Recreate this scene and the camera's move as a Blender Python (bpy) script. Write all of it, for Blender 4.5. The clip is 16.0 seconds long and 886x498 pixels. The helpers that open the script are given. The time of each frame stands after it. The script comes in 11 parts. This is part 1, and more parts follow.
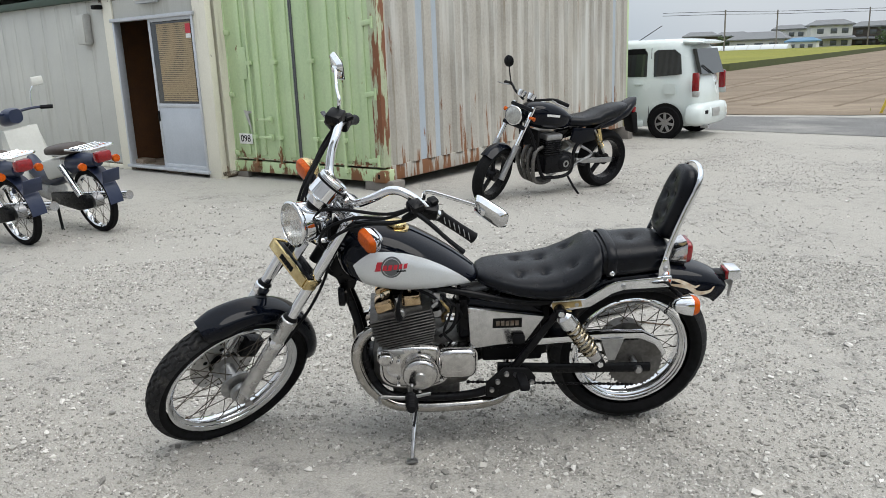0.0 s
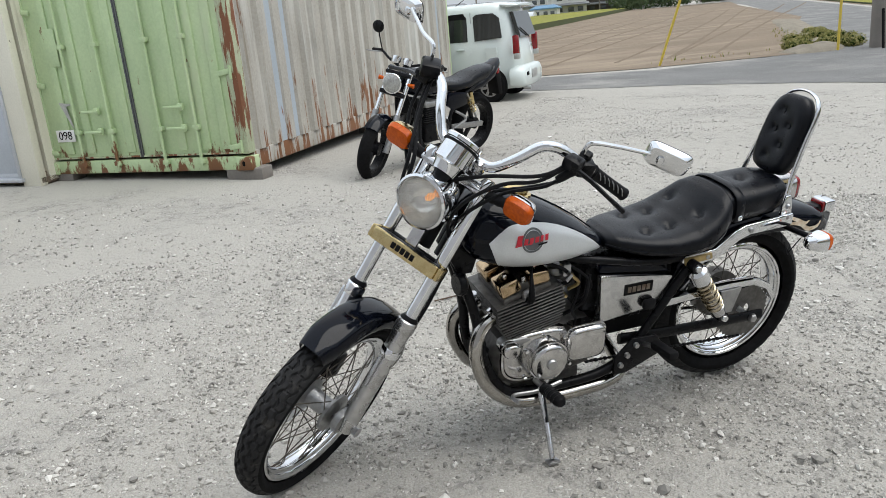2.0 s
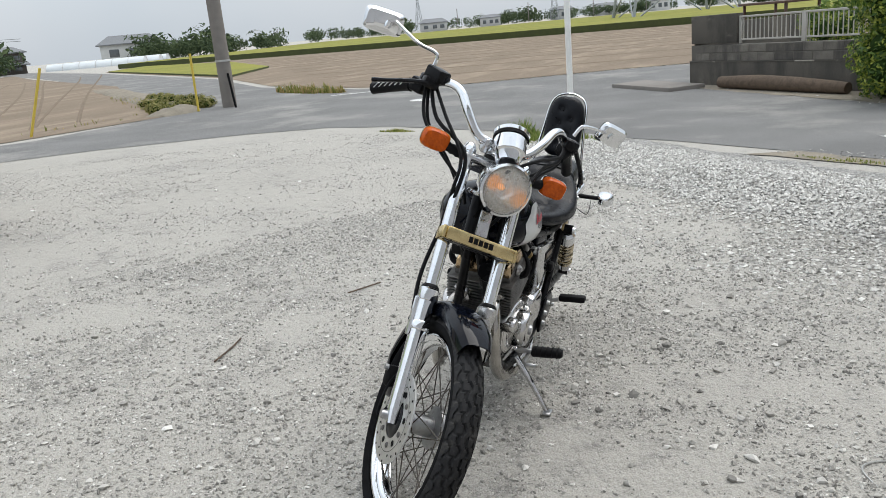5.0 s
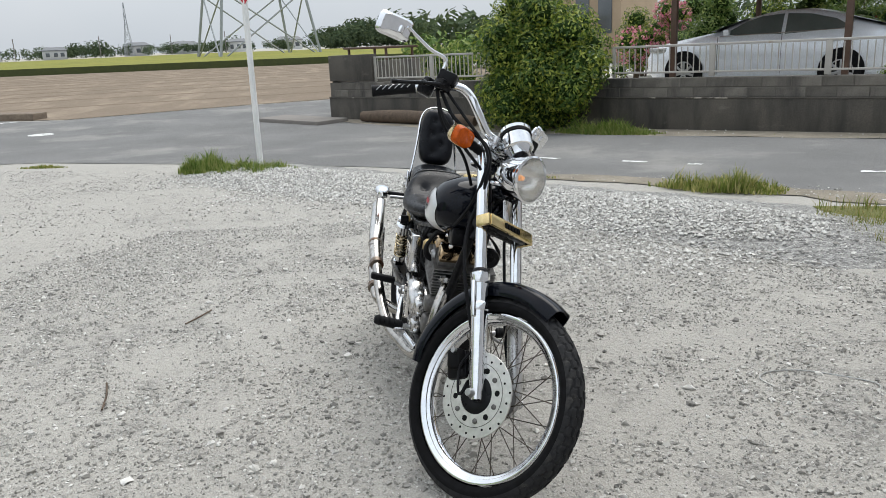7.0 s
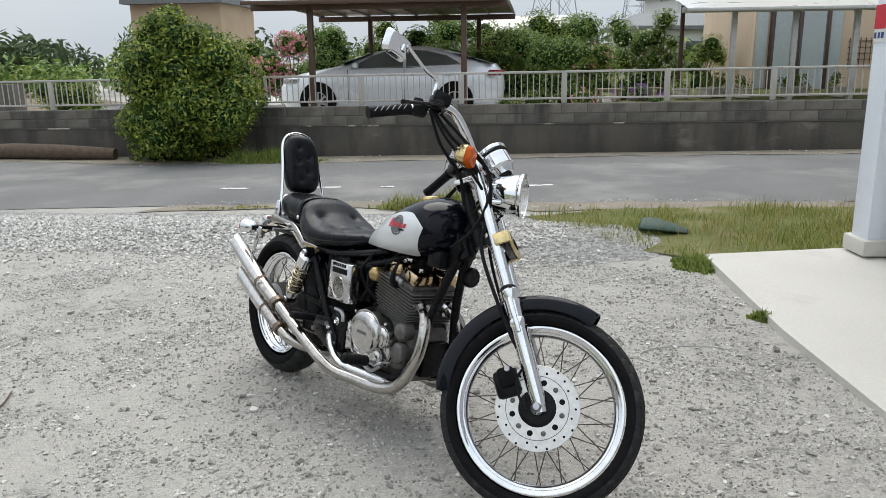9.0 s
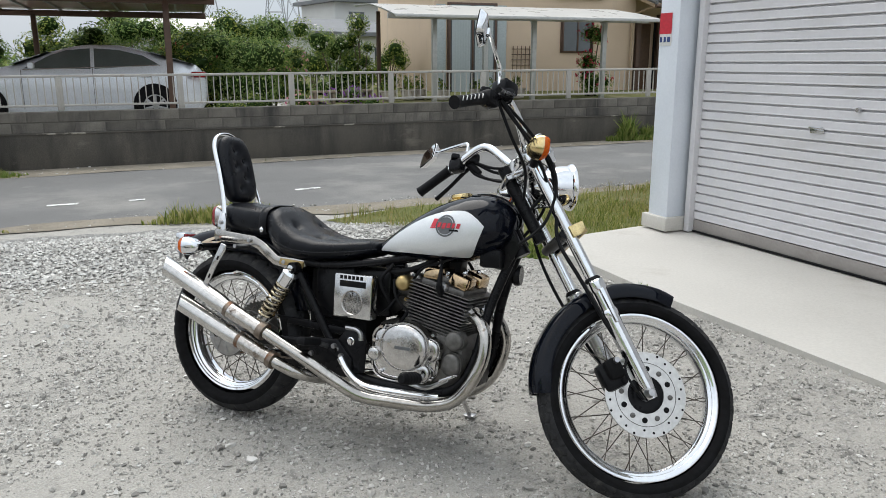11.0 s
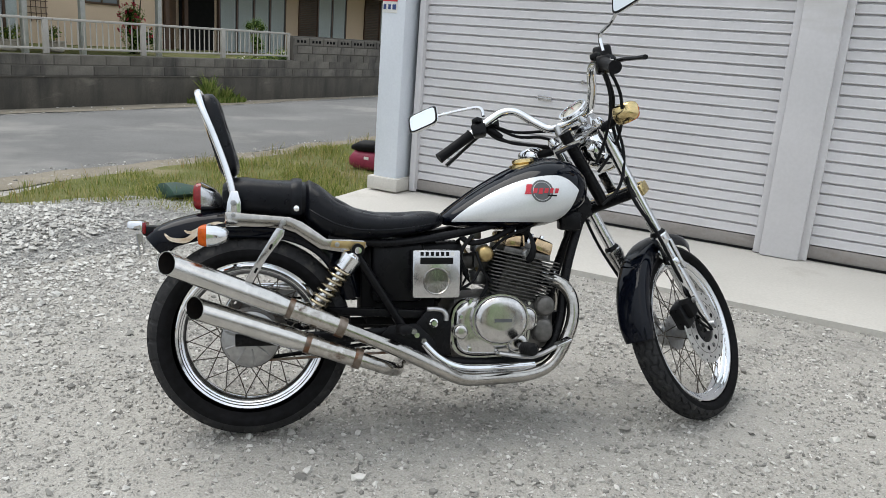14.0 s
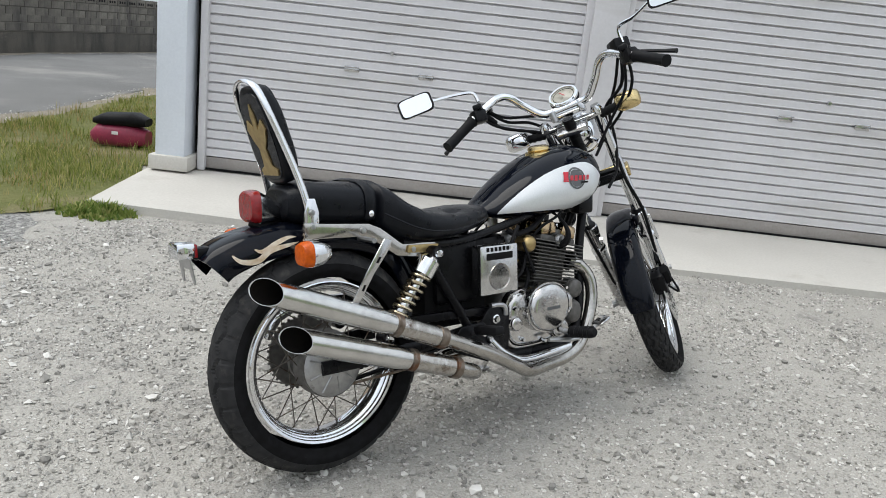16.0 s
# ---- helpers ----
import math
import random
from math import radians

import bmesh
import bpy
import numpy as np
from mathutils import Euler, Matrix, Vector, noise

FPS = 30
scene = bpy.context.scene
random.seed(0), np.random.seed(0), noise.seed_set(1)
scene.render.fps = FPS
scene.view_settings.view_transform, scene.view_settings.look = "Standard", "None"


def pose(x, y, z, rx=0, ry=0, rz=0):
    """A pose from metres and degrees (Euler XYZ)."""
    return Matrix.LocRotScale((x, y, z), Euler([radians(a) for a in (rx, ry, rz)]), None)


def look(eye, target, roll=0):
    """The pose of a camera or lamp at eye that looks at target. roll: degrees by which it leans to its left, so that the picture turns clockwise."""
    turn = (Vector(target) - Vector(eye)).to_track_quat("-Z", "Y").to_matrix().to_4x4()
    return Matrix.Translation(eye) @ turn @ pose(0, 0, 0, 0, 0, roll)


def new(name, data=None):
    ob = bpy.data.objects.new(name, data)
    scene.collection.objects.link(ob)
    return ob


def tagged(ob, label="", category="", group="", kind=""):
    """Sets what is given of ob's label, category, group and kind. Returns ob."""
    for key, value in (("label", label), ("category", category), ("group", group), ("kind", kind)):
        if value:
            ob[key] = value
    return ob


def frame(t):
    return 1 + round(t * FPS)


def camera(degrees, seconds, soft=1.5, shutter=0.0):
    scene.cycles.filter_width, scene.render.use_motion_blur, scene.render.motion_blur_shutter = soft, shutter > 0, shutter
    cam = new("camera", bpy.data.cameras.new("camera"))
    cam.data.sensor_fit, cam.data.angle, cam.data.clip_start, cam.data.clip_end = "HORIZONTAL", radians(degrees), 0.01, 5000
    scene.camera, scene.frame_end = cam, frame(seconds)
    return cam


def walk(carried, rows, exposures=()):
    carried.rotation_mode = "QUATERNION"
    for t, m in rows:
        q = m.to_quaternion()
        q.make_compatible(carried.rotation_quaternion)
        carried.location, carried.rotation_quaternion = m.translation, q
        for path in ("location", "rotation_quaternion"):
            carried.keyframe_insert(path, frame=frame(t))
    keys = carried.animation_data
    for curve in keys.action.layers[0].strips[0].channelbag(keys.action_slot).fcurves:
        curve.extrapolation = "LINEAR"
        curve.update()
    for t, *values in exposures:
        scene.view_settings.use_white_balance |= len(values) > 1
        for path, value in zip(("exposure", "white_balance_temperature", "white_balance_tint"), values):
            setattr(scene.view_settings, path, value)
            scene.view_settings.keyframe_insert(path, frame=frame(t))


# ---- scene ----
cam = camera(59.0, 16.0, 0.5)
PATH = [
    (0, (0.817, 2.769, 1.387), (0.705, 0.831, 0.904), -2.2),
    (0.5, (1.057, 2.711, 1.371), (0.908, 0.777, 0.885), -3.4),
    (1, (1.294, 2.606, 1.367), (1.046, 0.687, 0.86), -4.4),
    (1.5, (1.518, 2.361, 1.343), (1.098, 0.48, 0.809), -4.8),
    (2, (1.752, 2.163, 1.324), (1.108, 0.356, 0.759), -5.2),
    (2.5, (2.037, 1.985, 1.335), (1.146, 0.296, 0.74), -5.2),
    (3, (2.247, 1.739, 1.316), (1.117, 0.207, 0.702), -5.4),
    (3.5, (2.452, 1.539, 1.335), (1.106, 0.196, 0.715), -5.3),
    (4, (2.726, 1.358, 1.333), (1.2, 0.22, 0.719), -5.3),
    (4.2, (2.821, 1.289, 1.341), (1.229, 0.239, 0.738), -5.1),
    (6.3, (3.458, 0.153, 1.31), (1.532, 0.027, 0.786), -4.1),
    (6.5, (3.451, 0.016, 1.349), (1.523, 0.005, 0.818), -3.2),
    (7, (3.479, -0.291, 1.317), (1.567, -0.016, 0.799), -2.4),
    (7.5, (3.456, -0.572, 1.334), (1.601, -0.018, 0.833), -1.6),
    (8, (3.226, -0.851, 1.328), (1.459, -0.051, 0.839), -1.1),
    (8.5, (3.083, -1.153, 1.3), (1.428, -0.137, 0.822), -0.8),
    (9, (2.935, -1.433, 1.318), (1.416, -0.22, 0.847), -0.6),
    (9.2, (2.848, -1.512, 1.299), (1.386, -0.23, 0.831), -0.6),
    (11.3, (1.712, -2.13, 1.256), (0.972, -0.33, 0.795), 0.4),
    (11.5, (1.602, -2.169, 1.24), (0.946, -0.336, 0.78), 0.6),
    (12, (1.304, -2.3, 1.24), (0.862, -0.405, 0.78), 1.1),
    (12.5, (1.028, -2.279, 1.205), (0.804, -0.345, 0.746), 1.9),
    (13, (0.701, -2.216, 1.22), (0.696, -0.272, 0.75), 2.8),
    (13.5, (0.371, -2.24, 1.193), (0.563, -0.31, 0.705), 3.6),
    (14, (0.092, -2.208, 1.188), (0.478, -0.311, 0.687), 4.4),
    (14.5, (-0.216, -2.016, 1.193), (0.369, -0.174, 0.679), 5.1),
    (15, (-0.511, -1.928, 1.165), (0.286, -0.169, 0.645), 5.5),
    (15.5, (-0.785, -1.836, 1.176), (0.232, -0.196, 0.65), 6.1),
    (16, (-0.982, -1.617, 1.16), (0.223, -0.108, 0.642), 6.5),
]
walk(cam, [(t, look(eye, target, roll)) for t, eye, target, roll in PATH])


# world and light: an even, bright overcast sky
world = bpy.data.worlds.new("overcast_sky")
scene.world = world
world.use_nodes = True
wn, wl = world.node_tree.nodes, world.node_tree.links
wn.clear()
sky = wn.new("ShaderNodeTexSky")
sky.sky_type = "NISHITA"
sky.sun_disc = False
sky.sun_elevation, sky.sun_rotation = radians(58), radians(200)
sky.dust_density, sky.air_density, sky.ozone_density = 4.0, 1.0, 1.0
sky_bg = wn.new("ShaderNodeBackground")
sky_bg.inputs["Strength"].default_value = 0.06
cloud_bg = wn.new("ShaderNodeBackground")
tc = wn.new("ShaderNodeTexCoord")
cl = wn.new("ShaderNodeTexNoise")
cl.inputs["Scale"].default_value, cl.inputs["Detail"].default_value = 2.2, 4
cr = wn.new("ShaderNodeValToRGB")
cr.color_ramp.elements[0].position, cr.color_ramp.elements[1].position = 0.3, 0.75
cr.color_ramp.elements[0].color = (0.66, 0.75, 0.84, 1)
cr.color_ramp.elements[1].color = (0.86, 0.90, 0.95, 1)
wl.new(tc.outputs["Generated"], cl.inputs["Vector"])
wl.new(cl.outputs["Fac"], cr.inputs["Fac"])
wl.new(cr.outputs["Color"], cloud_bg.inputs["Color"])
# overcast: brighter overhead than at the horizon
up = wn.new("ShaderNodeSeparateXYZ")
lift = wn.new("ShaderNodeMapRange")
lift.inputs["From Min"].default_value, lift.inputs["From Max"].default_value = 0.0, 0.6
lift.inputs["To Min"].default_value, lift.inputs["To Max"].default_value = 0.92, 1.75
wl.new(tc.outputs["Generated"], up.inputs["Vector"])
wl.new(up.outputs["Z"], lift.inputs["Value"])
wl.new(lift.outputs["Result"], cloud_bg.inputs["Strength"])
wl.new(sky.outputs["Color"], sky_bg.inputs["Color"])
mixw = wn.new("ShaderNodeMixShader")
mixw.inputs["Fac"].default_value = 0.8
wout = wn.new("ShaderNodeOutputWorld")
wl.new(sky_bg.outputs["Background"], mixw.inputs[1])
wl.new(cloud_bg.outputs["Background"], mixw.inputs[2])
wl.new(mixw.outputs["Shader"], wout.inputs["Surface"])

sun = new("sun", bpy.data.lights.new("sun", "SUN"))
sun.data.energy, sun.data.angle, sun.data.color = 2.1, radians(48), (1.0, 0.965, 0.91)
sun.matrix_world = look((-3.0, 2.2, 6.5), (0, 0, 0))


# materials
def pmat(name, c1, c2=None, rough=0.6, metal=0.0, scale=8.0, fine=60.0, bump=0.0, bump_scale=80.0, spec=0.5, coat=0.0, rvar=0.1, world_space=False, trans=0.0, detail=5):
    """A principled material whose colour wanders between c1 and c2 at two scales, with relief."""
    m = bpy.data.materials.new(name)
    m.use_nodes = True
    n, l = m.node_tree.nodes, m.node_tree.links
    b = n["Principled BSDF"]
    c2 = c2 or tuple(v * 0.8 for v in c1)
    co = n.new("ShaderNodeTexCoord")
    if world_space:
        geo = n.new("ShaderNodeNewGeometry")
        vec = geo.outputs["Position"]
    else:
        vec = co.outputs["Object"]
    n1, n2 = n.new("ShaderNodeTexNoise"), n.new("ShaderNodeTexNoise")
    n1.inputs["Scale"].default_value, n1.inputs["Detail"].default_value = scale, detail
    n2.inputs["Scale"].default_value, n2.inputs["Detail"].default_value = fine, 3
    mx = n.new("ShaderNodeMath")
    mx.operation = "MULTIPLY_ADD"
    mx.inputs[1].default_value = 0.45
    l.new(n2.outputs["Fac"], mx.inputs[0])
    sc = n.new("ShaderNodeMath")
    sc.operation = "MULTIPLY"
    sc.inputs[1].default_value = 0.55
    l.new(n1.outputs["Fac"], sc.inputs[0])
    l.new(sc.outputs[0], mx.inputs[2])
    r = n.new("ShaderNodeValToRGB")
    r.color_ramp.elements[0].position, r.color_ramp.elements[1].position = 0.36, 0.64
    r.color_ramp.elements[0].color, r.color_ramp.elements[1].color = (*c2, 1), (*c1, 1)
    l.new(mx.outputs[0], r.inputs["Fac"])
    l.new(r.outputs["Color"], b.inputs["Base Color"])
    rr = n.new("ShaderNodeMapRange")
    rr.inputs["To Min"].default_value, rr.inputs["To Max"].default_value = max(rough - rvar, 0.02), min(rough + rvar, 1)
    l.new(n1.outputs["Fac"], rr.inputs["Value"])
    l.new(rr.outputs["Result"], b.inputs["Roughness"])
    b.inputs["Metallic"].default_value = metal
    b.inputs["Specular IOR Level"].default_value = spec
    b.inputs["Coat Weight"].default_value = coat
    b.inputs["Coat Roughness"].default_value = 0.05
    b.inputs["Transmission Weight"].default_value = trans
    for x in (n1, n2):
        l.new(vec, x.inputs["Vector"])
    if bump:
        n3, bp = n.new("ShaderNodeTexNoise"), n.new("ShaderNodeBump")
        n3.inputs["Scale"].default_value, n3.inputs["Detail"].default_value = bump_scale, 4
        bp.inputs["Strength"].default_value, bp.inputs["Distance"].default_value = 1.0, bump
        l.new(vec, n3.inputs["Vector"])
        l.new(n3.outputs["Fac"], bp.inputs["Height"])
        l.new(bp.outputs["Normal"], b.inputs["Normal"])
    return m


def stained(m, colour, scale=(3, 3, 1), low=0.55, high=0.7, vec_z=None, rough=None, world_space=False, fade=None):
    """Lay stains, rust or chips of another colour over a material, by a stretched noise; fade=(z0, z1): thick at z0, gone at z1."""
    n, l = m.node_tree.nodes, m.node_tree.links
    b = n["Principled BSDF"]
    src = b.inputs["Base Color"].links[0].from_socket
    if world_space:
        co = n.new("ShaderNodeNewGeometry").outputs["Position"]
    else:
        co = n.new("ShaderNodeTexCoord").outputs["Object"]
    mp = n.new("ShaderNodeMapping")
    mp.inputs["Scale"].default_value = scale
    l.new(co, mp.inputs["Vector"])
    nz = n.new("ShaderNodeTexNoise")
    nz.inputs["Scale"].default_value, nz.inputs["Detail"].default_value, nz.inputs["Roughness"].default_value = 1.0, 8, 0.62
    l.new(mp.outputs["Vector"], nz.inputs["Vector"])
    value = nz.outputs["Fac"]
    if fade:
        sep = n.new("ShaderNodeSeparateXYZ")
        l.new(co, sep.inputs["Vector"])
        fr = n.new("ShaderNodeMapRange")
        fr.inputs["From Min"].default_value, fr.inputs["From Max"].default_value = fade
        fr.inputs["To Min"].default_value, fr.inputs["To Max"].default_value = 0.18, -0.05
        l.new(sep.outputs["Z"], fr.inputs["Value"])
        ad = n.new("ShaderNodeMath")
        ad.operation = "ADD"
        l.new(value, ad.inputs[0])
        l.new(fr.outputs["Result"], ad.inputs[1])
        value = ad.outputs[0]
    rp = n.new("ShaderNodeValToRGB")
    rp.color_ramp.elements[0].position, rp.color_ramp.elements[1].position = low, high
    l.new(value, rp.inputs["Fac"])
    mx = n.new("ShaderNodeMix")
    mx.data_type = "RGBA"
    l.new(rp.outputs["Color"], mx.inputs["Factor"])
    l.new(src, mx.inputs["A"])
    mx.inputs["B"].default_value = (*colour, 1)
    l.new(mx.outputs["Result"], b.inputs["Base Color"])
    return m


def gravel_mat(name, c_lo, c_hi, dust, cell=45.0, bump=0.02, dust_lo=0.42, dust_hi=0.62):
    """Crushed stone: cells of many greys, dust trodden in between, in world metres."""
    m = bpy.data.materials.new(name)
    m.use_nodes = True
    n, l = m.node_tree.nodes, m.node_tree.links
    b = n["Principled BSDF"]
    pos = n.new("ShaderNodeNewGeometry").outputs["Position"]
    big = n.new("ShaderNodeTexNoise")
    big.inputs["Scale"].default_value, big.inputs["Detail"].default_value = 0.9, 6
    mid = n.new("ShaderNodeTexNoise")
    mid.inputs["Scale"].default_value, mid.inputs["Detail"].default_value = 9.0, 5
    grain = n.new("ShaderNodeTexNoise")
    grain.inputs["Scale"].default_value, grain.inputs["Detail"].default_value = 160.0, 3
    v1, v2 = n.new("ShaderNodeTexVoronoi"), n.new("ShaderNodeTexVoronoi")
    v1.inputs["Scale"].default_value, v2.inputs["Scale"].default_value = cell, cell * 2.6
    for x in (big, mid, grain, v1, v2):
        l.new(pos, x.inputs["Vector"])
    ramp = n.new("ShaderNodeValToRGB")
    ramp.color_ramp.elements[0].color, ramp.color_ramp.elements[1].color = (*c_lo, 1), (*c_hi, 1)
    bw = n.new("ShaderNodeRGBToBW")
    l.new(v1.outputs["Color"], bw.inputs["Color"])
    bw2 = n.new("ShaderNodeRGBToBW")
    l.new(v2.outputs["Color"], bw2.inputs["Color"])
    av = n.new("ShaderNodeMath")
    av.operation = "MULTIPLY_ADD"
    av.inputs[1].default_value = 0.55
    l.new(bw2.outputs["Val"], av.inputs[0])
    h1 = n.new("ShaderNodeMath")
    h1.operation = "MULTIPLY"
    h1.inputs[1].default_value = 0.5
    l.new(bw.outputs["Val"], h1.inputs[0])
    l.new(h1.outputs[0], av.inputs[2])
    ramp.color_ramp.elements[0].position, ramp.color_ramp.elements[1].position = 0.25, 0.85
    l.new(av.outputs[0], ramp.inputs["Fac"])
    df = n.new("ShaderNodeMath")
    df.operation = "MULTIPLY_ADD"
    df.inputs[1].default_value = 0.5
    l.new(big.outputs["Fac"], df.inputs[0])
    dm = n.new("ShaderNodeMath")
    dm.operation = "MULTIPLY"
    dm.inputs[1].default_value = 0.5
    l.new(mid.outputs["Fac"], dm.inputs[0])
    l.new(dm.outputs[0], df.inputs[2])
    dr = n.new("ShaderNodeValToRGB")
    dr.color_ramp.elements[0].position, dr.color_ramp.elements[1].position = dust_lo, dust_hi
    l.new(df.outputs[0], dr.inputs["Fac"])
    dustc = n.new("ShaderNodeMix")
    dustc.data_type = "RGBA"
    gr = n.new("ShaderNodeMapRange")
    gr.inputs["From Min"].default_value, gr.inputs["From Max"].default_value = 0.34, 0.66
    l.new(grain.outputs["Fac"], gr.inputs["Value"])
    l.new(gr.outputs["Result"], dustc.inputs["Factor"])
    dustc.inputs["A"].default_value = (*[v * 0.84 for v in dust], 1)
    dustc.inputs["B"].default_value = (*[v * 1.14 for v in dust], 1)
    mx = n.new("ShaderNodeMix")
    mx.data_type = "RGBA"
    l.new(dr.outputs["Color"], mx.inputs["Factor"])
    l.new(ramp.outputs["Color"], mx.inputs["A"])
    l.new(dustc.outputs["Result"], mx.inputs["B"])
    l.new(mx.outputs["Result"], b.inputs["Base Color"])
    b.inputs["Roughness"].default_value = 0.95
    b.inputs["Specular IOR Level"].default_value = 0.15
    hsum = n.new("ShaderNodeMath")
    hsum.operation = "MULTIPLY_ADD"
    hsum.inputs[1].default_value = -0.8
    l.new(v1.outputs["Distance"], hsum.inputs[0])
    l.new(grain.outputs["Fac"], hsum.inputs[2])
    hmid = n.new("ShaderNodeMath")
    hmid.operation = "MULTIPLY_ADD"
    hmid.inputs[1].default_value = 2.2
    l.new(mid.outputs["Fac"], hmid.inputs[0])
    l.new(hsum.outputs[0], hmid.inputs[2])
    keep = n.new("ShaderNodeMapRange")
    keep.inputs["To Min"].default_value, keep.inputs["To Max"].default_value = 1.0, 0.5
    l.new(dr.outputs["Color"], keep.inputs["Value"])
    hm = n.new("ShaderNodeMath")
    hm.operation = "MULTIPLY"
    l.new(hmid.outputs[0], hm.inputs[0])
    l.new(keep.outputs["Result"], hm.inputs[1])
    bp = n.new("ShaderNodeBump")
    bp.inputs["Strength"].default_value, bp.inputs["Distance"].default_value = 1.0, bump
    l.new(hm.outputs[0], bp.inputs["Height"])
    l.new(bp.outputs["Normal"], b.inputs["Normal"])
    return m


def island_mat(name, colours, rough=0.8, trans=0.0, spec=0.2):
    """Joined small pieces, each with a colour of its own out of the ramp."""
    m = bpy.data.materials.new(name)
    m.use_nodes = True
    n, l = m.node_tree.nodes, m.node_tree.links
    b = n["Principled BSDF"]
    g = n.new("ShaderNodeNewGeometry")
    r = n.new("ShaderNodeValToRGB")
    while len(r.color_ramp.elements) < len(colours):
        r.color_ramp.elements.new(0.5)
    for i, c in enumerate(colours):
        r.color_ramp.elements[i].position = i / (len(colours) - 1)
        r.color_ramp.elements[i].color = (*c, 1)
    l.new(g.outputs["Random Per Island"], r.inputs["Fac"])
    l.new(r.outputs["Color"], b.inputs["Base Color"])
    b.inputs["Roughness"].default_value = rough
    b.inputs["Specular IOR Level"].default_value = spec
    if trans:
        tr = n.new("ShaderNodeBsdfTranslucent")
        l.new(r.outputs["Color"], tr.inputs["Color"])
        ms = n.new("ShaderNodeMixShader")
        ms.inputs["Fac"].default_value = trans
        l.new(b.outputs["BSDF"], ms.inputs[1])
        l.new(tr.outputs["BSDF"], ms.inputs[2])
        l.new(ms.outputs["Shader"], n["Material Output"].inputs["Surface"])
    return m


def object_mat(name, c1, c2, rough=0.8, bump=0.004, bump_scale=60, dirt=None):
    """Alike pieces that differ by object, with grain."""
    m = pmat(name, c1, c2, rough, bump=bump, bump_scale=bump_scale, scale=6, fine=90)
    n, l = m.node_tree.nodes, m.node_tree.links
    b = n["Principled BSDF"]
    src = b.inputs["Base Color"].links[0].from_socket
    oi = n.new("ShaderNodeObjectInfo")
    mr = n.new("ShaderNodeMapRange")
    mr.inputs["To Min"].default_value, mr.inputs["To Max"].default_value = 0.72, 1.2
    l.new(oi.outputs["Random"], mr.inputs["Value"])
    mm = n.new("ShaderNodeMix")
    mm.data_type, mm.blend_type = "RGBA", "MULTIPLY"
    mm.inputs["Factor"].default_value = 1.0
    l.new(src, mm.inputs["A"])
    l.new(mr.outputs["Result"], mm.inputs["B"])
    l.new(mm.outputs["Result"], b.inputs["Base Color"])
    return m


GRAVEL = gravel_mat("trodden_gravel", (0.20, 0.192, 0.18), (0.55, 0.53, 0.49), (0.42, 0.403, 0.368), bump=0.016, dust_lo=0.34, dust_hi=0.50)
WHITE_GRAVEL = gravel_mat("loose_pale_gravel", (0.28, 0.274, 0.262), (0.74, 0.724, 0.692), (0.48, 0.46, 0.42), cell=40, bump=0.035, dust_lo=0.55, dust_hi=0.75)
STONE = island_mat("crushed_stone", [(0.21, 0.203, 0.188), (0.33, 0.318, 0.293), (0.42, 0.405, 0.373), (0.52, 0.503, 0.468), (0.68, 0.663, 0.628)], rough=0.9)
STONE_PALE = island_mat("pale_crushed_stone", [(0.32, 0.308, 0.285), (0.47, 0.455, 0.425), (0.60, 0.583, 0.548), (0.74, 0.725, 0.69)], rough=0.9)
ASPHALT = stained(pmat("worn_asphalt", (0.205, 0.203, 0.198), (0.135, 0.134, 0.131), 0.9, scale=0.8, fine=140, bump=0.006, bump_scale=220, world_space=True, spec=0.3), (0.30, 0.29, 0.27), (0.5, 0.5, 0.5), 0.52, 0.72, world_space=True)
PAINT_WHITE = stained(pmat("worn_road_paint", (0.75, 0.75, 0.73), (0.6, 0.6, 0.58), 0.8, scale=5, bump=0.003, world_space=True), (0.2, 0.2, 0.2), (14, 14, 14), 0.5, 0.6, world_space=True)
SOIL = stained(pmat("dry_ploughed_soil", (0.235, 0.188, 0.142), (0.185, 0.147, 0.11), 0.97, scale=0.35, fine=9, bump=0.05, bump_scale=7, world_space=True, spec=0.1), (0.30, 0.245, 0.185), (0.25, 0.9, 1), 0.5, 0.7, world_space=True)
# furrow soil, a darker brown than the field round it
SOIL_DARKER = pmat("pressed_darker_soil", (0.21, 0.168, 0.127), (0.165, 0.13, 0.098), 0.95, scale=1.2, fine=9, bump=0.03, bump_scale=9, world_space=True, spec=0.1)
RICE = pmat("ripening_rice", (0.26, 0.25, 0.06), (0.17, 0.18, 0.045), 0.9, scale=0.12, fine=3, bump=0.06, bump_scale=5, world_space=True, spec=0.1)
RICE_SIDE = pmat("rice_stems", (0.07, 0.085, 0.025), (0.05, 0.06, 0.02), 0.95, scale=2, fine=9, world_space=True)
TURF = stained(pmat("rough_turf", (0.20, 0.20, 0.085), (0.12, 0.14, 0.045), 0.95, scale=2.0, fine=40, bump=0.03, bump_scale=60, world_space=True, spec=0.1), (0.31, 0.26, 0.17), (1.2, 1.2, 1.2), 0.52, 0.68, world_space=True)
DIRT = pmat("bare_dirt", (0.30, 0.268, 0.217), (0.20, 0.178, 0.142), 0.96, scale=3, fine=40, bump=0.015, bump_scale=50, world_space=True, spec=0.1)
SLAB = stained(pmat("pale_concrete_slab", (0.57, 0.548, 0.505), (0.49, 0.47, 0.432), 0.85, scale=1.2, fine=70, bump=0.002, bump_scale=150, world_space=True), (0.36, 0.33, 0.285), (1.6, 1.6, 1.6), 0.58, 0.8, world_space=True)
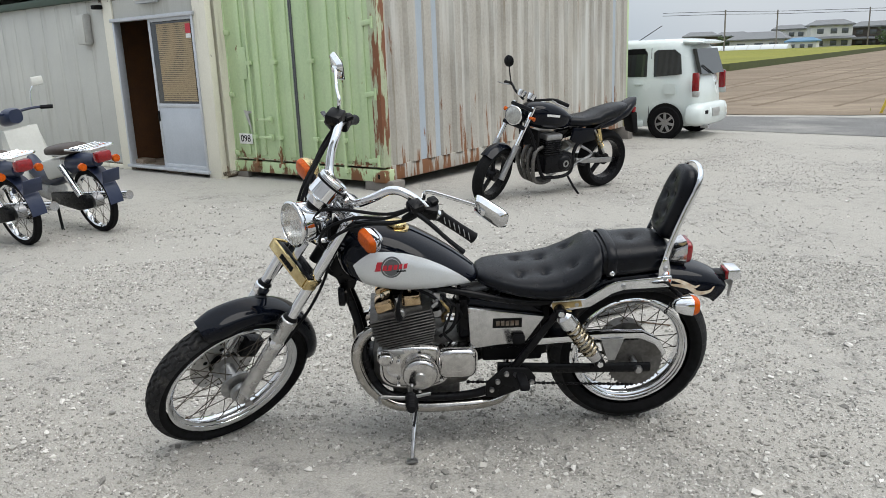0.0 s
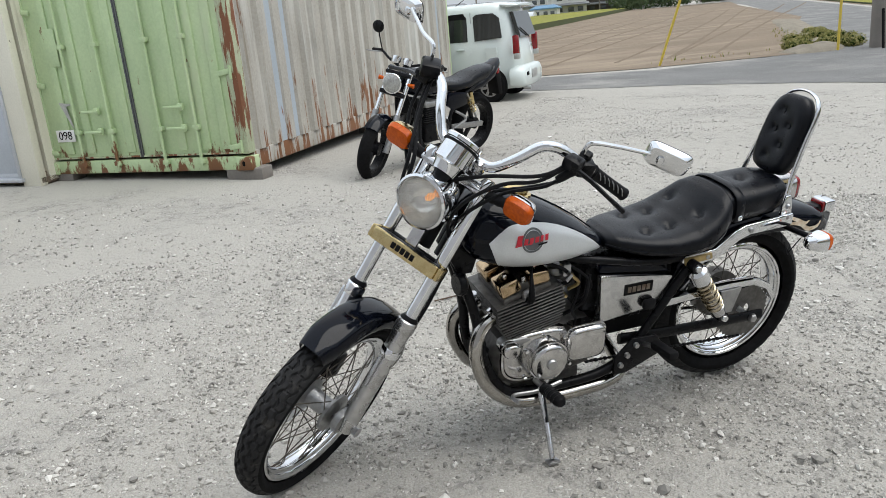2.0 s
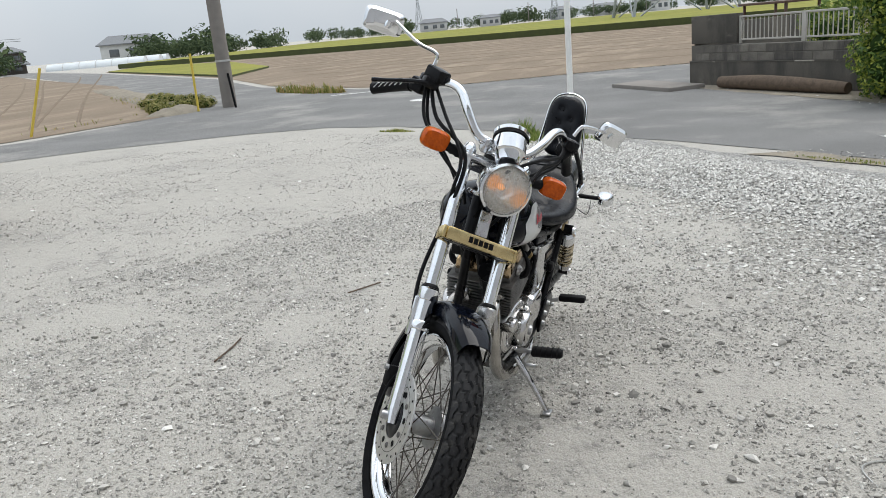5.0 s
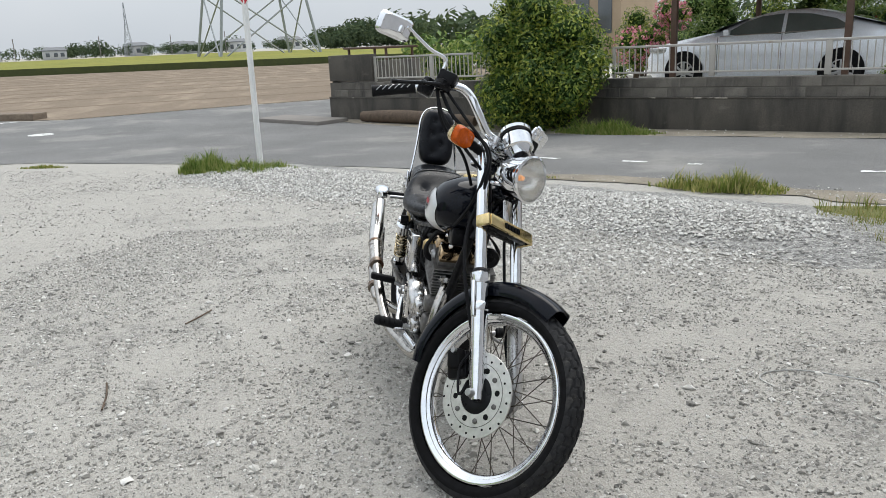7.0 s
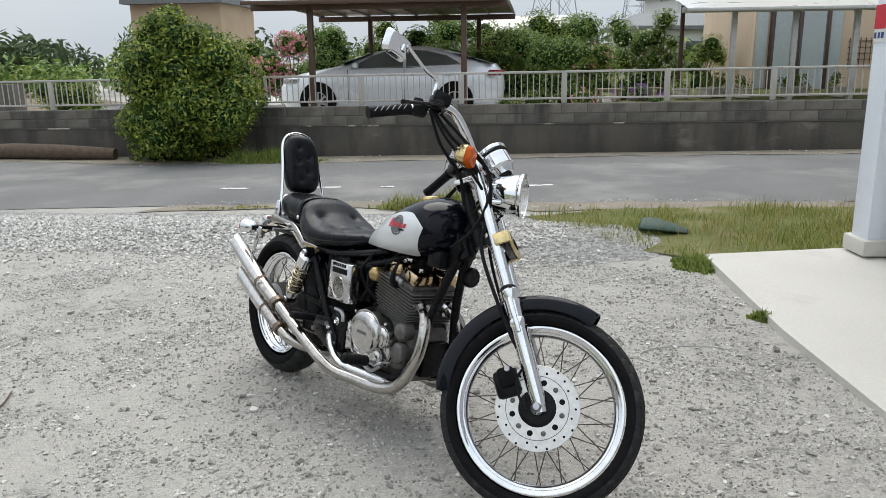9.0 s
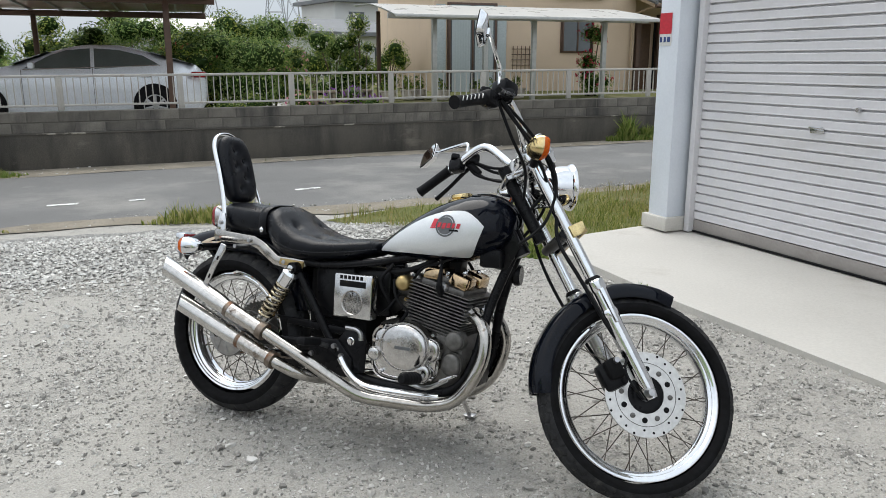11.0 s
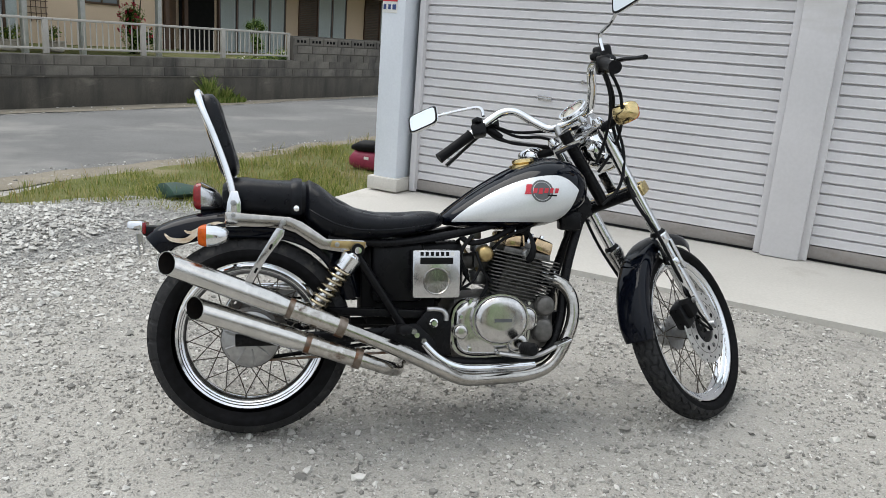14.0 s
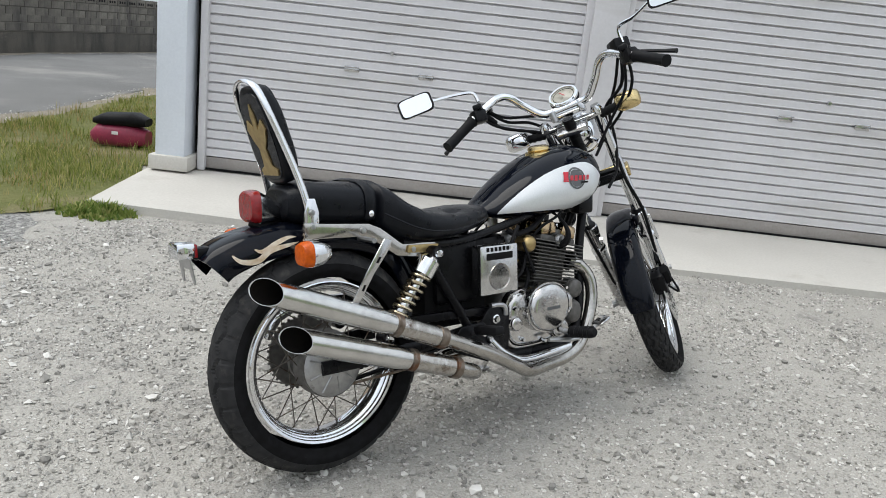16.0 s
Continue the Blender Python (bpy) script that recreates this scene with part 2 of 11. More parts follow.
CONCRETE_DARK = stained(stained(pmat("stained_concrete", (0.118, 0.106, 0.088), (0.060, 0.055, 0.047), 0.92, scale=1.6, fine=60, bump=0.006, bump_scale=90, world_space=True), (0.040, 0.037, 0.033), (2.4, 2.4, 0.45), 0.46, 0.66, world_space=True), (0.20, 0.18, 0.15), (1.6, 1.6, 3.5), 0.60, 0.78, world_space=True)
BLOCK = object_mat("concrete_block", (0.18, 0.165, 0.142), (0.095, 0.087, 0.075), 0.92)
BLOCK = stained(BLOCK, (0.05, 0.047, 0.044), (2.2, 2.2, 0.6), 0.50, 0.68, world_space=True)
LEDGE = stained(pmat("chipped_ledge", (0.10, 0.09, 0.076), (0.06, 0.055, 0.047), 0.92, scale=3, world_space=True), (0.36, 0.33, 0.28), (1.1, 1.1, 1.1), 0.58, 0.62, world_space=True)
MORTAR = pmat("mortar", (0.125, 0.115, 0.10), None, 0.95, world_space=True)
RAIL_PAINT = stained(pmat("weathered_rail_paint", (0.44, 0.42, 0.38), (0.36, 0.34, 0.31), 0.55, scale=6, world_space=True), (0.25, 0.2, 0.14), (9, 9, 3), 0.62, 0.72, world_space=True)
LEAF = island_mat("glossy_leaves", [(0.025, 0.062, 0.011), (0.07, 0.135, 0.02), (0.185, 0.25, 0.034), (0.42, 0.45, 0.07)], 0.45, 0.3, 0.4)
LEAF_DARK = island_mat("dark_leaves", [(0.05, 0.10, 0.024), (0.105, 0.19, 0.04), (0.19, 0.28, 0.065), (0.33, 0.39, 0.11)], 0.5, 0.25, 0.3)
LEAF_STRAW = island_mat("straw_green_leaves", [(0.13, 0.145, 0.04), (0.21, 0.21, 0.06), (0.30, 0.28, 0.10), (0.36, 0.31, 0.15)], 0.7, 0.2, 0.2)
# near-black green that paints the shade deep inside a crown
LEAF_CORE = pmat("crown_shade_green", (0.03, 0.055, 0.014), (0.016, 0.03, 0.008), 0.95, spec=0.05)
LEAF_FAR = island_mat("far_foliage", [(0.05, 0.075, 0.04), (0.07, 0.10, 0.05), (0.10, 0.13, 0.06)], 0.9, 0.15)
GRASS = island_mat("grass_blades", [(0.11, 0.16, 0.03), (0.20, 0.24, 0.055), (0.33, 0.33, 0.10), (0.50, 0.44, 0.21)], 0.7, 0.35, 0.2)
GRASS_DRY = island_mat("dry_grass", [(0.12, 0.15, 0.03), (0.22, 0.23, 0.06), (0.36, 0.30, 0.13), (0.42, 0.30, 0.14)], 0.8, 0.3, 0.2)
GRASS_GREEN = island_mat("lush_grass", [(0.09, 0.15, 0.03), (0.15, 0.22, 0.045), (0.25, 0.30, 0.08), (0.33, 0.33, 0.12)], 0.6, 0.35, 0.2)
BARK = pmat("bark", (0.14, 0.10, 0.07), (0.07, 0.05, 0.035), 0.95, scale=12, bump=0.01, bump_scale=60)
FLOWER_PINK = island_mat("pink_petals", [(0.55, 0.12, 0.22), (0.75, 0.30, 0.38), (0.8, 0.5, 0.5)], 0.6, 0.3)
FLOWER_RED = island_mat("red_petals", [(0.35, 0.01, 0.04), (0.55, 0.03, 0.08), (0.65, 0.10, 0.14)], 0.6, 0.3)
FLOWER_CORAL = island_mat("coral_petals", [(0.60, 0.12, 0.06), (0.75, 0.25, 0.14), (0.8, 0.42, 0.30)], 0.6, 0.3)
FLOWER_WHITE = island_mat("white_petals", [(0.6, 0.58, 0.5), (0.8, 0.8, 0.76)], 0.6, 0.3)
FLOWER_PURPLE = island_mat("purple_petals", [(0.22, 0.06, 0.35), (0.35, 0.12, 0.5)], 0.6, 0.3)

DUSTY_BAR = stained(pmat("dusty_bar_steel", (0.34, 0.315, 0.295), (0.27, 0.25, 0.235), 0.6, 0.2, scale=5, world_space=True), (0.20, 0.17, 0.15), (3, 3, 8), 0.55, 0.75, world_space=True)
SHUTTER = stained(pmat("shutter_enamel", (0.65, 0.64, 0.655), (0.595, 0.587, 0.60), 0.38, scale=3, fine=50, world_space=True), (0.50, 0.485, 0.47), (0.8, 0.8, 4), 0.55, 0.8, world_space=True)
GALV = stained(pmat("galvanised_steel", (0.52, 0.52, 0.50), (0.40, 0.40, 0.39), 0.5, 0.6, scale=12, world_space=True), (0.30, 0.28, 0.25), (4, 4, 4), 0.6, 0.8, world_space=True)
POST_PAINT = stained(pmat("pale_post_paint", (0.74, 0.78, 0.84), (0.68, 0.72, 0.78), 0.5, scale=3, world_space=True), (0.45, 0.43, 0.40), (5, 5, 1.2), 0.62, 0.8, world_space=True)
CREAM = stained(stained(pmat("cream_panel_paint", (0.74, 0.71, 0.60), (0.66, 0.63, 0.53), 0.55, scale=2, world_space=True), (0.40, 0.36, 0.28), (6, 6, 0.7), 0.58, 0.75, world_space=True), (0.10, 0.07, 0.05), (11, 11, 7), 0.70, 0.72, world_space=True)
GREY_PANEL = stained(pmat("grey_ribbed_panel", (0.50, 0.50, 0.46), (0.43, 0.43, 0.40), 0.6, scale=2, world_space=True), (0.33, 0.32, 0.28), (5, 5, 0.6), 0.55, 0.75, world_space=True)
ALU = pmat("brushed_aluminium", (0.55, 0.57, 0.60), (0.47, 0.49, 0.52), 0.42, 0.5, scale=10)
ALU_DOOR = pmat("grey_door_panel", (0.48, 0.51, 0.55), (0.42, 0.45, 0.49), 0.5, 0.2, scale=4)
GREEN_TRIM = pmat("dark_green_trim", (0.035, 0.065, 0.045), (0.025, 0.045, 0.03), 0.55, scale=6)
# orange-brown taken down in colour to paint the dimness inside the shed
INSIDE = pmat("inner_wall_painted_dim", (0.11, 0.045, 0.014), (0.07, 0.028, 0.01), 0.8)
DARK = pmat("matt_black", (0.006, 0.006, 0.0065), (0.009, 0.009, 0.009), 0.7, spec=0.1)
SOOT = pmat("exhaust_soot", (0.004, 0.004, 0.004), (0.007, 0.006, 0.005), 0.95, spec=0.05)
WOOD_OLD = pmat("weathered_timber", (0.24, 0.19, 0.14), (0.13, 0.10, 0.075), 0.9, scale=10, bump=0.004, bump_scale=40)
GREENC = stained(stained(pmat("faded_green_container_paint", (0.50, 0.62, 0.36), (0.42, 0.54, 0.31), 0.55, scale=2.5, fine=40, world_space=True), (0.48, 0.55, 0.36), (3, 3, 1.1), 0.52, 0.72, world_space=True), (0.17, 0.075, 0.03), (7, 7, 3), 0.62, 0.67, world_space=True, fade=(0.08, 0.55))
GREYC = stained(pmat("faded_grey_container_paint", (0.44, 0.415, 0.365), (0.33, 0.312, 0.275), 0.6, scale=2, fine=40, world_space=True), (0.54, 0.535, 0.50), (5, 5, 0.5), 0.48, 0.66, world_space=True)
GREYC = stained(stained(GREYC, (0.26, 0.21, 0.15), (13, 13, 0.35), 0.60, 0.74, world_space=True), (0.20, 0.085, 0.035), (11, 11, 1.0), 0.63, 0.67, world_space=True, fade=(0.05, 1.3))
RUSTY = stained(pmat("rusted_steel", (0.45, 0.52, 0.34), (0.38, 0.40, 0.28), 0.8, scale=14, bump=0.003, bump_scale=80, world_space=True), (0.19, 0.075, 0.035), (16, 16, 2.2), 0.50, 0.55, world_space=True)
BLUEGREY = stained(pmat("blue_grey_patch_paint", (0.40, 0.45, 0.50), (0.34, 0.39, 0.44), 0.6, scale=3, world_space=True), (0.22, 0.10, 0.05), (6, 6, 2), 0.64, 0.69, world_space=True, fade=(0.05, 0.9))

CHROME = pmat("chrome", (0.80, 0.81, 0.82), (0.72, 0.73, 0.75), 0.07, 1.0, scale=20, rvar=0.04)
CHROME_WORN = stained(pmat("worn_chrome", (0.66, 0.66, 0.66), (0.52, 0.52, 0.53), 0.18, 1.0, scale=25, rvar=0.1), (0.25, 0.17, 0.11), (22, 22, 22), 0.64, 0.72)
SPOKE_STEEL = stained(pmat("tarnished_spoke_wire", (0.16, 0.145, 0.125), (0.09, 0.08, 0.07), 0.42, 0.85, scale=60), (0.07, 0.045, 0.03), (40, 40, 40), 0.52, 0.62)
STEEL = pmat("satin_steel", (0.50, 0.50, 0.50), (0.38, 0.38, 0.39), 0.32, 1.0, scale=25)
REFLECTOR = pmat("smoked_reflector", (0.78, 0.76, 0.71), (0.66, 0.64, 0.59), 0.2, 1.0, scale=25)
MUFFLER = pmat("brushed_muffler_steel", (0.62, 0.61, 0.59), (0.52, 0.51, 0.49), 0.22, 1.0, scale=18)
BURNT = stained(pmat("heat_stained_steel", (0.26, 0.22, 0.185), (0.13, 0.10, 0.075), 0.42, 0.85, scale=30), (0.16, 0.08, 0.045), (25, 25, 25), 0.5, 0.62)
LINK_STEEL = stained(pmat("smoked_steel", (0.54, 0.52, 0.49), (0.40, 0.375, 0.345), 0.24, 1.0, scale=30), (0.11, 0.07, 0.05), (18, 18, 18), 0.58, 0.70)
ALLOY = stained(pmat("cast_alloy", (0.42, 0.42, 0.42), (0.32, 0.32, 0.32), 0.38, 0.9, scale=30, bump=0.0006, bump_scale=300), (0.12, 0.10, 0.09), (30, 30, 30), 0.6, 0.75)
ALLOY_DARK = pmat("grey_cylinder_alloy", (0.17, 0.163, 0.155), (0.09, 0.086, 0.08), 0.5, 0.6, scale=40, bump=0.0006, bump_scale=300)
ROCKER = pmat("bronze_tinted_plating", (0.56, 0.42, 0.26), (0.40, 0.29, 0.18), 0.16, 1.0, scale=35)
POLISHED = stained(pmat("polished_engine_alloy", (0.66, 0.65, 0.64), (0.50, 0.49, 0.48), 0.17, 1.0, scale=40, rvar=0.06, bump=0.00012, bump_scale=120), (0.16, 0.13, 0.11), (26, 26, 26), 0.66, 0.85)
FORK_ALLOY = stained(pmat("dull_fork_alloy", (0.56, 0.555, 0.55), (0.44, 0.435, 0.43), 0.27, 0.95, scale=20), (0.24, 0.22, 0.20), (14, 14, 6), 0.6, 0.8)
SPRING = pmat("tarnished_spring_plating", (0.56, 0.49, 0.36), (0.40, 0.33, 0.22), 0.25, 1.0, scale=40)
GOLD = pmat("gold_plating", (0.70, 0.56, 0.29), (0.56, 0.43, 0.21), 0.2, 1.0, scale=30)
BRASS_DULL = pmat("dull_brass", (0.50, 0.38, 0.18), (0.36, 0.26, 0.12), 0.4, 0.9, scale=40)
BLACK_GLOSS = pmat("black_lacquer", (0.002, 0.003, 0.006), (0.004, 0.005, 0.009), 0.06, 0.0, scale=6, spec=0.2, rvar=0.04)
BLACK_FRAME = pmat("black_frame_paint", (0.005, 0.005, 0.006), (0.008, 0.008, 0.009), 0.28, scale=20, rvar=0.12, spec=0.14)
SILVER_PAINT = pmat("silver_tank_paint", (0.68, 0.70, 0.71), (0.62, 0.64, 0.65), 0.34, 0.35, scale=200, fine=900, coat=0.5, rvar=0.04)
LEATHER = pmat("black_vinyl", (0.006, 0.0068, 0.0095), (0.0035, 0.004, 0.006), 0.30, scale=40, bump=0.0004, bump_scale=420, spec=0.19)
RUBBER = stained(pmat("tyre_rubber", (0.012, 0.012, 0.013), (0.008, 0.008, 0.008), 0.8, scale=30, bump=0.0006, bump_scale=300, spec=0.06), (0.05, 0.047, 0.043), (18, 18, 18), 0.68, 0.95)
TREAD = stained(pmat("tread_rubber", (0.030, 0.030, 0.031), (0.020, 0.020, 0.021), 0.7, scale=30, bump=0.0006, bump_scale=300, spec=0.15), (0.085, 0.080, 0.072), (25, 25, 25), 0.55, 0.85)
# tarnish on the exhausts; on one fender rail, a painted brownish reflection
PIPE = stained(pmat("tarnish_and_reflection_steel", (0.50, 0.48, 0.45), (0.36, 0.345, 0.32), 0.16, 1.0, scale=14, rvar=0.08), (0.20, 0.14, 0.09), (16, 16, 16), 0.62, 0.74)
RUBBER_CLEAN = pmat("black_rubber", (0.006, 0.006, 0.007), (0.009, 0.009, 0.010), 0.55, scale=40, spec=0.12)
AMBER = pmat("amber_lens", (0.58, 0.10, 0.004), (0.42, 0.065, 0.003), 0.2, scale=120, spec=0.25, bump=0.0012, bump_scale=220)
RED_LENS = pmat("red_lens", (0.27, 0.004, 0.007), (0.16, 0.003, 0.005), 0.16, scale=120, coat=0.25, bump=0.0008, bump_scale=250)
DISC_STEEL = pmat("brake_disc_steel", (0.66, 0.65, 0.625), (0.56, 0.55, 0.53), 0.35, 0.9, scale=60)
RED_PAINT = pmat("red_print", (0.55, 0.02, 0.04), (0.45, 0.015, 0.03), 0.4, scale=60)
GREY_PRINT = pmat("dark_grey_print", (0.10, 0.105, 0.11), (0.08, 0.085, 0.09), 0.4, scale=60)
WHITE_PRINT = pmat("white_print", (0.78, 0.78, 0.76), (0.70, 0.70, 0.68), 0.5, scale=30)
BLUE_PRINT = pmat("navy_print", (0.03, 0.06, 0.2), None, 0.5)
BONE = pmat("flame_paint", (0.70, 0.62, 0.50), (0.55, 0.42, 0.28), 0.3, scale=60)
WHITE_CAR = stained(pmat("pale_white_car_paint", (0.66, 0.72, 0.70), (0.62, 0.68, 0.665), 0.25, scale=3, coat=0.6), (0.45, 0.44, 0.40), (2, 2, 2), 0.66, 0.9)
SILVER_CAR = pmat("silver_car_paint", (0.76, 0.79, 0.83), (0.72, 0.75, 0.79), 0.28, 0.2, scale=200, coat=0.6)
CAR_GLASS = pmat("dark_car_glass", (0.012, 0.015, 0.016), (0.02, 0.023, 0.024), 0.06, scale=3, spec=0.8, rvar=0.02)
SEDAN_GLASS = pmat("grey_green_car_glass", (0.07, 0.085, 0.08), (0.10, 0.115, 0.11), 0.06, scale=3, spec=0.8, rvar=0.02)
HEAD_GLASS = pmat("fluted_headlamp_glass", (0.86, 0.86, 0.84), (0.80, 0.80, 0.78), 0.12, 0.0, rvar=0.04)
_n, _l = HEAD_GLASS.node_tree.nodes, HEAD_GLASS.node_tree.links
_w, _p, _c = _n.new("ShaderNodeTexWave"), _n.new("ShaderNodeBump"), _n.new("ShaderNodeTexCoord")
_w.bands_direction = "Y"
_w.inputs["Scale"].default_value = 62
_p.inputs["Strength"].default_value, _p.inputs["Distance"].default_value = 0.6, 0.001
_t, _m, _r = _n.new("ShaderNodeBsdfTransparent"), _n.new("ShaderNodeMixShader"), _n.new("ShaderNodeMapRange")
_r.inputs["To Min"].default_value, _r.inputs["To Max"].default_value = 0.04, 0.22
_l.new(_c.outputs["Object"], _w.inputs["Vector"])
_l.new(_w.outputs["Fac"], _p.inputs["Height"])
_l.new(_w.outputs["Fac"], _r.inputs["Value"])
_l.new(_p.outputs["Normal"], _n["Principled BSDF"].inputs["Normal"])
_l.new(_r.outputs["Result"], _m.inputs["Fac"])
_l.new(_t.outputs["BSDF"], _m.inputs[1])
_l.new(_n["Principled BSDF"].outputs["BSDF"], _m.inputs[2])
_l.new(_m.outputs["Shader"], _n["Material Output"].inputs["Surface"])
LENS_CLEAR = pmat("headlamp_glass", (0.46, 0.46, 0.44), (0.32, 0.32, 0.30), 0.10, 0.4, scale=60, coat=1.0, bump=0.001, bump_scale=140)
BULB = pmat("amber_bulb_glow", (0.75, 0.42, 0.16), None, 0.2)
BULB.node_tree.nodes["Principled BSDF"].inputs["Emission Color"].default_value = (1.0, 0.36, 0.08, 1)
BULB.node_tree.nodes["Principled BSDF"].inputs["Emission Strength"].default_value = 0.55
MIRROR = pmat("mirror_glass", (0.88, 0.9, 0.9), (0.86, 0.88, 0.88), 0.03, 1.0, rvar=0.01)
DIAL = pmat("dial_face", (0.7, 0.68, 0.6), (0.6, 0.58, 0.5), 0.3, scale=60)
BEIGE = stained(pmat("beige_render", (0.64, 0.50, 0.37), (0.58, 0.45, 0.33), 0.9, scale=1.2, fine=90, bump=0.003, bump_scale=160, world_space=True), (0.45, 0.36, 0.28), (2, 2, 0.5), 0.58, 0.8, world_space=True)
BEIGE2 = pmat("tan_render", (0.42, 0.32, 0.22), (0.36, 0.27, 0.18), 0.9, scale=2, bump=0.003, bump_scale=160, world_space=True)
ROOF_TILE = pmat("grey_roof_tile", (0.17, 0.18, 0.19), (0.12, 0.125, 0.13), 0.55, scale=4, world_space=True)
HOUSE_WHITE = pmat("white_house_render", (0.62, 0.62, 0.60), (0.54, 0.54, 0.52), 0.9, scale=1, world_space=True)
HOUSE_DARK = pmat("dark_house_boards", (0.10, 0.085, 0.075), (0.07, 0.06, 0.05), 0.9, scale=1, world_space=True)
ROOF_BLUE = pmat("blue_sheet_roof", (0.12, 0.24, 0.36), (0.09, 0.19, 0.30), 0.6, scale=1, world_space=True)
GREENHOUSE = pmat("greenhouse_film", (0.62, 0.65, 0.66), (0.52, 0.55, 0.57), 0.4, scale=0.6, world_space=True)
BROWN_METAL = pmat("bronze_aluminium", (0.11, 0.065, 0.045), (0.08, 0.048, 0.035), 0.45, 0.3, scale=8)
ROOF_SMOKE = pmat("smoked_roof_sheet", (0.28, 0.17, 0.13), (0.22, 0.13, 0.10), 0.35, scale=3)
ROOF_CLEAR = pmat("frosted_roof_sheet", (0.60, 0.60, 0.58), (0.50, 0.50, 0.48), 0.3, scale=3)
CURTAIN = pmat("pale_curtain", (0.46, 0.50, 0.50), (0.34, 0.38, 0.39), 0.9, scale=30)
WINDOW = pmat("window_glass", (0.06, 0.07, 0.075), (0.10, 0.11, 0.115), 0.08, scale=1.5, spec=0.8)
PYLON = pmat("pylon_steel", (0.34, 0.36, 0.37), (0.28, 0.30, 0.31), 0.7, 0.3)
POLE_CONC = pmat("pole_concrete", (0.22, 0.20, 0.18), (0.17, 0.155, 0.14), 0.9, scale=6, world_space=True)
YELLOW = pmat("faded_yellow_paint", (0.62, 0.46, 0.06), (0.5, 0.37, 0.06), 0.6, scale=10)
WHITE_POLE = pmat("white_pole_paint", (0.78, 0.78, 0.76), (0.68, 0.68, 0.66), 0.5, scale=6)
NAVY = pmat("navy_plastic", (0.012, 0.02, 0.05), (0.02, 0.028, 0.06), 0.35, scale=10)
CUB_WHITE = pmat("cream_white_plastic", (0.62, 0.62, 0.58), (0.56, 0.56, 0.52), 0.35, scale=6, coat=0.3)
TERRACOTTA = pmat("pale_flower_pot", (0.52, 0.47, 0.40), (0.42, 0.37, 0.31), 0.85, scale=10)
BLIND = pmat("bamboo_blind", (0.38, 0.29, 0.17), (0.30, 0.22, 0.13), 0.8, scale=20)
BOOT_GREEN = pmat("green_rubber_mat", (0.015, 0.060, 0.040), (0.008, 0.030, 0.021), 0.6, scale=12)
MAROON = pmat("faded_maroon_plastic", (0.30, 0.03, 0.07), (0.2, 0.02, 0.05), 0.5, scale=10)


# building tools
def finish(bm, mats, name, smooth=40):
    me = bpy.data.meshes.new(name)
    bmesh.ops.recalc_face_normals(bm, faces=bm.faces)
    bm.to_mesh(me)
    bm.free()
    for m in mats if isinstance(mats, (list, tuple)) else [mats]:
        me.materials.append(m)
    if smooth:
        me.shade_smooth()
        me.set_sharp_from_angle(angle=radians(smooth))
    return me


def part(name, bm, material, parent=None, label="", smooth=40, m=None):
    """One bmesh as one mesh object under a thing or a part."""
    if m is not None:
        bm.transform(m)
    ob = new(name, finish(bm, material, name, smooth))
    if parent is not None:
        ob.parent = parent
    return tagged(ob, label)


def thing(name, label, category, m=None, group="", kind=""):
    ob = new(name)
    ob.empty_display_size = 0.1
    if m is not None:
        ob.matrix_basis = m
    return tagged(ob, label, category, group, kind)


def solid(name, bm, material, label, category="", kind="", group="", m=None, smooth=40):
    """A thing that is one mesh."""
    ob = new(name, finish(bm, material, name, smooth))
    if m is not None:
        ob.matrix_basis = m
    return tagged(ob, label, category, group, kind)


def box(sx, sy, sz, at=(0, 0, 0), bevel=0.0, rot=None, bm=None, seg=2, taper=None):
    """A box with rounded edges, centred on at; taper=(x, y): the top's size against the bottom's."""
    b = bmesh.new()
    bmesh.ops.create_cube(b, size=1)
    for v in b.verts:
        if taper and v.co.z > 0:
            v.co.x, v.co.y = v.co.x * taper[0], v.co.y * taper[1]
        v.co = Vector((v.co.x * sx, v.co.y * sy, v.co.z * sz))
    if bevel:
        bmesh.ops.bevel(b, geom=list(b.edges), offset=min(bevel, 0.49 * min(sx, sy, sz)), segments=seg, affect="EDGES", profile=0.5)
    if rot is not None:
        b.transform(rot)
    bmesh.ops.translate(b, vec=at, verts=b.verts)
    return joined(bm, b)


def joined(bm, b):
    """b put into bm (or alone)."""
    if bm is None:
        return b
    me = bpy.data.meshes.new("tmp")
    b.to_mesh(me)
    b.free()
    bm.from_mesh(me)
    bpy.data.meshes.remove(me)
    return bm


def spline(pts, n=6):
    """Points on a smooth curve through pts."""
    p = [Vector(q) for q in pts]
    out = []
    for i in range(len(p) - 1):
        a, b, c, d = p[max(i - 1, 0)], p[i], p[i + 1], p[min(i + 2, len(p) - 1)]
        for k in range(n):
            t = k / n
            out.append(0.5 * ((2 * b) + (c - a) * t + (2 * a - 5 * b + 4 * c - d) * t * t + (3 * b - a - 3 * c + d) * t ** 3))
    out.append(p[-1])
    return out


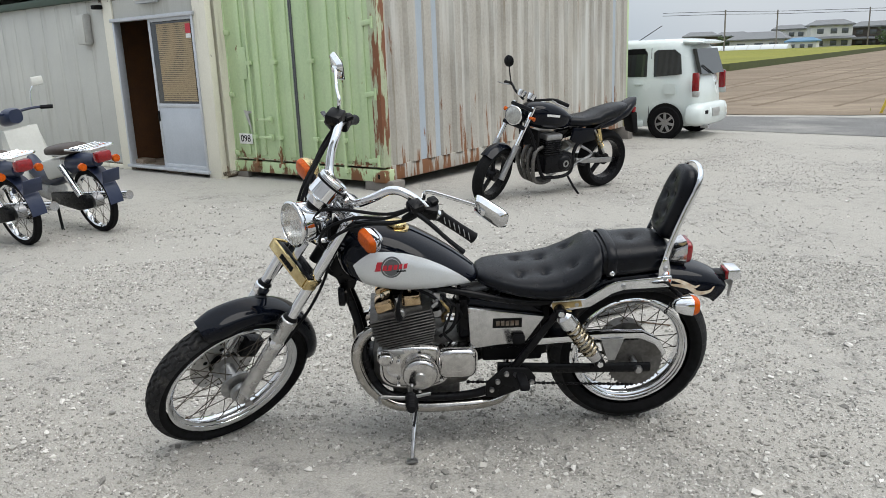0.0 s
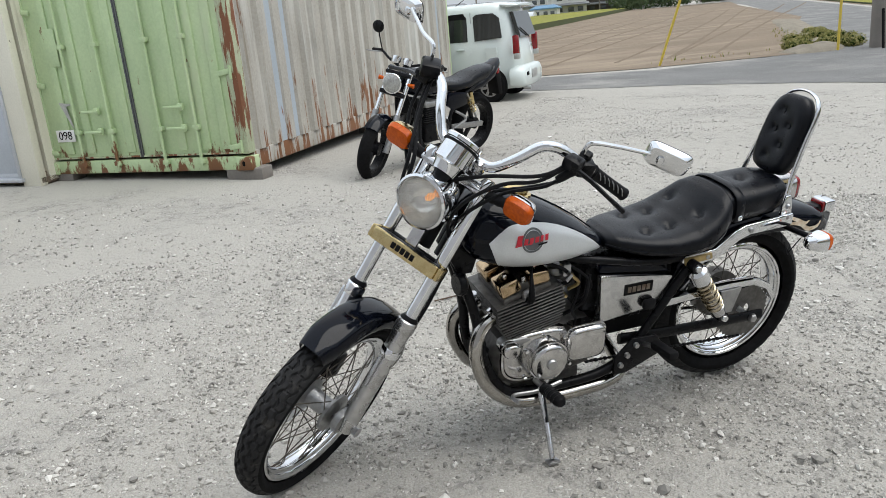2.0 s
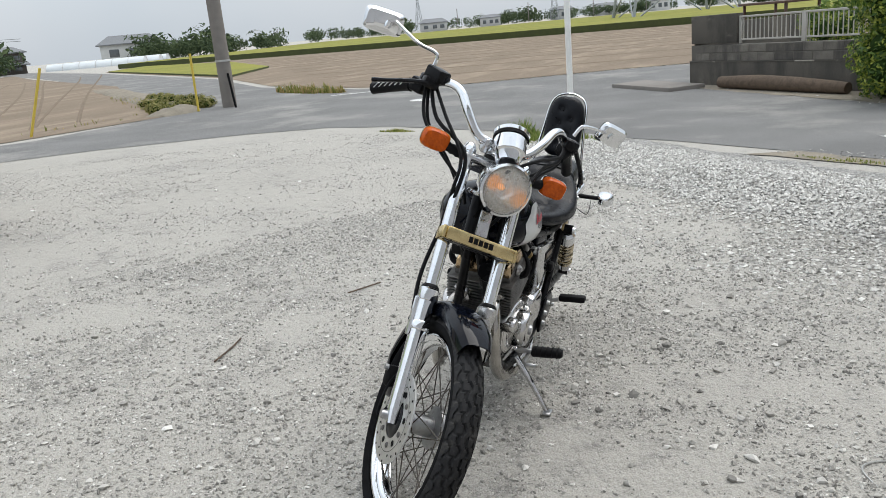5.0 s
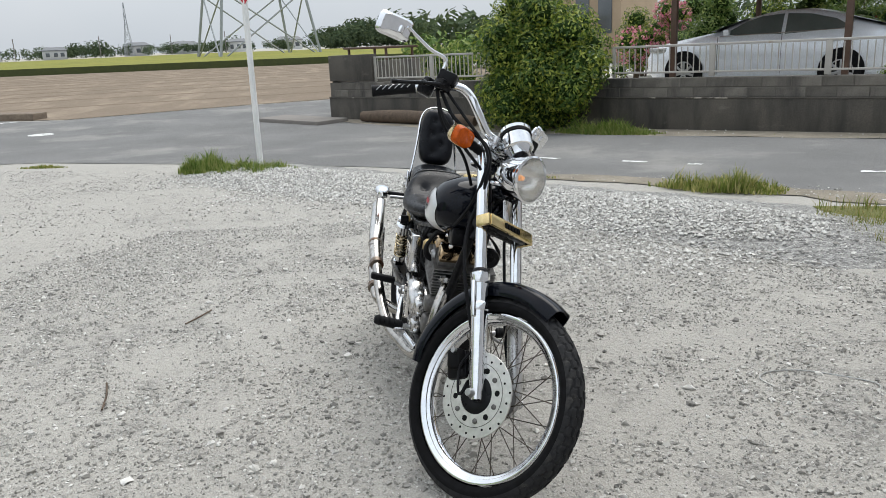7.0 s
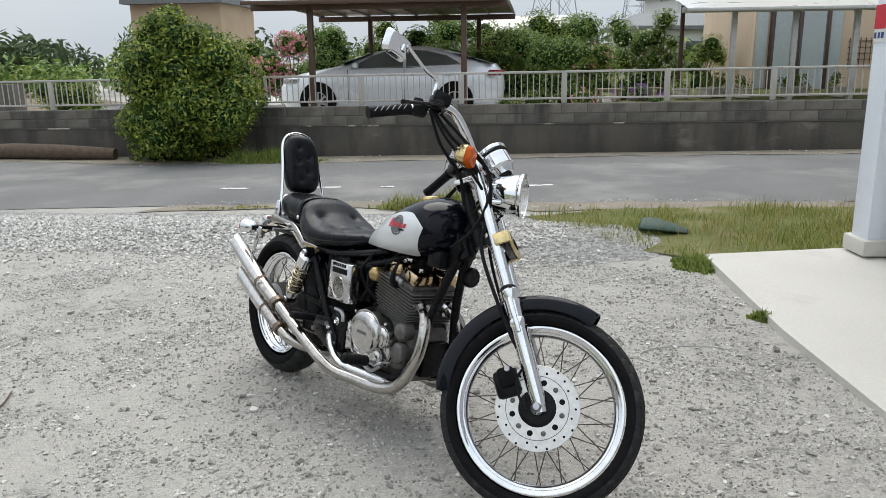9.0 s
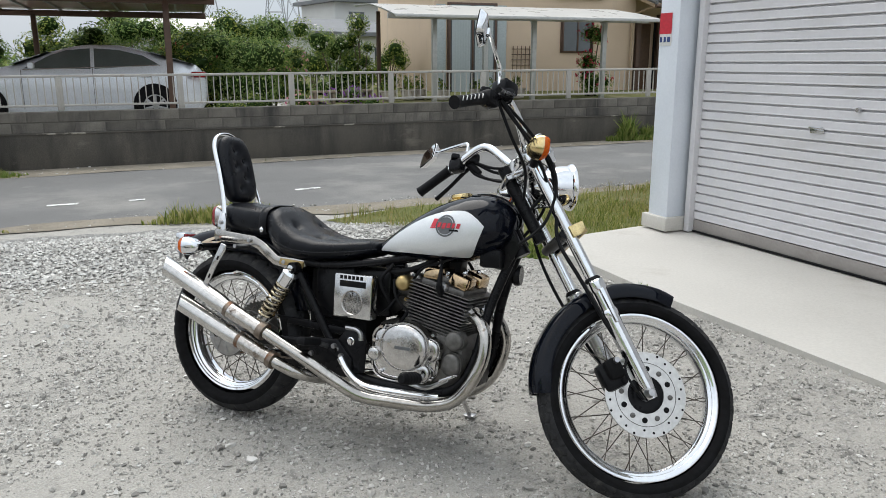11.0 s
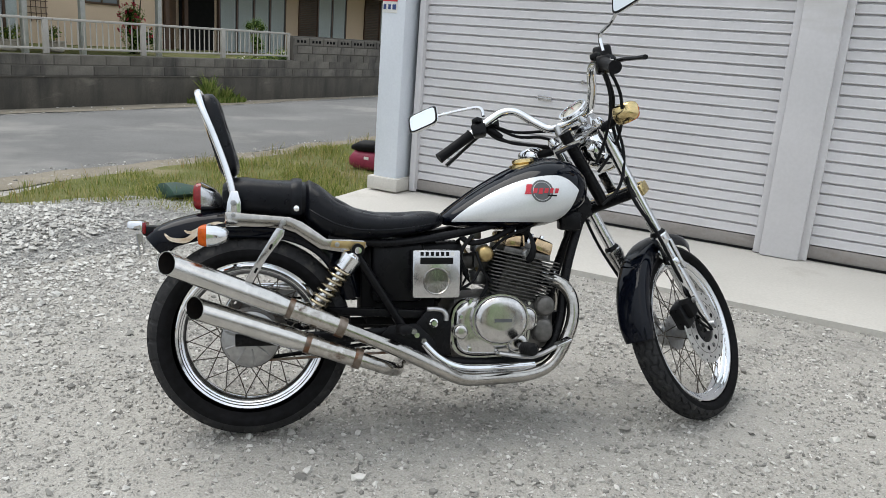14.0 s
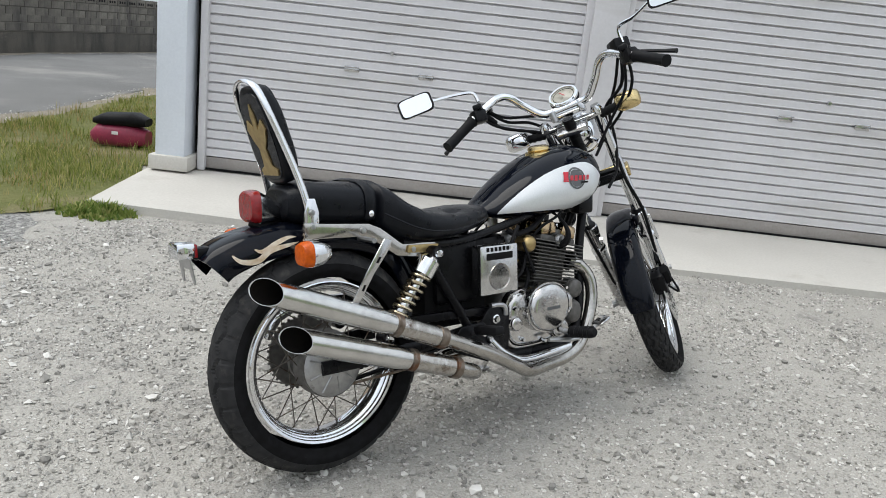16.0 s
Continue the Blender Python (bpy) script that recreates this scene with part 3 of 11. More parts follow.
def tube(pts, r, seg=12, smooth=0, bm=None, cap=True, flat=1.0, closed=False):
    """A round bar along pts; r is one radius or one for each point; flat squashes it sideways."""
    if smooth:
        n0 = len(pts)
        rs = r if isinstance(r, (list, tuple)) else None
        pts = spline(pts, smooth)
        if rs:
            r = [rs[min(int(i / smooth), n0 - 2)] * (1 - (i / smooth - min(int(i / smooth), n0 - 2))) + rs[min(int(i / smooth) + 1, n0 - 1)] * (i / smooth - min(int(i / smooth), n0 - 2)) for i in range(len(pts))]
    pts = [Vector(p) for p in pts]
    rr = r if isinstance(r, (list, tuple)) else [r] * len(pts)
    b = bmesh.new()
    rings, up = [], None
    for i, p in enumerate(pts):
        if closed:
            d = (pts[(i + 1) % len(pts)] - pts[i - 1]).normalized()
        else:
            d = (pts[min(i + 1, len(pts) - 1)] - pts[max(i - 1, 0)]).normalized()
        if up is None:
            up = Vector((0, 0, 1)) if abs(d.z) < 0.9 else Vector((0, 1, 0))
        side = d.cross(up).normalized()
        up = side.cross(d).normalized()
        rings.append([b.verts.new(p + rr[i] * (side * math.cos(2 * math.pi * k / seg) * flat + up * math.sin(2 * math.pi * k / seg))) for k in range(seg)])
    for a, c in zip(rings, rings[1:] + ([rings[0]] if closed else [])):
        for k in range(seg):
            b.faces.new((a[k], a[(k + 1) % seg], c[(k + 1) % seg], c[k]))
    if cap and not closed:
        b.faces.new(rings[0][::-1])
        b.faces.new(rings[-1])
    return joined(bm, b)


def lathe(profile, seg=32, axis="Z", at=(0, 0, 0), bm=None, closed=False, m=None):
    """Turn (radius, height) pairs about an axis; closed joins the last to the first."""
    b = bmesh.new()
    rings = []
    for r, h in profile:
        if r < 1e-6:
            rings.append([b.verts.new((0, 0, h))])
        else:
            rings.append([b.verts.new((r * math.cos(2 * math.pi * k / seg), r * math.sin(2 * math.pi * k / seg), h)) for k in range(seg)])
    for a, c in zip(rings, rings[1:] + ([rings[0]] if closed else [])):
        for k in range(seg):
            f = [a[k % len(a)], a[(k + 1) % len(a)], c[(k + 1) % len(c)], c[k % len(c)]]
            f = list(dict.fromkeys(f))
            if len(f) > 2:
                b.faces.new(f)
    if not closed:
        for ring, turn in ((rings[0], -1), (rings[-1], 1)):
            if len(ring) > 2:
                b.faces.new(ring[::turn])
    if axis == "Y":
        b.transform(Matrix.Rotation(radians(-90), 4, "X"))
    elif axis == "X":
        b.transform(Matrix.Rotation(radians(90), 4, "Y"))
    if m is not None:
        b.transform(m)
    bmesh.ops.translate(b, vec=at, verts=b.verts)
    return joined(bm, b)


def loft(rings, bm=None, cap=True):
    """Skin over rings of equal count."""
    b = bmesh.new()
    vs = [[b.verts.new(p) for p in ring] for ring in rings]
    n = len(vs[0])
    for a, c in zip(vs, vs[1:]):
        for k in range(n):
            b.faces.new((a[k], a[(k + 1) % n], c[(k + 1) % n], c[k]))
    if cap:
        b.faces.new(vs[0][::-1])
        b.faces.new(vs[-1])
    return joined(bm, b)


def superring(x, w, z0, z1, n=2.6, count=28, y0=0.0):
    """A rounded upright ring at x, half width w, from z0 to z1."""
    zc, hz, out = (z0 + z1) / 2, (z1 - z0) / 2, []
    for k in range(count):
        a = 2 * math.pi * k / count
        c, s = math.cos(a), math.sin(a)
        out.append((x, y0 + w * math.copysign(abs(c) ** (2 / n), c), zc + hz * math.copysign(abs(s) ** (2 / n), s)))
    return out


def plate(outline, depth, at=None, bevel=0.0, bm=None):
    """A flat plate from an outline in x, z, centred on y = 0, thick along y; at: a matrix."""
    b = bmesh.new()
    f = b.faces.new([b.verts.new((x, -depth / 2, z)) for x, z in outline])
    r = bmesh.ops.extrude_face_region(b, geom=[f])
    bmesh.ops.translate(b, vec=(0, depth, 0), verts=[v for v in r["geom"] if isinstance(v, bmesh.types.BMVert)])
    if bevel:
        es = [e for e in b.edges if len(e.link_faces) == 2 and e.calc_face_angle(0) > 0.5]
        bmesh.ops.bevel(b, geom=es, offset=bevel, segments=2, affect="EDGES", profile=0.5)
    if at is not None:
        b.transform(at)
    return joined(bm, b)


def from_arrays(name, verts, faces, material, smooth=0):
    me = bpy.data.meshes.new(name)
    me.from_pydata(verts.tolist() if hasattr(verts, "tolist") else verts, [], faces.tolist() if hasattr(faces, "tolist") else faces)
    me.materials.append(material)
    if smooth:
        me.shade_smooth()
    return me


def stuff(name, me, label, category, parent=None):
    ob = new(name, me)
    if parent is not None:
        ob.parent = parent
        return tagged(ob, label, kind="stuff")
    return tagged(ob, label, category, kind="stuff")


rng = np.random.default_rng(7)
SLOPE = 0.02444


def ground_z(x, y=0.0):
    """The yard falls gently towards the crossing."""
    return SLOPE * min(max(x, -9.0), 2.0)


def ground_zs(x):
    return SLOPE * np.clip(x, -9.0, 2.0)


def drape(outline, lift, bm=None, flat_z=None):
    """A sheet of ground with the given outline, following the slope."""
    b = bmesh.new()
    b.faces.new([b.verts.new((x, y, 0)) for x, y in outline])
    for x in range(-14, 9):
        bmesh.ops.bisect_plane(b, geom=b.verts[:] + b.edges[:] + b.faces[:], plane_co=(x, 0, 0), plane_no=(1, 0, 0))
    for v in b.verts:
        v.co.z = (ground_z(v.co.x) if flat_z is None else flat_z) + lift
    bmesh.ops.triangulate(b, faces=b.faces[:])
    return joined(bm, b)


def ragged(outline, amp=0.06, step=0.28, seed=1):
    """The same outline with a worn, uneven edge."""
    out, q = [], random.Random(seed)
    for (ax, ay), (bx, by) in zip(outline, outline[1:] + outline[:1]):
        L = math.hypot(bx - ax, by - ay)
        n = max(1, min(60, int(L / step)))
        for i in range(n):
            t = i / n
            x, y = ax + (bx - ax) * t, ay + (by - ay) * t
            w = amp * (1.3 * noise.noise(Vector((x * 1.4, y * 1.4, seed))) + q.uniform(-0.6, 0.6))
            out.append((x - (by - ay) / L * w, y + (bx - ax) / L * w))
    return out


def inside(poly, x, y):
    """Which of the points x, y lie in the outline."""
    ok = np.zeros(len(x), bool)
    for (x1, y1), (x2, y2) in zip(poly, poly[1:] + poly[:1]):
        cross = (y1 > y) != (y2 > y)
        with np.errstate(divide="ignore", invalid="ignore"):
            ok ^= cross & (x < (x2 - x1) * (y - y1) / (y2 - y1 + 1e-12) + x1)
    return ok


ICO = None


OCTA = (np.array([(1, 0, 0), (0, 1, 0), (-1, 0, 0), (0, -1, 0), (0, 0, 1), (0, 0, -1)], float), np.array([(0, 1, 4), (1, 2, 4), (2, 3, 4), (3, 0, 4), (1, 0, 5), (2, 1, 5), (3, 2, 5), (0, 3, 5)]))


def stones(n, x, y, z, size, flat=0.6, coarse=True):
    """Many small broken stones as vertices and faces."""
    global ICO
    if ICO is None:
        b = bmesh.new()
        bmesh.ops.create_icosphere(b, subdivisions=1, radius=1)
        b.verts.ensure_lookup_table()
        ICO = (np.array([v.co[:] for v in b.verts]), np.array([[v.index for v in f.verts] for f in b.faces]))
        b.free()
    V, Fc = ICO if coarse else OCTA
    sc = size[:, None, None] * rng.uniform(0.55, 1.3, (n, 1, 3)) * np.array([1, 1, flat])
    pts = V[None] * rng.uniform(0.7, 1.15, (n, len(V), 1)) * sc + rng.normal(0, 0.18, (n, len(V), 3)) * sc
    a = rng.uniform(0, 6.283, n)
    c, s = np.cos(a)[:, None], np.sin(a)[:, None]
    px, py = pts[..., 0] * c - pts[..., 1] * s, pts[..., 0] * s + pts[..., 1] * c
    out = np.stack([px + x[:, None], py + y[:, None], pts[..., 2] + z[:, None] + size[:, None] * 0.28], -1).reshape(-1, 3)
    faces = (Fc[None] + (np.arange(n) * len(V))[:, None, None]).reshape(-1, 3)
    return out, faces


def blades(x, y, z, height, width=0.006, lean=0.5):
    """Grass: bent, tapering blades."""
    n = len(x)
    a, b = rng.uniform(0, 6.283, n), rng.uniform(0, 6.283, n)
    h = height * rng.uniform(0.4, 1.1, n)
    w = width * rng.uniform(0.6, 1.4, n)
    l1 = lean * h * rng.uniform(0.1, 0.9, n)
    dx, dy = np.cos(a) * w, np.sin(a) * w
    ex, ey = np.cos(b) * l1, np.sin(b) * l1
    v = np.stack([np.stack([x - dx, y - dy, z], -1), np.stack([x + dx, y + dy, z], -1),
                  np.stack([x + dx * 0.7 + ex * 0.35, y + dy * 0.7 + ey * 0.35, z + h * 0.6], -1), np.stack([x - dx * 0.7 + ex * 0.35, y - dy * 0.7 + ey * 0.35, z + h * 0.6], -1),
                  np.stack([x + ex, y + ey, z + h], -1)], 1).reshape(-1, 3)
    i = (np.arange(n) * 5)[:, None]
    f = [list(q) for q in np.concatenate([i, i + 1, i + 2, i + 3], 1)] + [list(q) for q in np.concatenate([i + 3, i + 2, i + 4], 1)]
    return v, f


def leaves(centres, normals, size, spread=0.6):
    """Leaves: folded diamonds turned roughly outward."""
    n = len(centres)
    d = normals + rng.normal(0, spread, (n, 3))
    d /= np.linalg.norm(d, axis=1)[:, None] + 1e-9
    t = np.cross(d, rng.normal(0, 1, (n, 3)))
    t /= np.linalg.norm(t, axis=1)[:, None] + 1e-9
    s = np.cross(d, t)
    L = (size * rng.uniform(0.6, 1.4, n))[:, None]
    v = np.stack([centres - t * L, centres + s * L * 0.42 + d * L * 0.12, centres + t * L, centres - s * L * 0.42 + d * L * 0.12], 1).reshape(-1, 3)
    i = (np.arange(n) * 4)[:, None]
    f = np.concatenate([np.concatenate([i, i + 1, i + 2], 1), np.concatenate([i, i + 2, i + 3], 1)])
    return v, f


def lumps(blobs, n, fill=0.35):
    """Points and outward directions on the uneven skin of a crown made of many lumps (x, y, z, rx, ry, rz)."""
    w = np.array([b[3] * b[5] for b in blobs])
    k = rng.choice(len(blobs), n, p=w / w.sum())
    B = np.array(blobs)[k]
    d = rng.normal(0, 1, (n, 3))
    d /= np.linalg.norm(d, axis=1)[:, None]
    rad = 1 - fill * rng.random(n) ** 2
    jag = 1 + 0.16 * np.sin(d[:, 0] * 9 + B[:, 0] * 5) * np.sin(d[:, 1] * 8 + B[:, 1] * 3) * np.sin(d[:, 2] * 7 + k)
    return B[:, :3] + d * B[:, 3:] * (rad * jag)[:, None], d


def shrub(name, at, blobs, n, size, label, mat=None, category="shrub", core=0.56, flowers=None, group="", trunk=0.05):
    """A bush or small tree: stems, a crown of single leaves over dark lumps painted as its inner shade, and blossom
    where it has any.
    """
    t = thing(name, label, category, pose(*at), group)
    bm = None
    zt = min(b[2] for b in blobs)
    for b in blobs[: min(len(blobs), 7)]:
        bm = tube([(b[0] * 0.1, b[1] * 0.1, -0.05), (b[0] * 0.4, b[1] * 0.4, b[2] * 0.5), (b[0], b[1], b[2])], [trunk, trunk * 0.6, trunk * 0.25], 7, 3, bm)
    part("trunk", bm, BARK, t)
    c, d = lumps(blobs, n)
    v, f = leaves(c, d + np.array([0, 0, 0.35]), size)
    crown = new("crown", from_arrays("crown", v, f, mat or LEAF))
    crown.parent = t
    # solid lumps in the dark green stand in for the crown's inner shade
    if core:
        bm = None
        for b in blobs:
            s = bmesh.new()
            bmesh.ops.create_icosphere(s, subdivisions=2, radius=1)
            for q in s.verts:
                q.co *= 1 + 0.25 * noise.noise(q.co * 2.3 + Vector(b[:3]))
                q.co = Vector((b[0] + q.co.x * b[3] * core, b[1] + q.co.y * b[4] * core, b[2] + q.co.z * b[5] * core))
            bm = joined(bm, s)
        part("shade_core", bm, LEAF_CORE, t)
    if flowers:
        fm, fn, fs, zmin = flowers
        c, d = lumps(blobs, fn, 0.08)
        c = c[c[:, 2] > zmin] + d[c[:, 2] > zmin] * size
        k = len(c)
        cc = np.repeat(c, 5, 0) + rng.normal(0, fs * 0.45, (k * 5, 3))
        v, f = leaves(cc, rng.normal(0, 1, (k * 5, 3)), fs, 1.0)
        o = new("blossom", from_arrays("blossom", v, f, fm))
        o.parent = t
    return t


def random_blobs(n, rx, ry, z0, z1, r0, r1, seed):
    q = random.Random(seed)
    out = []
    for _ in range(n):
        z = q.uniform(z0, z1)
        k = math.sqrt(max(0.15, 1 - ((z - (z0 + z1) / 2) / ((z1 - z0) * 0.62)) ** 2))
        a, u = q.uniform(0, 6.283), math.sqrt(q.random())
        r = q.uniform(r0, r1)
        out.append((math.cos(a) * rx * u * k, math.sin(a) * ry * u * k, z, r, r, r * 0.9))
    return out


# ---- the ground, roads and fields ----
def big_ground():
    xs = [-600, -250, -120, -60, -30, -20] + list(range(-14, 9)) + [12, 20, 40, 90, 250, 600]
    b = bmesh.new()
    grid = [[b.verts.new((x, y, ground_z(x))) for y in (-600, -200, -80, -30, -15, -8, -4, 0, 4, 8, 15, 30, 80, 200, 600)] for x in xs]
    for a, c in zip(grid, grid[1:]):
        for k in range(len(a) - 1):
            b.faces.new((a[k], c[k], c[k + 1], a[k + 1]))
    return b


solid("ground", big_ground(), GRAVEL, "pale grey trodden gravel yard with dust and loose stones", "ground", "structure")

ROAD_NEAR = [(2.5, -19), (-1.5, -14.6), (-5.0, -11.0), (-7.05, -9.4), (-8.6, -7.4), (-9.1, -6.0), (-8.8, -4.5), (-7.8, -2.75), (-7.0, -1.4), (-6.0, 0.15), (-4.9, 1.45), (-3.6, 2.95), (-2.5, 3.85), (-1.7, 4.65), (-0.6, 5.65), (0.8, 7.2), (2.6, 9.6), (6.0, 13.2), (22.0, 29.3)]
ROAD_FAR = [(17.0, 29.3), (2.2, 14.9), (-1.5, 10.6), (-4.4, 7.9), (-6.6, 5.4), (-9.1, 2.6), (-12.8, -0.2), (-14.3, 0.6), (-19.0, 6.5), (-24.0, 11.0), (-28.0, 8.0), (-19.2, -0.2), (-18.6, -2.4), (-16.7, -6.6), (-17.9, -10.0), (-21.5, -15.5), (-30.4, -24.0), (-62, -62), (-110, -125), (-114, -140), (-60, -68), (-29.7, -30.3), (-20.3, -21.2), (-12.6, -12.6), (-9.3, -12.9), (-6.25, -14.0), (-3.0, -16.5), (0.5, -20.5)]
solid("road", drape(ROAD_NEAR + ROAD_FAR, 0.006), ASPHALT, "worn grey asphalt lane and crossing with patches", "road", "structure")


def paint_line(a, b, width=0.1):
    a, b = Vector(a), Vector(b)
    s = (b - a).normalized()
    s = Vector((-s.y, s.x)) * width / 2
    return drape([tuple(a - s), tuple(b - s), tuple(b + s), tuple(a + s)], 0.011)


for a, b in (((-5.83, 2.23), (-5.56, 2.46)), ((-5.02, 3.04), (-4.82, 3.25)), ((-4.48, 3.58), (-4.37, 3.69)), ((-3.28, 4.76), (-3.11, 4.99))):
    solid("road_marking", paint_line(a, b), PAINT_WHITE, "short worn white dash painted on the asphalt", "road marking", "structure", "dashes along the lane", smooth=0)
solid("road_marking", paint_line((-15.9, -9.6), (-17.0, -7.6), 0.16), PAINT_WHITE, "faded white stop line beside the field edge", "road marking", "structure", smooth=0)
solid("manhole_cover", lathe([(0.0, 0.0), (0.22, 0.0), (0.24, -0.004), (0.24, -0.03)], 28, at=(-13.3, -5.9, -0.22 + 0.014)), PAINT_WHITE, "pale round manhole cover in the asphalt", "manhole cover")

SOIL_A = [(-6.3, -14.5), (-9.3, -13.5), (-12.5, -12.55), (-13.8, -12.45), (-20.5, -20.7), (-30.2, -30.1), (-60, -69), (-86, -101), (-78, -116), (-33, -60.4), (-19, -43.4), (-8, -36.2), (10, -26), (1.5, -19.5), (-3.0, -16.8)]
SOIL_B = [(-16.9, -6.5), (-18.8, -2.3), (-19.4, -0.2), (-28.5, 8.5), (-60, 8), (-62, -4), (-66, -28), (-75, -70), (-62, -61), (-30.6, -23.6), (-21.7, -15.2), (-18.1, -9.8)]


solid("field_soil", drape(SOIL_A, 0.012), SOIL, "dry pale brown harrowed field soil", "field", "structure")
solid("field_soil", drape(SOIL_B, 0.012), SOIL, "dry pale brown harrowed field soil", "field", "structure")


def furrow(a, b, w=0.16, sway=0.3, seed=0):
    """A shallow pair of ridges left by a tractor wheel."""
    q = random.Random(seed)
    a, b = Vector((*a, 0)), Vector((*b, 0))
    d = (b - a)
    s = Vector((-d.y, d.x, 0)).normalized()
    rows, n = [], 24
    ph = q.uniform(0, 6)
    bm = bmesh.new()
    for i in range(n + 1):
        p = a + d * i / n + s * sway * math.sin(ph + 3 * i / n)
        z = ground_z(p.x) + 0.012
        rows.append([bm.verts.new((p + s * k * w + Vector((0, 0, z + h)))) for k, h in ((-1.6, -0.01), (-0.9, 0.016), (-0.4, 0.004), (0.4, 0.004), (0.9, 0.016), (1.6, -0.01))])
    for r1, r2 in zip(rows, rows[1:]):
        for k in range(5):
            bm.faces.new((r1[k], r1[k + 1], r2[k + 1], r2[k]))
    return bm


fur = bmesh.new()
for i in range(9):
    x0, y0 = -4.5 - 1.05 * i, -18.2 + 0.42 * i
    fur = joined(fur, furrow((x0, y0), (x0 - 34 - 1.2 * i, y0 - 42), 0.04, 0.5, i))
for i in range(12):
    fur = joined(fur, furrow((-21 - i * 3.4, -12 - i * 2.6), (-24.5 - i * 3.4, 6), 0.09, 0.3, 50 + i))
solid("furrows", fur, SOIL_DARKER, "long tyre furrows pressed into the dry soil", "furrows", "structure")


def rice_field(outline, z):
    b = bmesh.new()
    f = b.faces.new([b.verts.new((x, y, -0.22)) for x, y in outline])
    r = bmesh.ops.extrude_face_region(b, geom=[f])
    bmesh.ops.translate(b, vec=(0, 0, z), verts=[v for v in r["geom"] if isinstance(v, bmesh.types.BMVert)])
    for f in b.faces:
        f.material_index = 0 if abs(f.normal.z) > 0.5 else 1
    return b


def rice(outline, z, label):
    ob = new("rice_field", finish(rice_field(outline, z), [RICE, RICE_SIDE], "rice_field", 0))
    return tagged(ob, label, "rice field", kind="structure")


rice([(-60, 9), (-120, 40), (-190, -30), (-160, -90), (-76, -72), (-66, -28), (-62, -4)], 0.55, "ripening yellow-green rice standing knee high")
rice([(-8, -36), (-19, -43), (-33, -60), (-78, -115.5), (-78, -150), (30, -150), (26, -60), (10, -34)], 0.45, "ripening yellow-green rice standing knee high")
rice([(-31, -23.5), (-62, -60.5), (-74, -66), (-60, -44), (-40, -27)], 0.12, "low green grass along the farm track")

# bare verge and dirt bank at the crossing
FIELD_BANK = [(-12.7, -12.95), (-13.9, -13.0), (-16.2, -15.4), (-20.5, -20.4), (-28.5, -29.6)]


def field_bank():
    """A low uneven bank of bare earth round the field's corner."""
    b = bmesh.new()
    rows = []
    pts = spline([(x, y, 0) for x, y in FIELD_BANK], 18)
    for i, p in enumerate(pts):
        p = Vector(p)
        d = (Vector(pts[min(i + 1, len(pts) - 1)]) - Vector(pts[max(i - 1, 0)])).normalized()
        side = Vector((-d.y, d.x, 0))
        end = min(1.0, i / 10, (len(pts) - 1 - i) / 10)
        row = []
        for k in range(13):
            u = k / 6 - 1
            w = 0.62 + 0.2 * noise.noise(p * 0.9)
            q = p + side * u * w
            h = end * (0.17 + 0.12 * noise.noise(q * 0.8)) * (1 - u * u) + 0.03 * noise.noise(q * 3.1)
            row.append(b.verts.new((q.x, q.y, ground_z(q.x) + (h if abs(u) < 0.99 else -0.03))))
        rows.append(row)
    for r1, r2 in zip(rows, rows[1:]):
        for k in range(12):
            b.faces.new((r1[k], r1[k + 1], r2[k + 1], r2[k]))
    return b


solid("dirt_bank", field_bank(), DIRT, "low bare earth bank at the field corner", "dirt", "structure", smooth=60)
solid("verge_dirt", drape(ragged([(-4.9, 0.95), (-3.6, 2.4), (-2.5, 3.3), (-1.7, 4.1), (-0.5, 5.2), (0.8, 6.7), (2.6, 9.1), (2.5, 9.5), (0.75, 7.15), (-0.65, 5.6), (-1.75, 4.6), (-2.55, 3.8), (-3.65, 2.9), (-4.95, 1.4)], 0.10), 0.009), DIRT, "sandy dirt verge beside the asphalt", "dirt", "structure")
VERGE = [(-1.9, 3.4), (-1.35, 3.0), (-0.75, 2.95), (-0.1, 2.98), (0.2, 3.15), (0.78, 4.1), (2.0, 4.6), (4.0, 9.6), (2.6, 9.2), (0.8, 6.85), (-0.5, 5.35), (-1.55, 4.2)]
solid("verge_turf", drape(ragged(VERGE, 0.12), 0.010), TURF, "patchy green and straw coloured turf verge", "grass", "structure")
solid("wall_foot_dirt", drape(ragged([(-12.7, -0.15), (-9.1, 2.65), (-6.6, 5.45), (-4.4, 7.95), (-1.5, 10.65), (2.2, 14.95), (10.5, 23.0), (10.1, 23.2), (-5.7, 7.6), (-13.3, 0.1)], 0.09), 0.009), DIRT, "dirt and grit along the foot of the wall", "dirt", "structure")
BERM = [(-6.6, -1.2), (-5.2, 0.3), (-4.2, 1.15), (-3.3, 1.95), (-2.2, 2.85), (-1.3, 3.25), (-0.7, 2.7), (-1.3, 1.9), (-2.4, 0.7), (-3.6, -0.3), (-5.4, -1.9)]


BANK_LINE = [(-6.2, -1.2), (-4.9, -0.2), (-3.7, 0.85), (-2.6, 1.85), (-1.7, 2.55), (-1.0, 2.95)]


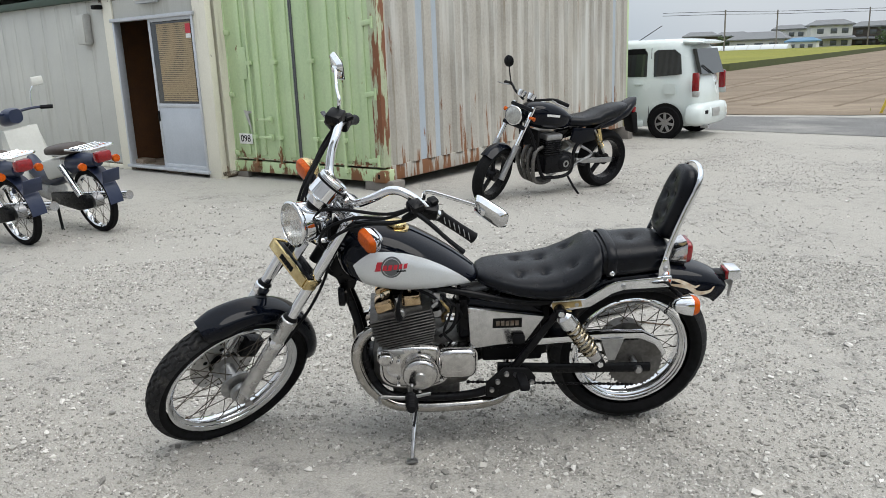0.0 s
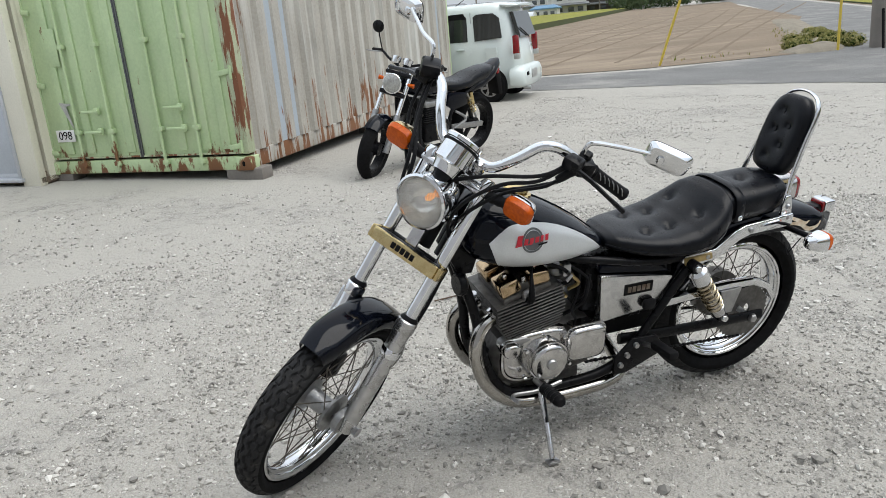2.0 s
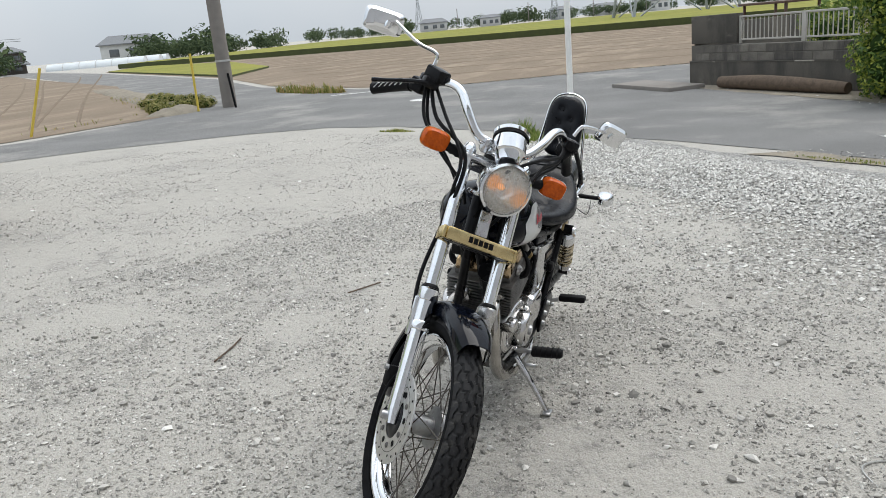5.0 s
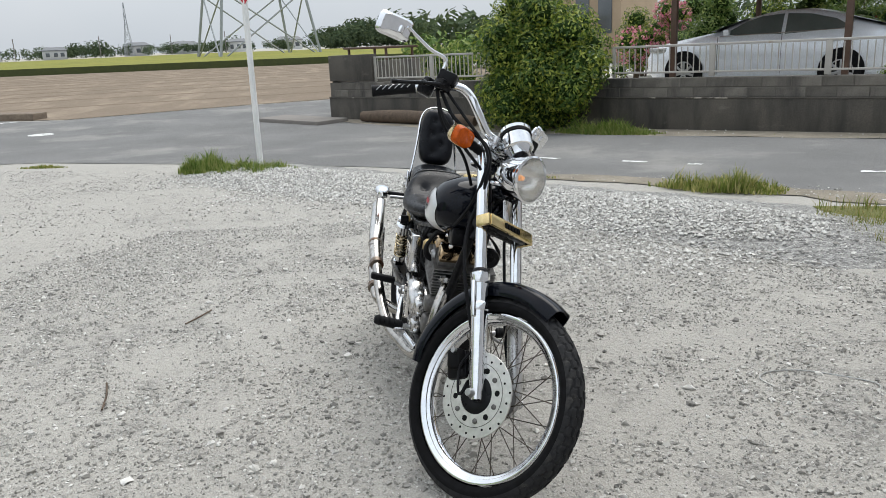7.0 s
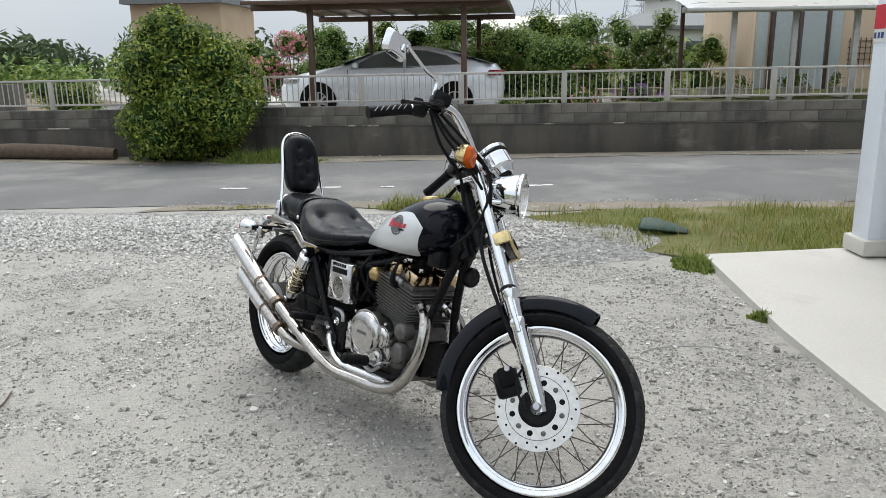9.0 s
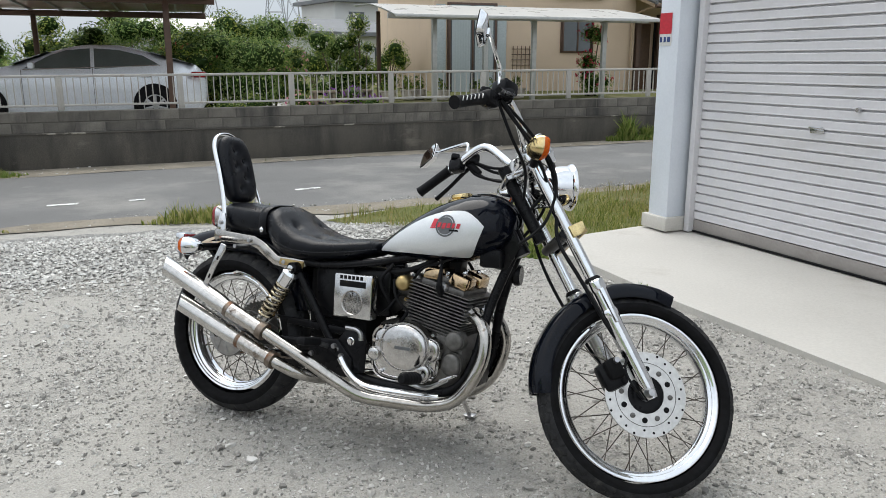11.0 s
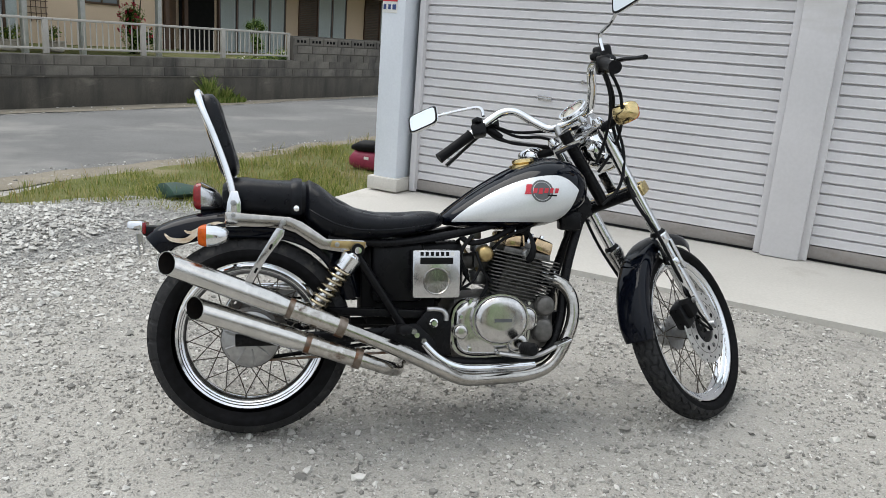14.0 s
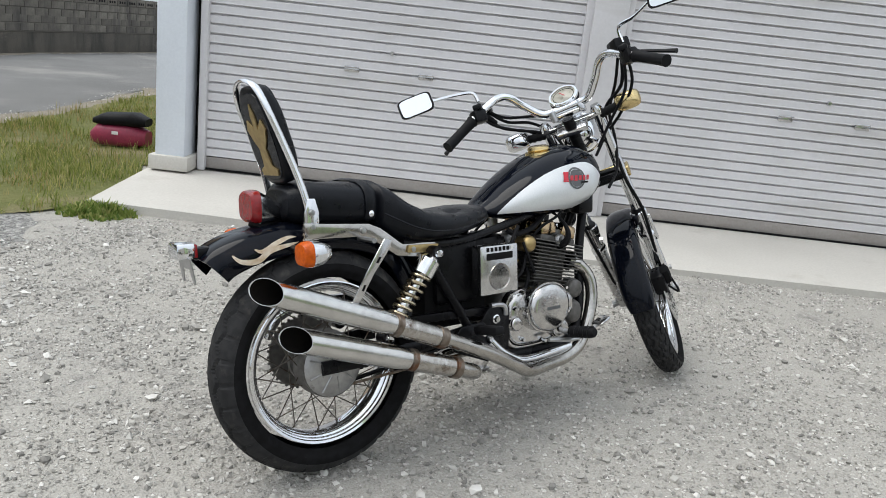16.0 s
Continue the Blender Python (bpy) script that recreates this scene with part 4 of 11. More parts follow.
def bank_height(x, y):
    """Height of the bank of loose stone over the yard."""
    d = np.full(np.shape(x), 9.0)
    for (ax, ay), (bx, by) in zip(BANK_LINE, BANK_LINE[1:]):
        t = np.clip(((x - ax) * (bx - ax) + (y - ay) * (by - ay)) / ((bx - ax) ** 2 + (by - ay) ** 2), 0, 1)
        d = np.minimum(d, np.hypot(x - ax - t * (bx - ax), y - ay - t * (by - ay)))
    return 0.075 * np.exp(-(d / 0.55) ** 2)


def berm():
    """A low spread bank of pale loose gravel."""
    b = bmesh.new()
    step = 0.11
    xs, ys = np.arange(-7.3, 0.0, step), np.arange(-2.6, 4.0, step)
    grid = {}
    for i, x in enumerate(xs):
        for j, y in enumerate(ys):
            h = float(bank_height(x, y))
            if h > 0.004:
                grid[i, j] = b.verts.new((x, y, ground_z(x) + h - 0.008 + 0.006 * noise.noise(Vector((x * 4, y * 4, 1)))))
    for i, j in list(grid):
        q = [grid.get(k) for k in ((i, j), (i + 1, j), (i + 1, j + 1), (i, j + 1))]
        if all(q):
            b.faces.new(q)
    return b


solid("gravel_bank", berm(), WHITE_GRAVEL, "low bank of pale loose crushed stone beside the lane", "gravel", "structure")

# ---- retaining wall with railing, and the raised garden behind it ----
WB, WC = Vector((-5.635, 7.45, 0)), Vector((17.365, 30.0, 0))
WALL_RISE = 0.010


def along(s):
    """A point on the wall's road face, s metres from the middle, and the direction there."""
    d = (WC - WB).normalized()
    return WB + d * s, d


def on_wall(s, q):
    p, d = along(s)
    return p + Vector((-d.y, d.x, 0)) * q


def garden_pose(s, q=0.0, z=0.0):
    """A level place s along the wall and q behind its face."""
    p, d = on_wall(s, q), along(s)[1]
    return pose(p.x, p.y, z, 0, 0, math.degrees(math.atan2(d.y, d.x)))


def wall_pose(s, q=0.0, z=0.0):
    """The same on the wall itself, whose courses rise gently with the lane."""
    return garden_pose(s, q, z + WALL_RISE * s) @ pose(0, 0, 0, 0, -math.degrees(WALL_RISE), 0)


WALL_Z0, WALL_TOP = -0.29, 0.65
wall = thing("wall_road", "dark stained concrete retaining wall topped with blocks", "wall", kind="structure")
for s0, s1 in ((-10.85, 31.5),):
    b = box(s1 - s0, 0.22, 0.62, ((s1 - s0) / 2, 0.13, 0.31 + WALL_Z0), 0.008)
    part("footing", b, CONCRETE_DARK, wall, "streaked dark concrete footing", m=wall_pose(s0))
    part("ledge", box(s1 - s0, 0.05, 0.022, ((s1 - s0) / 2, 0.035, 0.62 + WALL_Z0), 0.006), LEDGE, wall, "broken pale edge along the footing", m=wall_pose(s0))
    b = box(s1 - s0, 0.15, 0.30, ((s1 - s0) / 2, 0.15, 0.15 + WALL_Z0 + 0.62), 0)
    part("block_backing", b, MORTAR, wall, m=wall_pose(s0))

G0, G1, G2, G3 = along(1.2)[0], along(31)[0], along(0)[0], along(-10.7)[0]
solid("garden_ground", drape([(G0.x - 0.05, G0.y + 0.1), (G1.x, G1.y + 0.1), (-10, 54), (-30, 42), (-13.5, 17.5)], 0, flat_z=WALL_TOP - 0.12), TURF, "raised garden ground of turf and soil", "ground", "structure")
solid("driveway", drape([(G3.x, G3.y + 0.15), (G2.x, G2.y + 0.15), (G0.x, G0.y + 0.15), (-13.5, 17.5), (-31, 32), (-40, 15), (-25.5, 12.4)], 0, flat_z=0.10), SLAB, "pale parking ground behind the wall", "driveway", "structure")


def railing_run(s0, s1, gap=0.092, h0=WALL_TOP + 0.04, h1=WALL_TOP + 0.46):
    r = thing("railing", "weathered beige metal railing on top of the wall", "railing", group="railing panels on the wall")
    L = s1 - s0
    m = wall_pose(s0, 0.15)
    part("top_rail", box(L, 0.045, 0.035, (L / 2, 0, h1), 0.008), RAIL_PAINT, r, m=m)
    part("bottom_rail", box(L, 0.03, 0.03, (L / 2, 0, h0 + 0.02), 0.006), RAIL_PAINT, r, m=m)
    n = int(L / gap)
    bal = finish(box(0.014, 0.014, h1 - h0 - 0.05, (0, 0, (h0 + h1) / 2)), RAIL_PAINT, "baluster", 0)
    for i in range(1, n):
        o = new("baluster", bal)
        o.matrix_basis = m @ pose(L * i / n, 0, 0)
        o.parent = r
    for x in (0.02, L - 0.02):
        part("rail_post", box(0.045, 0.045, h1 - h0 + 0.06, (x, 0, (h0 + h1) / 2 - 0.02), 0.006), RAIL_PAINT, r, m=m)


for s0, s1 in ((-9.65, -8.2), (-8.2, -6.7), (-4.5, -2.9), (-2.9, -1.3), (-1.3, 0.3), (0.3, 1.85), (1.85, 3.4), (3.4, 4.95), (4.95, 6.5), (6.5, 8.05)):
    railing_run(s0, s1)


# ---- garage with roller shutters ----
GP = pose(0.804, 3.831, 0.0, 0, 0, -39.44)  # x along the front, y into the building
SLAB_Z = 0.092


def slab():
    """A slab in strips: its front edge rises gently, its back lies level under the shutters."""
    b = bmesh.new()
    rows = []
    for k in range(13):
        t = k / 12
        f, r = -0.02 + 9.02 * t, -0.10 + 9.10 * t
        y = -1.07 - 0.10 * min(1.0, 6 * t)
        rows.append([b.verts.new(p) for p in ((f, y, -0.25), (f, y, SLAB_Z - 0.035 + 0.0072 * f), (r, 0.35, SLAB_Z), (r, 0.35, -0.25))])
    for a, c in zip(rows, rows[1:]):
        for q in range(4):
            b.faces.new((a[q], c[q], c[(q + 1) % 4], a[(q + 1) % 4]))
    b.faces.new(rows[0])
    b.faces.new(rows[-1][::-1])
    bmesh.ops.recalc_face_normals(b, faces=b.faces)
    return b


solid("apron_slab", slab(), SLAB, "pale concrete apron slab in front of the garage", "concrete slab", "structure", m=GP, smooth=0)

garage = thing("garage", "pale grey garage with two ribbed roller shutters", "garage", GP)
part("post", box(0.20, 0.22, 3.1, (0.09, -0.02, SLAB_Z + 1.6), 0.006), POST_PAINT, garage, "pale blue-grey square post")
part("plinth", box(0.27, 0.29, 0.10, (0.09, -0.02, SLAB_Z + 0.05), 0.01), SLAB, garage, "concrete plinth")
part("post", box(0.22, 0.14, 3.1, (2.91, 0.02, SLAB_Z + 1.55), 0.006), SHUTTER, garage, "white shutter guide post")
part("header", box(9.2, 0.35, 0.5, (4.5, 0.12, 2.95), 0.01), POST_PAINT, garage)
part("side_wall", box(0.12, 5.0, 3.1, (0.05, 2.6, 1.6), 0.0), GREY_PANEL, garage)
part("back_wall", box(9.2, 0.12, 3.1, (4.5, 5.1, 1.6), 0.0), GREY_PANEL, garage)
part("roof", box(9.6, 5.6, 0.12, (4.5, 2.5, 3.25), 0.01), GALV, garage)
part("post", box(0.22, 0.14, 3.1, (5.98, 0.02, SLAB_Z + 1.55), 0.006), SHUTTER, garage)
part("end_wall", box(0.12, 5.0, 3.1, (9.05, 2.6, 1.6), 0.0), GREY_PANEL, garage)
slat_cache = {}


def slat_mesh(L):
    """One interlocking shutter slat: a flat band with a rolled lip and a dark joint under it."""
    if L not in slat_cache:
        prof = [(-0.001, 0.0), (-0.008, 0.004), (-0.006, 0.012), (-0.006, 0.049), (-0.002, 0.053), (0.008, 0.0545), (0.014, 0.057), (0.014, 0.0635), (0.02, 0.0643), (0.02, 0.0)]
        b = bmesh.new()
        a = [b.verts.new((0, y, z)) for y, z in prof]
        c = [b.verts.new((L, y, z)) for y, z in prof]
        for k in range(len(prof)):
            b.faces.new((a[k], a[(k + 1) % len(prof)], c[(k + 1) % len(prof)], c[k]))
        slat_cache[L] = finish(b, SHUTTER, "slat", 0)
    return slat_cache[L]


def shutter(x0, x1, locks):
    sh = thing("roller_shutter", "pale grey ribbed steel roller shutter, closed", "shutter", GP, group="shutters of the garage")
    L = x1 - x0
    part("backing", box(L, 0.01, 2.7, (x0 + L / 2, 0.10, SLAB_Z + 1.35)), DARK, sh)
    part("bottom_bar", box(L - 0.02, 0.03, 0.085, (x0 + L / 2, 0.055, SLAB_Z + 0.0475), 0.004), DUSTY_BAR, sh, "dusty brown-grey bottom bar")
    part("bottom_seal", box(L - 0.02, 0.05, 0.012, (x0 + L / 2, 0.055, SLAB_Z + 0.007), 0.002), RUBBER_CLEAN, sh)
    for x in (x0 + 0.02, x1 - 0.02):
        part("guide_rail", box(0.05, 0.07, 2.75, (x, 0.03, SLAB_Z + 1.375), 0.004), SHUTTER, sh)
    for i in range(41):
        o = new("slat", slat_mesh(L - 0.08))
        o.matrix_basis = pose(x0 + 0.04, 0.045, SLAB_Z + 0.0945 + i * 0.0643)
        o.parent = sh
    for lx, lz, kind in locks:
        if kind == "lock":
            part("lock_knob", lathe([(0.0, -0.012), (0.012, -0.012), (0.016, 0.0), (0.016, 0.02)], 14, "Y", (lx, 0.03, lz)), CHROME_WORN, sh)
        else:
            part("lift_handle", joined(box(0.10, 0.012, 0.012, (lx, 0.022, lz + 0.012), 0.004), box(0.10, 0.006, 0.03, (lx, 0.034, lz - 0.005), 0.003)), CHROME_WORN, sh)
    return sh


shutter(0.24, 2.80, ((1.518, 1.02, "lock"), (1.257, 0.892, "handle"), (1.758, 0.892, "handle")))
shutter(3.02, 5.87, ((4.44, 1.02, "lock"), (4.18, 0.892, "handle"), (4.69, 0.892, "handle")))
shutter(6.09, 8.95, ())
sign = thing("security_sign", "small red and white security sign on the post", "sign", GP)
part("plate", box(0.125, 0.003, 0.22, (0.06, -0.134, 1.50), 0.001), WHITE_PRINT, sign)
part("red_field", box(0.125, 0.002, 0.14, (0.06, -0.1375, 1.54)), RED_PAINT, sign)
for i, w in enumerate((0.022, 0.022, 0.03)):
    part("print_bar", box(w, 0.002, 0.035, (0.018 + i * 0.04, -0.1375, 1.432)), BLUE_PRINT, sign)

# ---- shipping container on blocks ----
CU = math.degrees(math.atan2(-0.64, 0.77))
CP = pose(0.93, -5.28, 0.02, 0, 0, CU)  # x along the door end, y out of the doors towards the yard, so the body lies at negative y
CW, CL, CH = 2.40, 6.2, 2.60
cont = thing("shipping_container", "faded green and grey steel shipping container with rust", "container", CP)
Z0 = 0.10


def corrugated(L, H, pitch=0.275, deep=0.042):
    """Pressed trapezoid ribs, upright."""
    b = bmesh.new()
    prof, x = [], 0.0
    while x < L:
        prof += [(x, 0), (x + pitch * 0.27, 0), (x + pitch * 0.40, -deep), (x + pitch * 0.86, -deep)]
        x += pitch
    prof = [(min(px, L), py) for px, py in prof] + [(L, 0)]
    lo = [b.verts.new((px, py, 0)) for px, py in prof]
    hi = [b.verts.new((px, py, H)) for px, py in prof]
    for k in range(len(prof) - 1):
        b.faces.new((lo[k], lo[k + 1], hi[k + 1], hi[k]))
    return b


# long side towards the yard lies on x = 0 and runs to y = -CL
side = Matrix.Rotation(radians(-90), 4, "Z")
part("side_wall", corrugated(CL - 0.2, CH - 0.30), GREYC, cont, "corrugated faded grey side", 0, pose(0.02, -0.1, Z0 + 0.16) @ side)
part("repair_panel", box(0.012, 0.52, CH - 0.32, (0.004, -0.74, Z0 + CH / 2)), BLUEGREY, cont, "flat blue-grey repair panel")
part("repair_panel", box(0.012, 0.30, CH - 0.32, (0.004, -CL + 0.55, Z0 + CH / 2)), BLUEGREY, cont, "flat blue-grey repair panel")
part("side_wall", box(0.03, CL - 0.2, CH - 0.3, (CW - 0.03, -CL / 2, Z0 + CH / 2)), GREYC, cont)
part("back_wall", box(CW - 0.2, 0.03, CH - 0.3, (CW / 2, -CL + 0.03, Z0 + CH / 2)), GREYC, cont)
part("roof", box(CW - 0.04, CL - 0.04, 0.04, (CW / 2, -CL / 2, Z0 + CH - 0.05)), GREYC, cont)
part("bottom_rail", box(0.06, CL - 0.2, 0.16, (0.03, -CL / 2, Z0 + 0.08), 0.006), GREYC, cont, "rust-edged bottom rail")
part("top_rail", box(0.06, CL - 0.2, 0.12, (0.03, -CL / 2, Z0 + CH - 0.06), 0.006), GREYC, cont)
part("sill", box(CW - 0.2, 0.10, 0.13, (CW / 2, -0.05, Z0 + 0.065), 0.006), GREENC, cont)
part("top_beam", box(CW - 0.2, 0.10, 0.12, (CW / 2, -0.05, Z0 + CH - 0.06), 0.006), GREENC, cont)
for x in (0.05, CW - 0.05):
    for y in (-0.06, -CL + 0.06):
        part("corner_post", box(0.12, 0.12, CH - 0.3, (x, y, Z0 + CH / 2), 0.008), RUSTY if x < 1 and y > -1 else GREENC, cont, "rusted corner post" if x < 1 and y > -1 else "")
        for z in (Z0 + 0.06, Z0 + CH - 0.06):
            cst = box(0.17, 0.17, 0.13, (x, y, z), 0.012)
            part("corner_casting", cst, GREENC, cont)
            part("casting_hole", box(0.05, 0.178, 0.07, (x, y, z), 0.02), DARK, cont)
for i, x0 in enumerate((0.11, CW / 2 + 0.005)):
    dw = CW / 2 - 0.115
    door = part("door", box(dw, 0.05, CH - 0.30, (x0 + dw / 2, -0.035, Z0 + CH / 2), 0.006), GREENC, cont, "pale green steel door leaf")
    for fx in (0.10, 0.30, 0.55, 0.80):
        part("press_rib", box(dw * 0.09, 0.022, CH - 0.40, (x0 + dw * fx, -0.002, Z0 + CH / 2), 0.009), GREENC, door)
    part("gasket", box(0.016, 0.02, CH - 0.30, (x0 + (dw if i == 0 else 0.0) + (-0.006 if i == 0 else 0.006), -0.004, Z0 + CH / 2), 0.004), GREY_PRINT, door, "grey rubber door seal")
    part("gasket", box(dw, 0.016, 0.018, (x0 + dw / 2, -0.004, Z0 + 0.16), 0.004), RUSTY, door, "rusted lower door edge")
    for fx in (0.36, 0.74) if i == 0 else (0.26, 0.64):
        rod = part("lock_rod", tube([(x0 + dw * fx, 0.03, Z0 + 0.06), (x0 + dw * fx, 0.03, Z0 + CH - 0.06)], 0.016, 10), GREENC, door)
        for z in (0.10, 0.42, 1.25, CH - 0.12):
            part("bracket", box(0.07, 0.05, 0.045, (x0 + dw * fx, 0.02, Z0 + z), 0.006), GREENC, rod)
    for z in (0.62, 0.42):
        hx = x0 + dw * (0.55 if i == 0 else 0.45)
        part("lock_handle", joined(box(0.22, 0.02, 0.025, (hx, 0.055, Z0 + z), 0.006), box(0.05, 0.035, 0.07, (hx - 0.08, 0.035, Z0 + z), 0.006)), GREENC, door)
    for z in (0.22, 0.9, 1.6, 2.35):
        hx = 0.05 if i == 0 else CW - 0.05
        part("hinge", joined(box(0.13, 0.02, 0.05, (hx + (0.07 if i == 0 else -0.07), 0.005, Z0 + z), 0.006, Matrix.Rotation(radians(8 if i == 0 else -8), 4, "Y")), tube([(hx, 0.01, Z0 + z - 0.06), (hx, 0.01, Z0 + z + 0.06)], 0.014, 8)), GREENC, door)
part("data_plate", box(0.17, 0.006, 0.36, (2.04, 0.011, Z0 + 1.25), 0.003), GREENC, cont, "painted-over data plate")
part("torn_sticker", plate([(-0.10, 0.0), (0.10, 0.02), (0.0, -0.20), (-0.03, -0.24), (0.02, -0.02)], 0.004, pose(1.98, 0.012, Z0 + 0.70)), GALV, cont, "torn grey sticker")
part("number_board", box(0.23, 0.006, 0.12, (2.08, 0.013, Z0 + 0.39), 0.002), WHITE_PRINT, cont, "white board with black digits")
txt = bpy.data.curves.new("digits", "FONT")
txt.body, txt.size, txt.align_x, txt.align_y, txt.extrude = "098", 0.115, "CENTER", "CENTER", 0.001
tmp = new("digits_tmp", txt)
bpy.context.view_layer.update()
dm = bpy.data.meshes.new_from_object(tmp)
bpy.data.objects.remove(tmp)
dm.materials.append(DARK)
digits = new("digits", dm)
digits.matrix_basis = pose(2.08, 0.0185, Z0 + 0.39, 90, 0, 180)
digits.parent = cont
part("warning_label", box(0.004, 0.07, 0.10, (0.014, -CL + 0.62, Z0 + 1.95)), YELLOW, cont, "faded yellow warning label")
part("print_bar", box(0.004, 0.07, 0.16, (0.014, -CL + 0.62, Z0 + 2.12)), GREY_PRINT, cont)
for x, y in ((0.08, -0.1), (CW - 0.08, -0.1), (0.08, -CL + 0.1), (CW - 0.08, -CL + 0.1), (0.08, -CL / 2)):
    p = CP @ Vector((x, y, 0))
    z = ground_z(p.x)
    solid("concrete_block", box(0.19, 0.39, max(0.12 - z, 0.05) + 0.03, (0, 0, 0), 0.008), POLE_CONC, "grey hollow concrete block under the container", "block", group="blocks under the container", m=pose(p.x, p.y, (z + 0.11) / 2, 0, 0, CU + 90))

# ---- prefab office shed with a sliding door ----
SP = pose(2.843, -6.594, -0.02, 0, 0, math.degrees(math.atan2(-0.66, 0.75))) @ Matrix.Scale(1.065, 4)  # x along the front, y towards the yard
shed = thing("office_shed", "cream and grey prefabricated office shed with sliding door", "shed", SP)
DZ = 0.12


def front(x0, x1, z0, z1, mat, name, y=0.0, d=0.06, label=""):
    return part(name, box(x1 - x0, d, z1 - z0, ((x0 + x1) / 2, y - d / 2, (z0 + z1) / 2), 0.004), mat, shed, label)


front(0.0, 0.22, DZ - 0.06, 2.25, CREAM, "corner_panel", 0.02, 0.08, "cream corner panel with chipped edge")
front(0.22, 1.80, 1.86, 2.25, GREY_PANEL, "lintel_panel")
front(1.80, 2.0, DZ - 0.06, 2.25, CREAM, "door_post", 0.02, 0.08, "cream post")
for k in range(14):
    front(2.0 + k * 0.39, 2.385 + k * 0.39, DZ, 2.12, GREY_PANEL, "wall_panel", 0.0, 0.05)
front(2.0, 7.4, DZ - 0.05, DZ, CREAM, "skirting", 0.012)
part("fascia", box(5.7, 0.10, 0.09, (4.6, 0.02, 2.16), 0.01), GREEN_TRIM, shed, "dark green roof trim")
part("fascia", box(1.85, 0.09, 0.07, (0.9, 0.03, 2.28), 0.01), GREEN_TRIM, shed)
part("roof", box(7.6, 4.2, 0.06, (3.7, -2.0, 2.33), 0.01), GALV, shed)
part("side_wall", box(0.06, 4.0, 2.2, (0.03, -2.1, 1.2)), CREAM, shed)
part("side_wall", box(0.06, 4.0, 2.2, (7.4, -2.1, 1.2)), GREY_PANEL, shed)
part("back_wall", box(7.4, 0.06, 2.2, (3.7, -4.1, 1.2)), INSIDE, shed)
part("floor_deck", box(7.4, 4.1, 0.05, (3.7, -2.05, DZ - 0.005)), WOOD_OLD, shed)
part("inner_wall", box(2.1, 0.04, 2.0, (1.2, -1.5, 1.15)), INSIDE, shed, "orange-brown inner wall, painted dark for the room's dimness")
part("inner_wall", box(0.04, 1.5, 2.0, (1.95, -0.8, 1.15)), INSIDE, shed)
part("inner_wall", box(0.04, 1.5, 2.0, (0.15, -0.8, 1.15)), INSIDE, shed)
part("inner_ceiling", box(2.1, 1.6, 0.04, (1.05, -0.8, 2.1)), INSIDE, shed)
part("door_track", box(1.64, 0.10, 0.04, (1.01, 0.0, 1.85), 0.005), ALU, shed)
part("threshold", box(1.64, 0.12, 0.035, (1.01, 0.0, DZ + 0.005), 0.005), ALU, shed)
for x in (0.235, 1.785):
    part("door_jamb", box(0.035, 0.09, 1.74, (x, -0.01, DZ + 0.88), 0.004), ALU, shed)
sd = part("sliding_door", box(0.86, 0.028, 0.70, (0.68, -0.02, DZ + 0.37), 0.004), ALU_DOOR, shed, "grey aluminium sliding door with blind")
for x in (0.265, 1.095):
    part("stile", box(0.045, 0.036, 1.70, (x, -0.02, DZ + 0.87), 0.004), ALU, sd)
for z in (0.04, 0.74, 1.70):
    part("rail", box(0.78, 0.036, 0.05, (0.68, -0.02, DZ + z), 0.004), ALU, sd)
part("pane", box(0.78, 0.006, 0.90, (0.68, -0.012, DZ + 1.22)), CAR_GLASS, sd).visible_shadow = False
for k in range(40):
    part("blind_slat", box(0.64, 0.006, 0.017, (0.64, -0.006, DZ + 0.80 + k * 0.0215)), BLIND, sd, "" if k else "tan slat of the window blind", 0)
part("notice", box(0.09, 0.003, 0.10, (0.36, 0.0005, DZ + 1.58)), RED_PAINT, sd, "red sticker")
part("notice_strip", box(0.09, 0.003, 0.045, (0.36, 0.0005, DZ + 1.50)), WHITE_PRINT, sd)
part("door_pull", box(0.02, 0.02, 0.12, (1.095, 0.004, DZ + 0.62), 0.005), DARK, sd)
lampw = thing("wall_lamp", "grey outdoor fluorescent wall lamp above the door", "lamp", SP)
part("body", box(0.40, 0.06, 0.12, (1.0, 0.05, 2.06), 0.015), ALU, lampw)
part("tube_cover", tube([(0.84, 0.095, 2.06), (1.16, 0.095, 2.06)], 0.03, 12), WHITE_PRINT, lampw)
mb = thing("meter_box", "small grey metal box on the wall", "box", SP)
part("body", box(0.20, 0.09, 0.36, (2.42, 0.05, 1.78), 0.01), GALV, mb)
part("lid", box(0.18, 0.01, 0.34, (2.42, 0.10, 1.78), 0.004), GREY_PANEL, mb)
cam_b = thing("wall_bracket", "small dark bracket under the eaves", "bracket", SP)
part("body", box(0.08, 0.12, 0.05, (2.02, 0.07, 2.02), 0.01), DARK, cam_b)
for x in (0.15, 1.0, 1.75, 3.2, 4.6, 6.0, 7.2):
    p = SP @ Vector((x, -0.12, 0))
    solid("timber_bearer", box(0.26, 0.2, 0.16, (0, 0, 0), 0.01), WOOD_OLD, "old timber bearer under the shed", "timber", group="bearers under the shed", m=pose(p.x, p.y, ground_z(p.x) + 0.055, 0, 0, CU))


# ---- the cruiser motorcycle on its side stand ----
BIKE = pose(0, 0, 0, 0, -1.4, 0) @ pose(0, 0.055, 0, -10.5, 0, 0)
STEER_AT = Vector((1.562, 0, 0))
STEER_AXIS = Vector((-math.sin(radians(32)), 0, math.cos(radians(32))))
